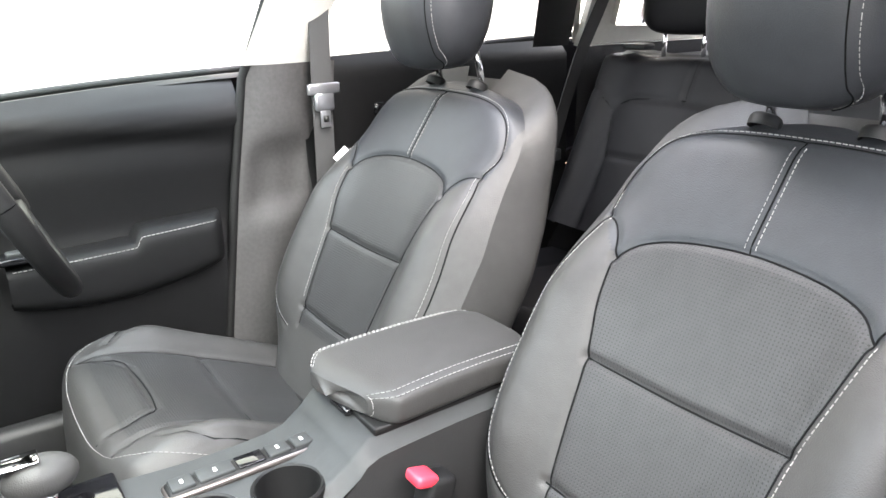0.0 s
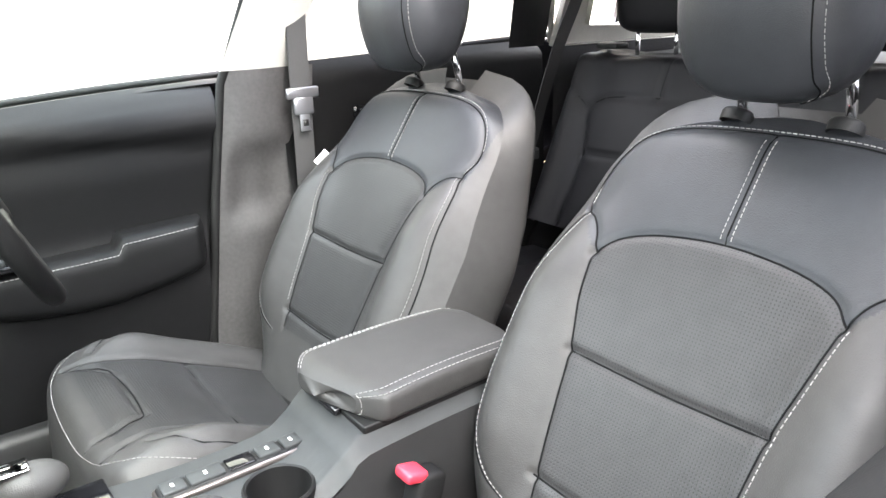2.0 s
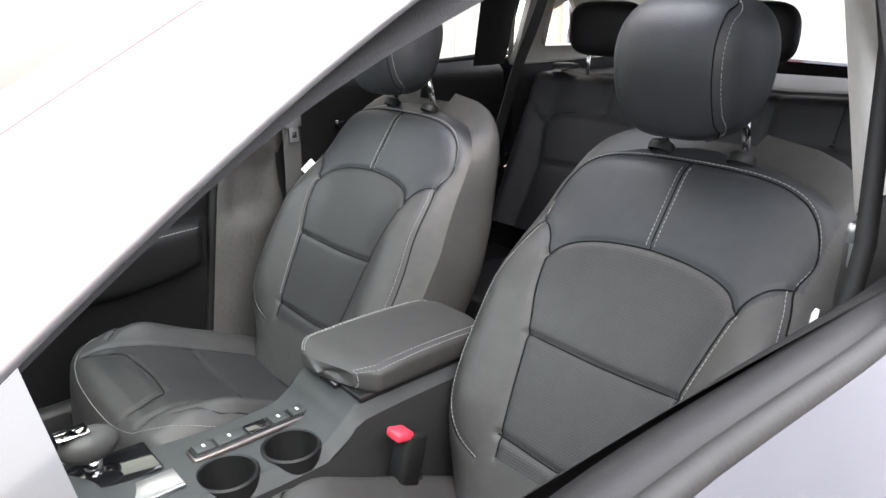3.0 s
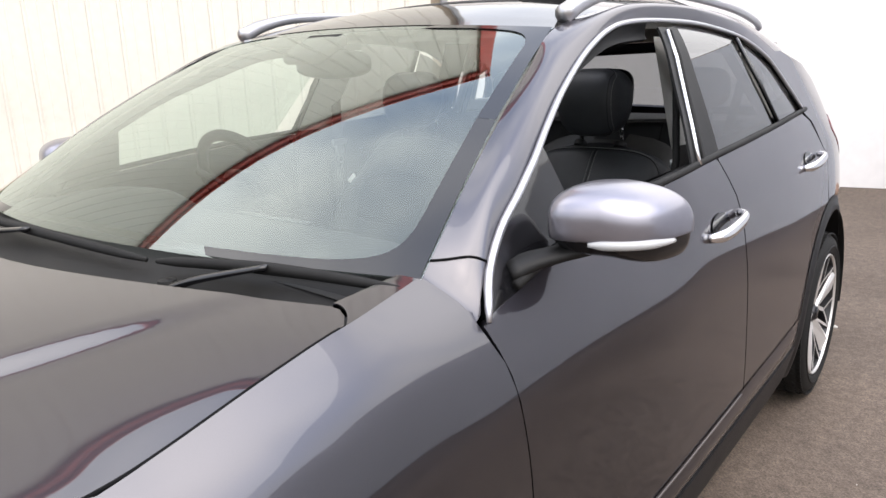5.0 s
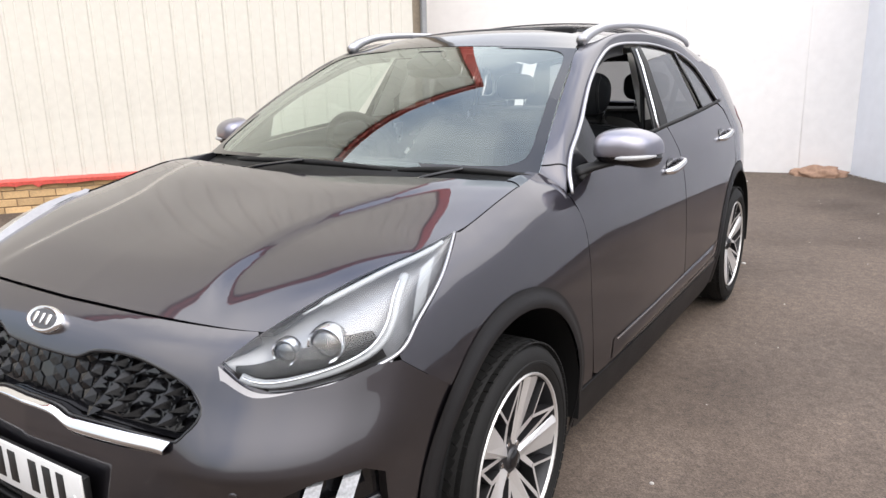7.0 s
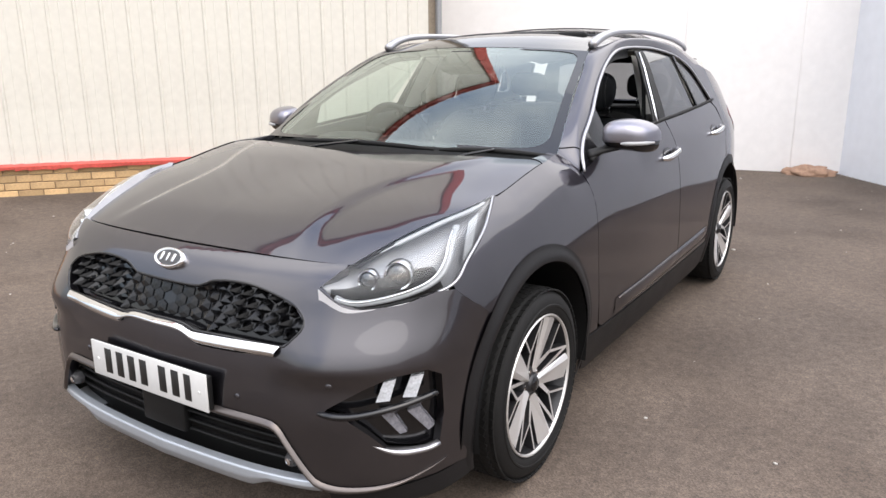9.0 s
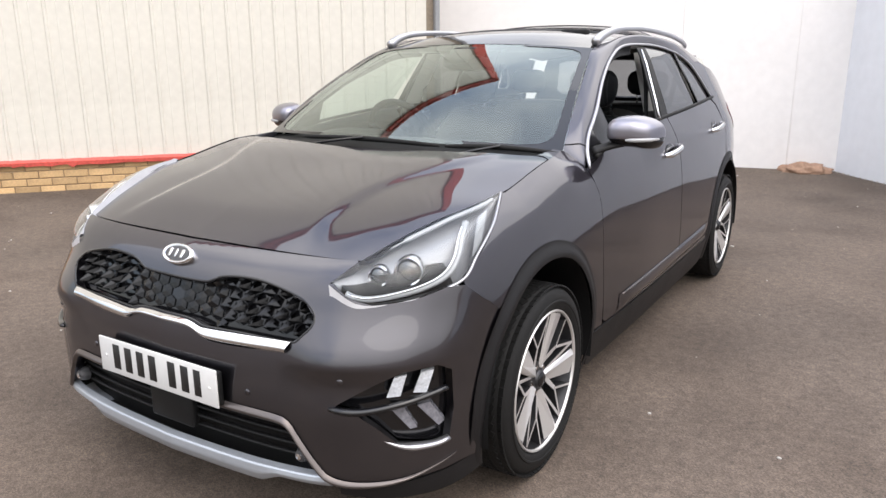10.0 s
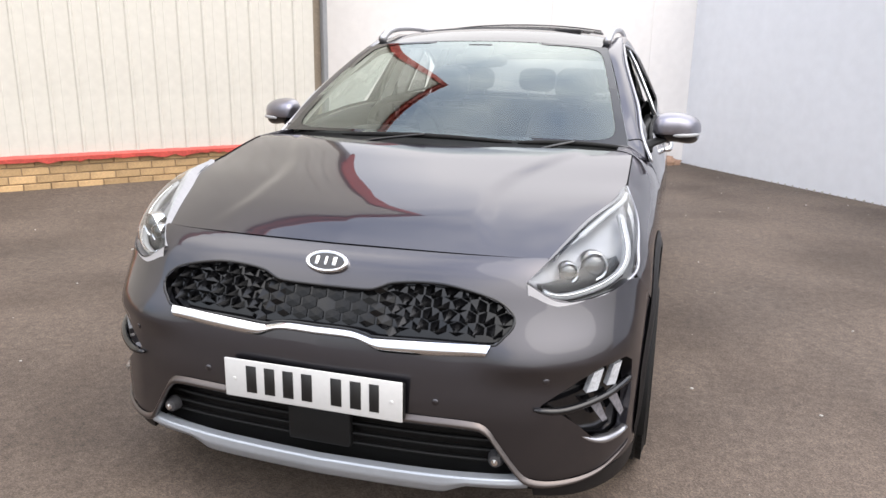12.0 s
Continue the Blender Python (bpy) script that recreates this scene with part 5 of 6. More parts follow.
# -- mirrors, handles, wipers --
def build_mirror(g):
    c = np.array([.905, .745, 1.085])

    def shell(u, v):
        a, b = 2 * math.pi * u, -math.pi / 2 + math.pi * v
        cx, cy, cz = math.cos(b) * math.cos(a), math.sin(b), math.cos(b) * math.sin(a)
        k = lambda q, e: math.copysign(abs(q) ** e, q)
        x, z, y = k(cx, .62) * .095, k(cz, .66) * .060, k(cy, .85)
        y = y * (.105 if y < 0 else .045) - .010
        x += .012 * (y / .1)
        z -= .018 * (x / .09) * (x > 0) + 0.010 * (y < -.02) * 0
        y += .55 * (x + .02) * .55
        return (g * (c[0] + x), c[1] + y, c[2] + z)

    cut = lambda x: c[2] - .024 + .10 * (g * x - c[0] + .09) * .16

    def cap(u, v):
        p = shell(u, v)
        return (p[0], p[1], max(p[2], cut(p[0])))

    def base(u, v):
        p = np.array(shell(u, v))
        q = np.array([g * c[0], c[1], c[2]])
        p = q + (p - q) * np.array([.955, .955, 1.0])
        return (p[0], p[1], min(p[2], cut(p[0]) + .001))
    mr = grid("door_mirror", cap, 80, 60, [MIRRORCAP], car, "door mirror with satin silver cap and indicator", flip=g < 0)
    mr.data.set_sharp_from_angle(angle=radians(40))
    low = grid("mirror_base", base, 60, 44, BLACKGLOSS, mr, "gloss black lower shell", flip=g < 0)
    low.data.set_sharp_from_angle(angle=radians(40))
    S_ = np.array([shell(u, v) for u in np.linspace(.45, 1.05, 140) for v in np.linspace(.02, .75, 120)])
    P = []
    for x in np.linspace(c[0] - .012, c[0] + .086, 14):
        z = cut(g * x) - .004
        k = np.hypot(S_[:, 0] * g - x, S_[:, 2] - z)
        near = S_[np.argsort(k)[:12]]
        P.append(near[np.argmin(near[:, 1])] * np.array([1, 1, 0]) + np.array([0, 0, z]))
    P = spline(P[::2] + [P[-1]] if len(P) % 2 == 0 else P[::2], 24)
    V, Fs = tube(P, list(np.interp(np.linspace(0, 1, 24), [0, .15, .7, 1], [.004, .0085, .008, .004])), 8, True, .95)
    mesh("indicator", V, Fs, LEDBAR, mr, "clear indicator strip")
    arm = spline([(g * .772, .585, 1.012), (g * .800, .620, 1.024), (g * .845, .672, 1.036), (g * .885, .72, 1.044)], 12)
    V, Fs = tube(arm, [.040, .036, .032, .030, .028, .027, .026, .026, .026, .026, .026, .026], 14, True, .50)
    mesh("mirror_arm", V, Fs, BLACKPL, mr)

    def pane(u, v):
        x, z = .060 * v * math.cos(2 * math.pi * u), .038 * v * math.sin(2 * math.pi * u)
        return (g * (c[0] + x), c[1] + .0365 + .3025 * (x + .02), c[2] + z)
    grid("mirror_glass", pane, 32, 4, CHROME, mr, flip=g > 0)


for g in (1, -1):
    build_mirror(g)


def build_handle(g, y, z, ln):
    P = spline([(g * (side(y - ln / 2, z) + .002), y - ln / 2, z - .012), (g * (side(y, z) + .026), y - ln / 2 + .035, z - .008), (g * (side(y, z) + .032), y, z), (g * (side(y, z) + .028), y + ln / 2 - .03, z + .010), (g * (side(y + ln / 2, z) + .004), y + ln / 2, z + .012)], 24)
    V, Fs = tube(P, list(np.interp(np.linspace(0, 1, 24), [0, .15, .5, 1], [.008, .012, .012, .009])), 10, True, 1.25)
    hd = mesh("door_handle", V, Fs, CHROME, car, "chrome door handle")

    def cup(u, v):
        a = 2 * math.pi * u
        yy, zz = y - .02 + ln * .30 * v * math.cos(a), z + .002 + .030 * v * math.sin(a)
        return (g * (side(yy, zz) + .0025 - .0 * v), yy, zz)
    grid("handle_cup", cup, 24, 5, BLACKGLOSS, hd, flip=g < 0)


for g in (1, -1):
    build_handle(g, 1.405, .935, .215)
    build_handle(g, 2.36, .968, .215)


def build_wiper(a0, a1, pivot):
    """Blade along the foot of the windscreen from a0 to a1 (-1 to 1 across), arm from the pivot."""
    on = lambda a, v, d: np.array(screen((a + 1) / 2, v)) + np.array([0, -.45, .9]) * d
    B = [on(a, -.044 + .016 * math.sin(math.pi * q), .018) for q, a in zip(np.linspace(0, 1, 24), np.linspace(a0, a1, 24))]
    m_ = a0 + (a1 - a0) * .52
    A = spline([on(pivot, -.095, .000), on(pivot + (m_ - pivot) * .35, -.080, .022), on(m_, -.040, .032)], 16)
    wp = mesh("wiper", *tube(A, list(np.interp(np.linspace(0, 1, 16), [0, .2, 1], [.014, .010, .0065])), 8, True, .7), BLACKGLOSS, car, "black wiper arm and blade")
    mesh("wiper_blade", *tube(B, list(np.interp(np.linspace(0, 1, 24), [0, .1, .5, .9, 1], [.004, .0075, .0095, .0075, .004])), 8, True, 1.1), RUBBER, wp)
    lathe("wiper_pivot", [(0, .018), (.014, .016), (.018, .004), (.018, -.02)], 16, BLACKPL, wp, axis="z").location = tuple(on(pivot, -.085, -.002))


build_wiper(-.53, .42, -.46)
build_wiper(.45, .985, .50)


JOINT_LOW, JOINT_TOP = .047, .012


def build_wing_seam(g):
    """Joint between the wing and the front pillar."""
    P = [pillar(JOINT_LOW + (JOINT_TOP - JOINT_LOW) * v, v) + np.array([.0006, -.0006, .0008]) for v in np.linspace(.02, 1, 16)]
    new_tube("wing_joint", [(g * p[0], p[1], p[2]) for p in P], .0018, SEAM, car, n=6)


for g in (1, -1):
    build_wing_seam(g)


def build_wing_corner(g):
    """Painted end of the scuttle between the bonnet's rear corner and the front pillar."""
    def f(u, v):
        a = (.925 + .035 * v) * (1 - u) + 1.006 * u
        q = front(a * .7, .8465)
        lo = (.145 + .15 * a * a - .055 * (max(0, abs(a) - .93) / .07) ** 2 - q) / (.335 + .10 * a * a - q) + .006
        p = np.array(hood((a + 1) / 2, lo + (.995 - lo) * v, False)) + np.array([0, 0, .003 * (1 - u) + .0015 * u - .030 * (1 - step(0, .12, u))])
        return (g * p[0], p[1], p[2])
    grid("wing_corner", f, 10, 16, PAINT, car, flip=g < 0, thick=.003)


for g in (1, -1):
    build_wing_corner(g)


def cowl(u, v):
    a = -1 + 2 * u
    return (.690 * a, .120 + .165 * a * a + v * .15, 1.008 - .020 * a * a + .036 * v - .006 * math.sin(math.pi * v))


grid("cowl_panel", cowl, 40, 5, BLACKPL, car, "black scuttle panel under the windscreen")
# ---- inside the car ----
def dist_poly(p, P):
    """Least distance from p to the polyline P."""
    a, b = P[:-1], P[1:]
    ab = b - a
    u = np.clip(np.einsum("ij,ij->i", p - a, ab) / (np.einsum("ij,ij->i", ab, ab) + 1e-12), 0, 1)
    return float(np.min(np.hypot(*(p - a - u[:, None] * ab).T)))


def stitches(name, lines, surf, parent, step_=0.0075, length=0.0052, width=0.0009, label="light contrast stitching"):
    """Rows of short thread dashes along lines in the surface's two parameters. surf gives place and normal."""
    V, Fs = [], []
    for ln in lines:
        P = np.array([surf(*q)[0] for q in ln])
        L = np.concatenate([[0], np.cumsum(np.linalg.norm(np.diff(P, axis=0), axis=1))])
        Q = np.array(ln)
        for s in np.arange(0.002, L[-1] - length, step_):
            ends = []
            for d in (s, s + length):
                q = [np.interp(d, L, Q[:, j]) for j in range(2)]
                ends.append(surf(*q))
            (a, n), (b, _) = ends
            t = b - a
            t = t / (np.linalg.norm(t) + 1e-9)
            w = np.cross(n, t) * width / 2
            h = n * 0.0011
            o = len(V)
            V += [a - w - n * .001, a + w - n * .001, b + w - n * .001, b - w - n * .001, a - w * .6 + h, a + w * .6 + h, b + w * .6 + h, b - w * .6 + h]
            Fs += [(o + 4, o + 5, o + 6, o + 7), (o, o + 1, o + 5, o + 4), (o + 1, o + 2, o + 6, o + 5), (o + 2, o + 3, o + 7, o + 6), (o + 3, o, o + 4, o + 7)]
    if V:
        tagged(mesh(name, V, Fs, THREAD, parent, label, smooth=False), kind="stuff")


def seam_lines(name, lines, surf, parent, width=.0026):
    """Dark seams where two panels of leather meet, slightly proud of the groove's bottom."""
    V, Fs = [], []
    for ln in lines:
        ln = [tuple(q) for q in spline(ln, max(12, 3 * len(ln)))]
        S_ = [surf(*q) for q in ln]
        P = np.array([s[0] for s in S_])
        T = np.gradient(P, axis=0)
        o = len(V)
        for (p, n), t in zip(S_, T):
            w = np.cross(n, t / (np.linalg.norm(t) + 1e-9)) * width / 2
            V += [p - w + n * .0006, p + n * .0022, p + w + n * .0006]
        for i in range(len(P) - 1):
            a = o + 3 * i
            Fs += [(a, a + 3, a + 4, a + 1), (a + 1, a + 4, a + 5, a + 2)]
    mesh(name, V, Fs, SEAM, parent, "dark seams")


back_w = curve(-.36, .165, -.25, .222, -.15, .264, -.05, .287, .05, .286, .13, .270, .20, .252, .26, .240, .30, .222, .33, .188, .350, .140, .362, .085, .367, .04)
UPV, NRM = np.array([0, .515, .857]), np.array([0, -.857, .515])


def mirror_lines(lines):
    return lines + [[(-x, v) for x, v in ln] for ln in lines]


ARCHSEAM = [tuple(p) for p in spline([(-.163, .132), (-.138, .160), (-.085, .178), (0, .186), (.085, .178), (.138, .160), (.163, .132)], 40)]
EAR = [tuple(p) for p in spline([(.163, .132), (.174, .158), (.192, .178), (.214, .187)], 12)]
INSEAM = [tuple(p) for p in spline([(.163, .132), (.152, .07), (.136, 0), (.126, -.09), (.113, -.20)], 30)]
OUTSEAM = [tuple(p) for p in spline([(.214, .187), (.228, .147), (.243, .075), (.251, 0), (.250, -.08), (.232, -.15), (.195, -.198), (.15, -.218)], 40)]
TOPSEAM = [tuple(p) for p in spline([(.214, .187), (.222, .235), (.202, .287), (.165, .316), (.10, .330), (0, .334), (-.10, .330), (-.165, .316), (-.202, .287), (-.222, .235), (-.214, .187)], 60)]
CREASE = [(-.136, 0), (0, -.004), (.136, 0)]
CREASE2 = [(-.124, -.165), (0, -.172), (.124, -.165)]
GROOVES = [np.array(k) for k in ([ARCHSEAM, TOPSEAM, CREASE, CREASE2, [(0, .186), (0, .332)]] + mirror_lines([EAR, INSEAM, OUTSEAM]))]
GDEPTH = [.0045, .002, .005, .0045, .002] + [.003, .0025, .0025] * 2
GBOX = [(G.min(0) - .018, G.max(0) + .018) for G in GROOVES]
INSERT = np.array(ARCHSEAM + [p for p in INSEAM] + [(-x, v) for x, v in reversed(INSEAM)])


def back_surface(cx):
    O = np.array([cx, 1.562, .775])

    def raw(x, v):
        w = back_w(v)
        a = min(1, abs(x) / w)
        d = .040 * math.exp(-((abs(x) - .210) / .060) ** 2) * step(.24, .05, v) * step(-.30, -.12, v)
        d += .012 * (1 - (v / .3) ** 2) * (a < 2) - .004 * math.cos(min(1, abs(x) / .16) * math.pi) * step(.17, .02, v)
        d -= .040 * a ** 6
        d -= .034 * step(.29, .372, v) ** 2
        p = np.array([x, v])
        for G, g, (lo_, hi_) in zip(GROOVES, GDEPTH, GBOX):
            if x < lo_[0] or x > hi_[0] or v < lo_[1] or v > hi_[1]:
                continue
            q = dist_poly(p, G)
            if q < .02:
                d -= g * math.exp(-(q / .0060) ** 2)
        return O + np.array([x, 0, 0]) + UPV * v + NRM * d

    def surf(x, v):
        e = 2e-3
        p = raw(x, v)
        n = np.cross(raw(x + e, v) - raw(x - e, v), raw(x, v + e) - raw(x, v - e))
        n /= np.linalg.norm(n)
        return p, (n if n @ NRM > 0 else -n)
    return raw, surf, O


cush_z = curve(1.000, .44, 1.006, .53, 1.018, .600, 1.045, .625, 1.09, .630, 1.16, .613, 1.255, .570, 1.35, .528, 1.45, .480, 1.56, .430)


def build_seat(cx, out, label):
    seat = thing("front_seat", (0, 0, 0), label, "car seat", "front seats")
    new_box("seat_base", (cx, 1.28, .40), (.40, .40, .20), BLACKPL, seat, bevel=.02)
    raw, surf, O = back_surface(cx)
    NX, NV = 170, 170

    def fr(u, v):
        vv = -.36 + .727 * v
        x = (2 * u - 1)
        x = math.copysign(abs(x) ** .85, x) * back_w(vv)
        return raw(x, vv)

    def xv(u, v):
        vv = -.36 + .727 * v
        x = (2 * u - 1)
        return math.copysign(abs(x) ** .85, x) * back_w(vv), vv

    def pick(u, v):
        x, vv = xv(u, v)
        if inside((x, vv), INSERT):
            return 1
        # upper section takes the bluish leather that stands in for shade
        return 2 if vv > .12 and abs(x) < .225 and vv > float(np.interp(abs(x), [0, .163, .214], [.186, .132, .187])) else 0
    backrest = grid("backrest", fr, NX, NV, [LEATHER, LEATHER_PERF, LEATHER_UPPER_SHADE], seat, "black leather backrest with light stitching", uvs=xv, pick=pick)

    def shell(u, v):
        vv = -.36 + .727 * v
        a = 2 * u - 1
        w = back_w(vv)
        edge = np.array(raw(w * (1 if a >= 0 else -1), vv))
        t = 1 - abs(a)
        s = min(1, t * 2.6)
        round_ = math.sin(math.pi * min(1, s * .80))
        across = (1 if s < 1 else (1 - t) / (1 - 1 / 2.6)) * w + .022 * round_ * step(-.30, -.05, vv)
        q = O + np.array([math.copysign(across, a), 0, 0]) + UPV * (vv + .052 * round_ * step(.20, .365, vv))
        thick = .125 * (1 - .35 * step(.15, .36, vv))
        d = float(np.dot(edge - O, NRM))
        dep = d + (-thick - d) * math.sin(s * math.pi / 2)
        return q + NRM * dep
    grid("back_shell", shell, 81, 60, LEATHER, seat, flip=True)
    off = lambda ln, dx, dv: [(x + dx, v + dv) for x, v in ln]
    twin = [off([(0, .190), (0, .25), (0, .330)], d, 0) for d in (-.007, .007)]
    outer = mirror_lines([[(x - .007, v) for x, v in OUTSEAM]])
    insd = mirror_lines([[(x + .007, v) for x, v in INSEAM[:26]]])
    topl = [[(x * 1.0, v + .006) for x, v in TOPSEAM]]
    stitches("backrest_stitching", twin + outer + (insd[0:1] if out > 0 else insd[1:2]) + topl, surf, backrest)
    seam_lines("backrest_seam", [ARCHSEAM, CREASE, CREASE2, [(0, .186), (0, .26), (0, .332)]] + mirror_lines([EAR, INSEAM, OUTSEAM]) + [TOPSEAM], surf, backrest)
    # white maker's tag on the outer bolster
    p, n = surf(out * .235, .150)
    rot = Vector((0, -1, 0)).rotation_difference(Vector(n)).to_matrix()
    new_box("seat_tag", p + np.array([out * .016, 0.006, 0]), (.006, .020, .036), LABEL, seat, "small white fabric tag", rot=rot, bevel=.001)
    # cushion
    CG = [np.array(k) for k in ([[(-.150, 1.50), (-.150, 1.20), (-.152, 1.12), (-.168, 1.030)], [(.150, 1.50), (.150, 1.20), (.152, 1.12), (.168, 1.030)], [(-.150, 1.255), (0, 1.262), (.150, 1.255)],
                                 [(-.160, 1.045), (-.135, 1.085), (-.084, 1.122), (.083, 1.122), (.112, 1.075), (.118, 1.025)],
                                 [(-.225, 1.48), (-.232, 1.30), (-.226, 1.15), (-.185, 1.095)], [(.225, 1.48), (.232, 1.30), (.226, 1.15), (.185, 1.095)]])]

    def craw(x, y):
        a = abs(x) / .262
        z = cush_z(y)
        z += .034 * math.exp(-((abs(x) - .212) / .045) ** 2) * step(1.03, 1.20, y)
        z -= .075 * max(0, a - .80) ** 1.6 / .2 ** 1.6 * .8
        z -= .006 * math.cos(min(1, abs(x) / .15) * math.pi) * step(1.1, 1.25, y)
        p = np.array([x, y])
        for G in CG:
            q = dist_poly(p, G)
            if q < .02:
                z -= .0055 * math.exp(-(q / .005) ** 2) * step(1.02, 1.05, y)
        yy = y + .045 * (a ** 4) * step(1.3, 1.02, y)
        return np.array([cx + x, yy, z])

    def csurf(x, y):
        e = 2e-3
        n = np.cross(craw(x + e, y) - craw(x - e, y), craw(x, y + e) - craw(x, y - e))
        n /= np.linalg.norm(n) + 1e-9
        return craw(x, y), (n if n[2] > 0 else -n)
    ys = curve(0, 1.000, .14, 1.0045, .25, 1.013, .34, 1.034, .42, 1.07, 1, 1.54)
    cxy = lambda u, v: ((2 * u - 1) * .262, ys(v))

    def cpick(u, v):
        x, y = cxy(u, v)
        return 1 if abs(x) < .148 and y > 1.06 else 0
    cushion = grid("cushion", lambda u, v: craw(*cxy(u, v)), 90, 100, [LEATHER, LEATHER_PERF], seat, "black leather seat cushion", uvs=cxy, pick=cpick)
    for g in (-1, 1):
        grid("cushion_side", lambda u, v, g=g: np.array(craw(g * .262, ys(u))) * np.array([1, 1, 1 - v]) + np.array([-g * .02 * v, 0, .40 * v]), 40, 6, LEATHER, seat, flip=g > 0)
        grid("seat_valance", lambda u, v, g=g: (cx + g * (.250 - .01 * math.sin(math.pi * v)), 1.06 + .46 * u, .43 - .10 * v), 12, 5, TRIM, seat, flip=g > 0)
    st = mirror_lines([[(.238, 1.49), (.243, 1.30), (.238, 1.12), (.19, 1.040), (.12, 1.022), (0, 1.018)]])
    st += mirror_lines([[(.158, 1.45), (.158, 1.30), (.158, 1.20)]])[0:1] if out < 0 else []
    st = [[tuple(q) for q in spline(k, 40)] for k in st]
    stitches("cushion_stitching", st, csurf, cushion)
    seam_lines("cushion_seam", [[tuple(q) for q in k] for k in CG], csurf, cushion)
    # head restraint
    c = np.array([cx, 1.720, 1.198])

    def hr(u, v):
        a, b = 2 * math.pi * u, -math.pi / 2 + math.pi * v
        k = lambda q, e: math.copysign(abs(q) ** e, q)
        x, y, z = k(math.cos(b), .60) * k(math.cos(a), .58), k(math.cos(b), .60) * k(math.sin(a), .75), k(math.sin(b), .66)
        w = .111 * (1 - .10 * z * z + .02 * z)
        px, pz = x * w, z * .100
        py = y * (.086 - .014 * step(.35, -.75, z)) + .26 * pz * .35
        if y < 0:
            py += .012 * x * x * -y + .063 * max(0, -pz) * -y
        return c + np.array([px, py, pz])

    def hs(u, v):
        e = 2e-3
        n = np.cross(hr(u + e, v) - hr(u - e, v), hr(u, v + e) - hr(u, v - e))
        n /= np.linalg.norm(n) + 1e-9
        p = hr(u, v)
        return p, (n if n @ (p - c) > 0 else -n)
    # shade on the head restraint comes from its darker leather colour
    rest = grid("headrest", hr, 72, 44, LEATHER_UPPER_SHADE, seat, "black leather head restraint")
    us = []
    for tgt in (-.074, -.084, .074, .084):
        ln = []
        for v in np.linspace(.10, .92, 14):
            best = min(np.linspace(.55, .95, 420), key=lambda u: abs(hr(u, v)[0] - cx - tgt * (1 - .1 * (v - .5) ** 2)))
            ln.append((best, v))
        us.append([tuple(q) for q in spline(ln, 50)])
    stitches("headrest_stitching", [us[3]], hs, rest, step_=.0065, length=.0042, width=.0009)
    seam_lines("headrest_seam", [[(u, v) for u, v in us[2]]], hs, rest, .0018)
    for dx in (-.068, .068):
        new_tube("headrest_post", [(cx + dx, 1.783, 1.05), (cx + dx, 1.772, 1.10), (cx + dx, 1.755, 1.16)], .0065, CHROME, rest, "chrome post", n=12)
        ob = lathe("post_guide", [(.007, .003), (.014, .003), (.018, .001), (.020, -.003), (.020, -.014)], 24, BLACKPL, seat, "black post guide", axis="z")
        ob.location, ob.rotation_euler = (cx + dx, 1.770, 1.073), (-.45, 0, 0)
    return seat


build_seat(.36, 1, "black leather front passenger seat with perforated centre")
build_seat(-.36, -1, "black leather driver seat beside the centre console")


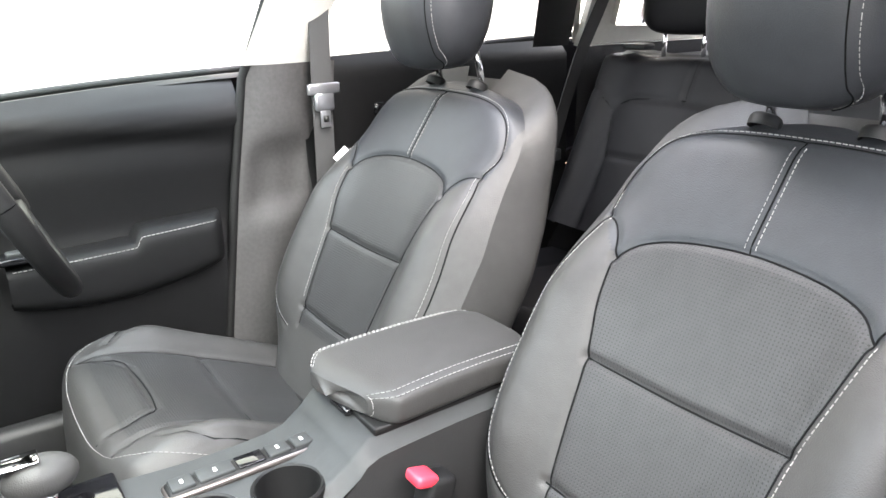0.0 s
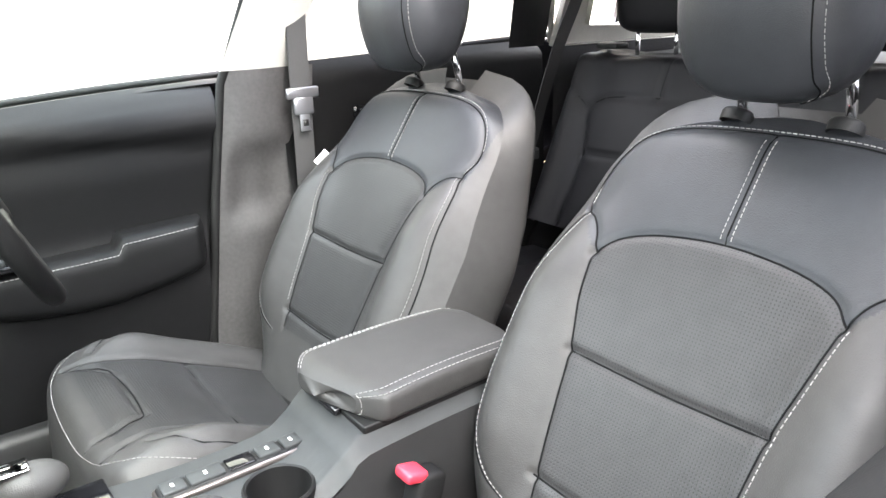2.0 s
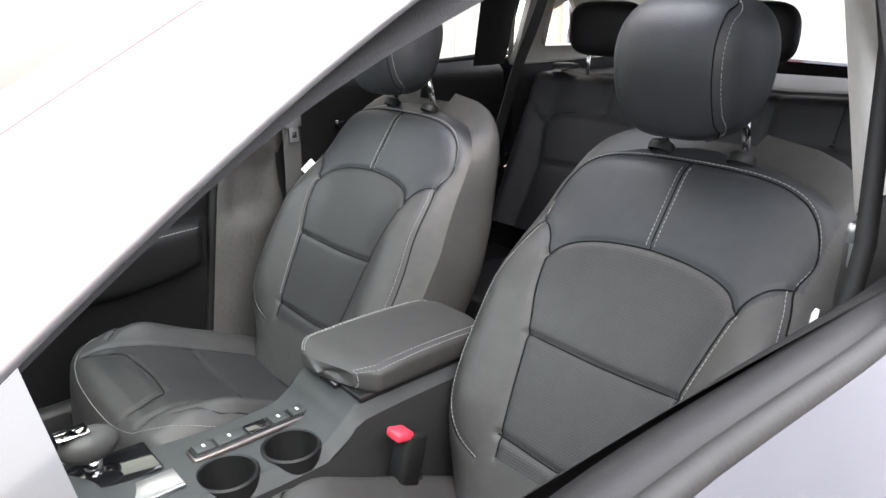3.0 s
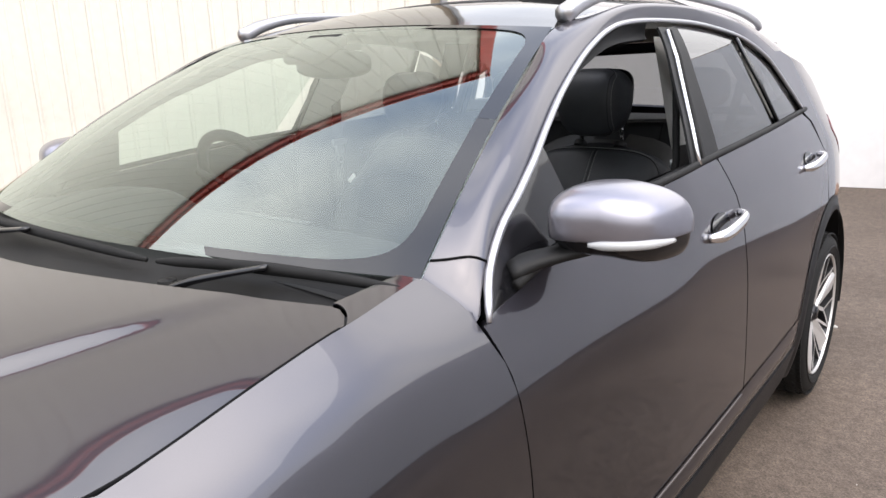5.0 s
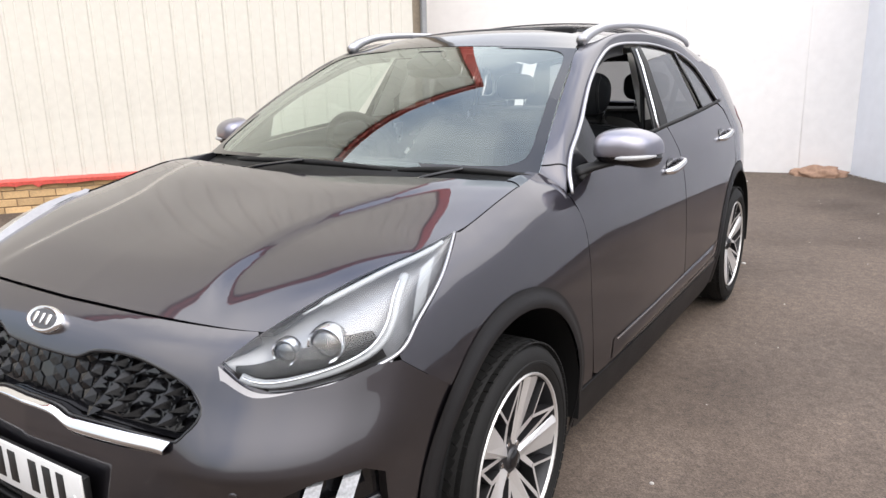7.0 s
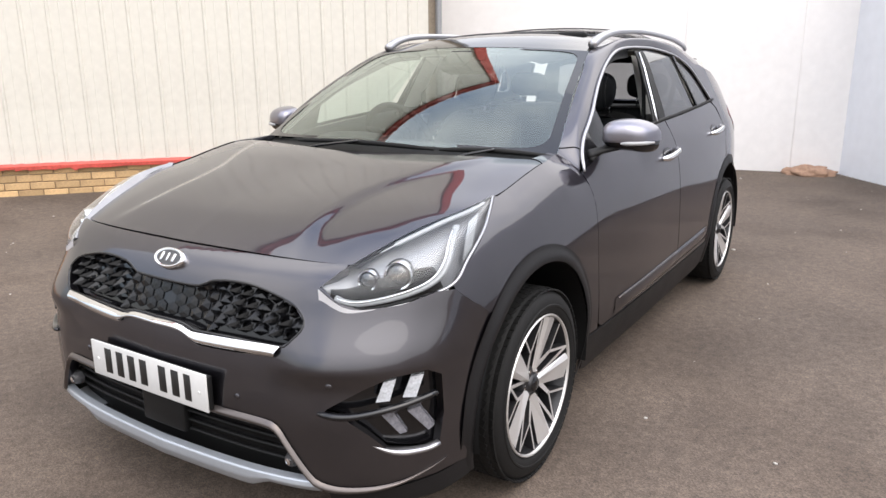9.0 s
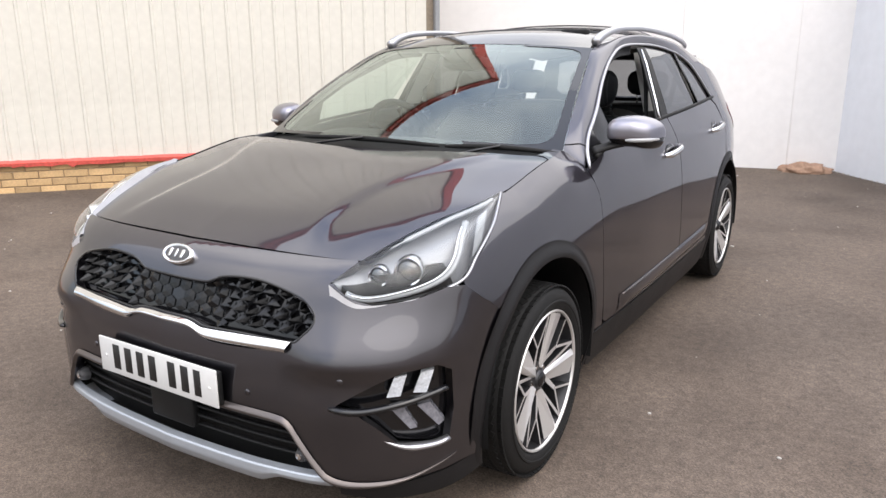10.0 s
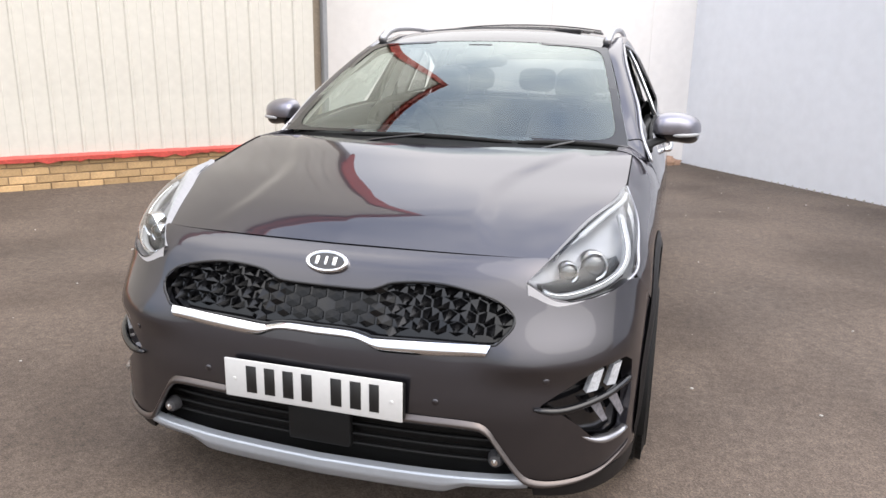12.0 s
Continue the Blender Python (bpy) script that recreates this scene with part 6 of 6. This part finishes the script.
# -- centre console --
def build_console():
    prof = curve(.60, .685, .80, .67, .95, .652, 1.15, .637, 1.235, .640, 1.27, .658, 1.30, .685, 1.56, .695)

    def deck(u, v):
        x = -.100 + .20 * u
        y = .72 + .86 * v
        z = prof(y) + .006 * math.cos(math.pi * (u - .5)) - .020 * max(0, abs(2 * u - 1) - .8) / .2
        return (x, y, z)
    con = thing("centre_console", (0, 0, 0), "dark grey centre console with padded armrest and cup holders", "console")
    ring = lambda y: np.array([((.053 + .043 * math.cos(2 * math.pi * i / 32) + .100) / .20, (y + .043 * math.sin(2 * math.pi * i / 32) - .72) / .86) for i in range(32)])
    panel("console_deck", poly([(0, 0), (1, 0), (1, 1), (0, 1)], .05), deck, TRIMGREY, con, holes=[ring(1.200), ring(1.095)], h=.03, depth=0)
    for g in (-1, 1):
        def wall(u, v, g=g):
            y = .72 + .90 * u
            z = prof(y) - .020
            return (g * (.100 + .012 * math.sin(math.pi * v) - .004 * v), y, z + (.30 - z) * v)
        grid("console_side", wall, 50, 12, TRIM, con, flip=g < 0)
    grid("console_rear", lambda u, v: (-.10 + .2 * u, 1.60, .30 + .41 * v), 6, 6, TRIM, con, flip=True)
    # padded armrest lid
    def lid(u, v):
        a = 2 * math.pi * u
        k = lambda q, e: math.copysign(abs(q) ** e, q)
        y = 1.290 + .290 * v
        w = .100 - .006 * v - .040 * (max(0, .13 - v) / .13) ** 2.2 - .03 * (max(0, v - .90) / .10) ** 2
        ca, sa = k(math.cos(a), .35), k(math.sin(a), .5)
        z0 = .717 + .003 * v
        h = .025 * (1 - .45 * (max(0, .10 - v) / .10) ** 2)
        return (w * ca, y + .030 * step(-.05, .10, w * ca) * (1 - v) ** 3, z0 + h * sa + .005 * math.sin(math.pi * v) * (sa > 0))
    arm = grid("armrest_lid", lid, 80, 60, LEATHER, con, "padded black leather armrest lid with light stitching")

    def capf(v):
        def f(u, q):
            p = np.array(lid(u, v))
            c = np.array([0, p[1] - (.006 if v < .5 else -.006), .717 + .003 * v])
            return c + (p - c) * q
        return f
    grid("armrest_front", capf(0), 80, 5, LEATHER, arm)
    grid("armrest_back", capf(1), 80, 5, LEATHER, arm, flip=True)

    def ls(u, v):
        p = np.array(lid(u, v))
        e = 1e-3
        n = np.cross(np.array(lid(u + e, v)) - np.array(lid(u - e, v)), np.array(lid(u, v + e)) - np.array(lid(u, v - e)))
        n /= np.linalg.norm(n) + 1e-9
        return p, (n if n @ (p - np.array([0, p[1], .725])) > 0 else -n)
    rows = []
    for tgt in (.082, .093, -.082, -.093):
        ln = []
        for v in np.linspace(.012, .97, 40):
            uu = min(np.linspace(.02, .48, 160), key=lambda u: abs(lid(u, v)[0] - tgt * lid(0, v)[0] / .1))
            ln.append((uu, v))
        rows.append(ln)
    for r in (rows[0], rows[1]):
        u0 = r[0][0]
        r[:0] = [(q, .012) for q in np.linspace(-.13, u0, 10)][:-1]
    stitches("armrest_stitching", rows, ls, arm)
    new_box("lid_latch", (.005, 1.303, .698), (.050, .012, .012), BLACKGLOSS, con, bevel=.004)
    new_box("lid_gap", (0, 1.44, .692), (.17, .26, .012), BLACKPL, con, bevel=.003)
    # switch strip
    st = new_box("switch_strip", (-.012, 1.165, .646), (.038, .200, .012), BRONZE, con, "satin-edged switch strip", bevel=.0055, seg=3)
    new_box("switch_bed", (-.012, 1.165, .649), (.032, .194, .012), BLACKPL, st, bevel=.005)
    for y, w in ((1.088, .030), (1.130, .046), (1.214, .030), (1.248, .026)):
        new_box("switch", (-.012, y, .6555), (.027, w, .007), TRIMGREY, st, "grey push switch", bevel=.002)
        for k in ((0,) if w < .05 else (-.012, .012)):
            new_box("switch_mark", (-.012, y + k, .6594), (.008, .004, .0006), LABEL, st, bevel=0)
    new_box("switch_recess", (-.012, 1.176, .6555), (.027, .036, .003), BLACKGLOSS, st, bevel=.001)
    # cup holders
    for y in (1.200, 1.095):
        cup = lathe("cup_holder", [(.036, -.055), (.040, -.01), (.041, .004), (.044, .006), (.047, .003), (.047, -.02)], 36, BLACKPL, con, "black cup holder", axis="z")
        cup.location = (.053, y, .6395)
        lathe("cup_floor", [(0, -.0), (.041, .0)], 30, INK, cup, axis="z").location = (0, 0, -.054)
    # selector
    kn = new_tube("gear_selector", [(-.060, .945, .64), (-.060, .945, .68)], .014, CHROME, con, n=12)
    def knob(u, v):
        a, b = 2 * math.pi * u, -math.pi / 2 + math.pi * v
        return (-.060 + .028 * math.cos(b) * math.cos(a), .945 + .042 * math.cos(b) * math.sin(a), .700 + .026 * math.sin(b))
    grid("selector_knob", knob, 24, 16, LEATHER, kn)
    new_box("selector_cap", (-.060, .925, .727), (.030, .045, .004), CHROME, kn, bevel=.002)
    new_box("selector_plate", (-.045, .96, .655), (.085, .13, .008), BLACKGLOSS, con, bevel=.004)
    new_box("tray_trim", (.03, .985, .652), (.05, .10, .006), SATIN, con, bevel=.002)


build_console()


def build_buckle(x, y, z):
    b = new_box("belt_buckle", (x, y + .012, z - .050), (.038, .042, .105), BLACKPL, car, "black belt buckle with red release button", rot=Matrix.Rotation(-.25, 3, "X"), bevel=.008)
    new_box("release_button", (x, y, z + .004), (.034, .032, .016), RED, b, "red release button", rot=Matrix.Rotation(-.25, 3, "X"), bevel=.005)
    new_tube("buckle_stalk", [(x, y + .03, z - .09), (x, y + .05, z - .25)], .010, BLACKPL, b)


build_buckle(.150, 1.338, .648)
build_buckle(-.128, 1.36, .62)


# -- belts --
def ribbon(name, path, w, material, parent, label="", side_dir=(0, 1, 0), th=.0015):
    P = spline(path, 40)
    s = np.array(side_dir, float)

    def f(u, v):
        i = v * 39
        k = min(38, int(i))
        p = P[k] + (P[k + 1] - P[k]) * (i - k)
        return p + s * (u - .5) * w
    return grid(name, f, 4, 40, material, parent, label, thick=th)


def build_belt(g):
    b = ribbon("front_belt", [(g * .632, 1.634, 1.360), (g * .648, 1.632, 1.29), (g * .662, 1.632, 1.20), (g * .662, 1.628, 1.05), (g * .668, 1.625, .80), (g * .69, 1.61, .42)], .047, WEBBING, car, "dark grey seat belt webbing")
    new_box("belt_anchor", (g * .632, 1.634, 1.350), (.022, .054, .030), TRIMGREY, b, bevel=.006)
    new_box("tongue_plate", (g * .655, 1.629, 1.045), (.012, .076, .024), SATIN, b, "satin grey belt tongue", bevel=.004)
    new_box("tongue_body", (g * .654, 1.629, 1.018), (.011, .046, .040), SATIN, b, bevel=.005)
    new_box("tongue_blade", (g * .652, 1.629, .985), (.004, .024, .044), SATIN, b, bevel=.001)
    new_box("tongue_slot", (g * .6495, 1.629, .981), (.002, .012, .014), INK, b, bevel=0)


for g in (-1, 1):
    build_belt(g)
    rb = ribbon("rear_belt", [(g * .588, 2.45, 1.31), (g * .588, 2.40, 1.21), (g * .584, 2.32, 1.07), (g * .58, 2.225, .835)], .056, WEBBING_REAR, car, "dark rear seat belt webbing", side_dir=(.25 * g, .8, -.5))
    ribbon("rear_belt_low", [(g * .58, 2.225, .835), (g * .60, 2.22, .72), (g * .64, 2.23, .58)], .056, WEBBING_REAR, rb, side_dir=(.25 * g, .8, -.5))
    new_box("rear_tongue", (g * .575, 2.222, .835), (.012, .07, .03), TRIMGREY, rb, bevel=.004)
    new_box("rear_tongue_blade", (g * .572, 2.212, .808), (.005, .026, .042), SATIN, rb, bevel=.001)


# -- door cards, pillars, sides --
def build_sides(g):
    X = lambda u: g * u
    # front door card, sculpted
    tall = curve(.30, -.02, .45, 0, .60, .008, .70, .0, .76, -.012, .80, -.022, .90, -.014, .965, -.006, .990, .016, 1.06, .020, 1.09, -.006)

    def card(u, v):
        y = .50 + .965 * u - .075 * (1 - v) * u
        z = .30 + (belt(y) - .002 - .30) * v
        x = .708 + (-tall(z)) * .9
        crease = 1.012 - .14 * (y - 1.02)
        x += .030 * step(.90, 1.06, z) + .050 * max(0, z - 1.02) / .06 - .008 * step(crease - .010, crease + .004, z)
        return (X(x), y, z)
    dc = grid("door_card", card, 50, 60, TRIMSOFT, car, "black front door card with padded armrest", flip=g > 0)
    # armrest with pocket edge
    def rest(u, v):
        y = .98 + .405 * u
        a = math.pi * v
        zt = .776 + .012 * u + .022 * step(.555, .59, u)
        zb = .690 - .030 * math.sin(math.pi * min(1, u * 1.05)) ** .8 + .012 * u
        zc, hz = (zt + zb) / 2, (zt - zb) / 2
        r = .066 * min(1, (1 - u) * 14 + .25) ** .5
        return (X(.715 - r * math.sin(a) ** .5), y, zc + hz * math.copysign(abs(math.cos(a)) ** .45, math.cos(a)))
    ar = grid("door_armrest", rest, 44, 24, TRIMSOFT, dc, "padded leather armrest", flip=g < 0)
    stitches("armrest_thread", [[(q, .30) for q in np.linspace(.02, .96, 40)]], lambda u, v: (np.array(rest(u, v)), np.array([-g * .8, 0, .6])), ar, step_=.0085, length=.0062, width=.0017)
    new_box("switch_panel", (X(.672), .985, .788), (.05, .14, .012), BLACKGLOSS, dc, "window switch panel", bevel=.003)
    for k in (.95, 1.0):
        new_box("window_switch", (X(.668), k, .797), (.022, .030, .012), TRIMGREY, dc, bevel=.003)
    new_box("pull_handle", (X(.695), .90, .87), (.016, .11, .03), SATIN, dc, bevel=.006)
    new_box("pocket_bin", (X(.672), 1.0, .40), (.05, .50, .12), TRIM, dc, bevel=.015)
    # seal along the opening
    new_tube("door_seal", [(X(.700), 1.355, .33), (X(.704), 1.385, .55), (X(.708), 1.43, .85), (X(.712), 1.472, 1.075), (X(.68), 1.535, 1.25), (X(.635), 1.585, 1.36)], .010, RUBBER, car, "rubber door seal")
    # centre pillar: dark lower trim with a scooped recess, pale above
    def lowp(u, v):
        z = .30 + .80 * v
        y0 = 1.345 + .135 * v ** 1.1
        y = y0 + (.205 + .06 * (1 - v)) * u
        x = .700 + .006 * v
        x -= .020 * math.sin(math.pi * min(1, u * 1.3)) ** .8
        x += .026 * math.exp(-((z - .86) / .078) ** 4) * math.exp(-((u - .42) / .30) ** 4)
        return (X(x), y, z)
    grid("pillar_lower_trim", lowp, 26, 60, PILLARTRIM, car, "grained dark centre pillar trim", flip=g > 0)

    def upp(u, v):
        z = 1.10 + .28 * v
        y0 = 1.468 + .10 * v
        y = y0 + .16 * u - .01 * u * v
        x = .700 - .10 * v - .012 * math.sin(math.pi * u)
        return (X(x), y, z)
    grid("pillar_upper_trim", upp, 14, 16, PALE, car, "pale upper centre pillar trim", flip=g > 0)
    # rear door card
    def rcard(u, v):
        y = 1.60 + .80 * u
        z = .40 + (1.105 + .01 * u - .40) * v
        x = .712 - .012 * math.sin(math.pi * v) - .02 * math.exp(-((z - .80) / .05) ** 2) * (u < .85) + (.03 * (z - 1.08) / .03 if z > 1.08 else 0)
        return (X(x), y, z)
    rc = grid("rear_door_card", rcard, 24, 40, TRIMSOFT, car, "black rear door card", flip=g > 0)
    new_box("rear_pull", (X(.690), 1.86, .93), (.012, .10, .022), SATIN, rc, bevel=.005)
    new_box("rear_handle", (X(.688), 1.82, .985), (.014, .10, .03), BLACKGLOSS, rc, bevel=.008)
    # rear pillar and quarter trim
    def cpl(u, v):
        z = 1.10 + .30 * v
        y = 2.27 - .10 * v + .13 * u + .04 * v * u
        return (X(.705 - .16 * v - .012 * math.sin(math.pi * u)), y, z)
    grid("rear_pillar_trim", cpl, 10, 14, TRIM, car, flip=g > 0)
    new_tube("pillar_edge", [(X(.690), 2.41, 1.11), (X(.63), 2.36, 1.25), (X(.56), 2.30, 1.39)], .008, PALE, car)

    grid("boot_side_trim", lambda u, v: (X(.70 - .02 * v), 2.42 + .58 * u, .50 + .60 * v), 12, 12, TRIM, car, flip=g > 0)
    # frame with a small rear quarter window
    out = [(2.40, 1.10), (3.02, 1.10), (2.98, 1.34), (2.40, 1.40)]
    win = [(2.52, 1.155), (2.66, 1.15), (2.69, 1.165), (2.66, 1.22), (2.56, 1.31), (2.50, 1.325)]
    panel("quarter_lining", poly(out, .06), lambda y, z: (.685 - .35 * max(0, z - 1.10), y, z), PALE, car, "pale quarter lining with a small window", holes=[np.array(poly(win, .03))], h=.06, depth=.02, mirror=g < 0)
    # sill and floor
    new_box("sill_cover", (X(.68), 1.4, .325), (.12, 1.9, .05), TRIM, car, bevel=.012)
    new_tube("seat_rail", [(X(.55), 1.10, .31), (X(.55), 1.56, .33)], .016, SATIN, car)


for g in (-1, 1):
    build_sides(g)

# door window frame of the lowered near-side window and the far one: dark band inside the bright trim
def build_frames(g):
    P = spline([(y, z) for y, z in DLO_TOP[2:13]], 60)
    T = np.gradient(P, axis=0)
    T /= np.linalg.norm(T, axis=1)[:, None]

    def f(u, v):
        i = int(round(u * 59))
        y, z = P[i] + np.array([T[i][1], -T[i][0]]) * (.003 + (.022 + .020 * step(.85, 1.15, P[i][0])) * v)
        x = side(y, z) - .006 - .034 * math.sin(math.pi / 2 * v)
        return (g * x, y, z)
    grid("window_frame", f, 60, 7, TRIMSOFT, car, "dark door window frame", thick=.012, flip=g > 0)

    def lin(u, v):
        i = int(round(u * 59))
        y, z = P[i] + np.array([T[i][1], -T[i][0]]) * (.012 + .010 * step(.85, 1.15, P[i][0]) - .035 * v)
        x = side(y, z) - .040 - .02 * v
        return (g * x, y, z + .01 * v)
    grid("pillar_inner_trim", lin, 60, 6, TRIMGREY, car, "grey inner pillar trim", flip=g > 0)
    def sill(u, v):
        y = .56 + .93 * u
        return (g * (side(y, belt(y)) - .006 - .040 * v), y, belt(y) - .010 + .008 * math.sin(math.pi * v))
    grid("window_sill", sill, 40, 7, TRIMSOFT, car, "dark window sill of the door", flip=g > 0)


for g in (-1, 1):
    build_frames(g)


# -- rear bench --
def build_rear():
    O = np.array([0, 2.25, .65])
    U, N = np.array([0, .42, .907]), np.array([0, -.907, .42])
    seams = [np.array(k) for k in ([(-.50, 0), (-.49, .10), (-.485, .20), (-.514, .315), (-.545, .345), (-.59, .375)], [(-.514, .315), (-.495, .342), (-.447, .357), (-.33, .362), (-.218, .361), (-.17, .345), (-.155, .28), (-.15, 0)], [(-.482, .202), (-.15, .202)], [(-.30, .362), (-.30, .47)], [(-.15, .20), (-.14, .47)])]
    seams += [k * np.array([-1, 1]) for k in seams]

    def f(u, v):
        x, w = -.66 + 1.32 * u, .50 * v
        d = .03 * math.exp(-((abs(x) - .57) / .05) ** 2) + .02 * math.cos(min(1, abs(abs(x) - .34) / .2) * math.pi / 2) - .07 * step(.44, .50, w) ** 2 - .07 * step(.58, .65, abs(x))
        p = np.array([x, w])
        for G in seams:
            q = dist_poly(p, G)
            if q < .03:
                d -= .007 * math.exp(-(q / .006) ** 2)
        return O + np.array([x, 0, 0]) + U * w + N * d
    rs = thing("rear_bench", (0, 0, 0), "black leather rear bench seat with head restraints", "car seat")
    # shade at the back of the cabin is put into the bench's colour
    grid("bench_back", f, 130, 50, LEATHER_REAR_SHADE, rs)
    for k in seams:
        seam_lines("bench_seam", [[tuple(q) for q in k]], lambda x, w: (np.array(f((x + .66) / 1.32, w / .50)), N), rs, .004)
    grid("bench_top", lambda u, v: np.array(f(u, 1)) + np.array([0, .10 * v, -.005 * v]), 60, 4, LEATHER_REAR_SHADE, rs)

    def cu(u, v):
        x, y = -.66 + 1.32 * u, 1.84 + .48 * v
        z = .585 - .04 * v + .018 * math.cos(min(1, abs(abs(x) - .34) / .2) * math.pi / 2) - .10 * step(.10, 0, v) ** 2
        z -= .006 * math.exp(-((abs(x) - .15) / .006) ** 2) + .006 * math.exp(-((abs(x) - .53) / .006) ** 2)
        return (x, y, z)
    grid("bench_cushion", cu, 90, 30, LEATHER_REAR_SHADE, rs)
    grid("bench_front", lambda u, v: (-.66 + 1.32 * u, 1.845 + .02 * v, .49 - .2 * v), 10, 4, LEATHER_REAR_SHADE, rs, flip=True)
    for cx in (-.40, 0.02, .40):
        c = np.array([cx, 2.50, 1.205 if cx else 1.18])

        def hr(u, v, c=c):
            a, b = 2 * math.pi * u, -math.pi / 2 + math.pi * v
            k = lambda q, e: math.copysign(abs(q) ** e, q)
            return c + np.array([.125 * k(math.cos(b), .5) * k(math.cos(a), .6), .045 * k(math.cos(b), .5) * k(math.sin(a), .8), .075 * k(math.sin(b), .7)])
        h_ = grid("rear_headrest", hr, 40, 24, LEATHER_REAR_SHADE, rs, "black rear head restraint with shade in its colour")
        for dx in (-.06, .06):
            new_tube("rear_post", [(cx + dx, 2.50, 1.05), (cx + dx, 2.50, 1.17)], .006, CHROME, h_)
    new_box("release_catch", (-.53, 2.485, 1.098), (.07, .05, .015), TRIMGREY, rs, bevel=.005)
    # parcel cover
    grid("parcel_cover", lambda u, v: (-.66 + 1.32 * u, 2.56 + .48 * v, 1.06), 8, 8, TRIM, car, "dark parcel cover")


build_rear()

# -- floor --
grid("cabin_floor", lambda u, v: (-.72 + 1.44 * u, .30 + 2.1 * v, .30 + .03 * math.exp(-((u - .5) / .1) ** 2)), 20, 20, CARPET, car, "dark carpeted cabin floor")
new_box("floor_mat", (-.40, .72, .318), (.44, .55, .012), CARPET, car, "black floor mat", bevel=.004)


# -- dashboard, wheel, inner mirror --
def build_dash():
    prof = [(.30, 1.030), (.42, 1.040), (.55, 1.035), (.66, 1.010), (.71, .975), (.73, .92), (.72, .84), (.69, .76), (.66, .66), (.60, .55), (.50, .45)]

    def f(u, v):
        a = -1 + 2 * u
        k = v * (len(prof) - 1)
        i = min(len(prof) - 2, int(k))
        y = prof[i][0] + (prof[i + 1][0] - prof[i][0]) * (k - i)
        z = prof[i][1] + (prof[i + 1][1] - prof[i][1]) * (k - i)
        z -= .03 * a ** 4
        z += .035 * math.exp(-((a * .74 + .37) / .17) ** 4) * math.exp(-((v - .30) / .16) ** 2)
        return (.69 * a, y + .05 * a * a * (y < .5), z)
    da = grid("dashboard", f, 60, 44, DASH, car, "dark dashboard with instrument hood")
    new_box("infotainment_screen", (0.02, .735, .93), (.26, .018, .13), BLACKGLOSS, da, bevel=.006)
    for x in (-.60, -.10, .14, .62):
        new_box("air_vent", (x, .735, .93 if abs(x) > .3 else .82), (.10, .02, .06), BLACKPL, da, bevel=.008)
    # steering wheel
    c, R = Vector((-.37, .972, .990)), .183
    tilt = Matrix.Rotation(radians(24), 3, "X")
    sw = None
    ring = []
    for i in range(65):
        a = 2 * math.pi * i / 64
        ring.append(c + tilt @ Vector((R * math.cos(a), 0, R * math.sin(a) * .97)))
    V, Fs = tube(ring, .0165, 12, False)
    sw = thing("steering_wheel", (0, 0, 0), "black leather steering wheel in front of the driver seat", "steering wheel")
    mesh("wheel_rim", V, Fs, TRIMSOFT, sw)
    for a in (200, 340, 270):
        t = radians(a)
        p0 = c + tilt @ Vector((.06 * math.cos(t), -.005, .06 * math.sin(t)))
        p1 = c + tilt @ Vector((R * math.cos(t), 0, R * .97 * math.sin(t)))
        new_tube("wheel_spoke", [p0, (p0 + p1) / 2, p1], [.030, .022, .018], BLACKGLOSS if a == 270 else TRIMSOFT, sw, n=10, flat=.5)
    bm = bmesh.new()
    box(bm, c + tilt @ Vector((0, -.0, 0)), (.15, .05, .12), tilt, .025, 4)
    part("airbag_pad", bm, TRIMSOFT, sw)
    new_tube("column", [c, c + tilt @ Vector((0, -.16, 0))], [.045, .06], TRIM, sw, n=14)
    new_tube("stalk", [c + Vector((-.05, -.05, .02)), c + Vector((-.17, -.045, .045))], [.008, .011], BLACKPL, sw)
    # inner mirror and sensor pod
    im = grid("inner_mirror", lambda u, v: (.125 * math.cos(2 * math.pi * u) * math.sin(math.pi * v) ** .3, .985 - .03 * math.cos(math.pi * v), 1.335 + .036 * math.copysign(abs(math.sin(2 * math.pi * u)) ** .6, math.sin(2 * math.pi * u)) * math.sin(math.pi * v) ** .3), 40, 12, BLACKPL, car, "black interior mirror")
    new_tube("mirror_stem", [(0, .97, 1.34), (0, .96, 1.40)], .014, BLACKPL, im)
    new_box("sensor_pod", (0, .93, 1.372), (.13, .12, .03), BLACKPL, im, bevel=.012, rot=Matrix.Rotation(.45, 3, "X"))
    for g in (-1, 1):
        new_box("sun_visor", (g * .30, 1.17, 1.400), (.36, .15, .012), PALE, car, "pale sun visor folded up", rot=Matrix.Rotation(.16, 3, "X"), bevel=.005)


build_dash()
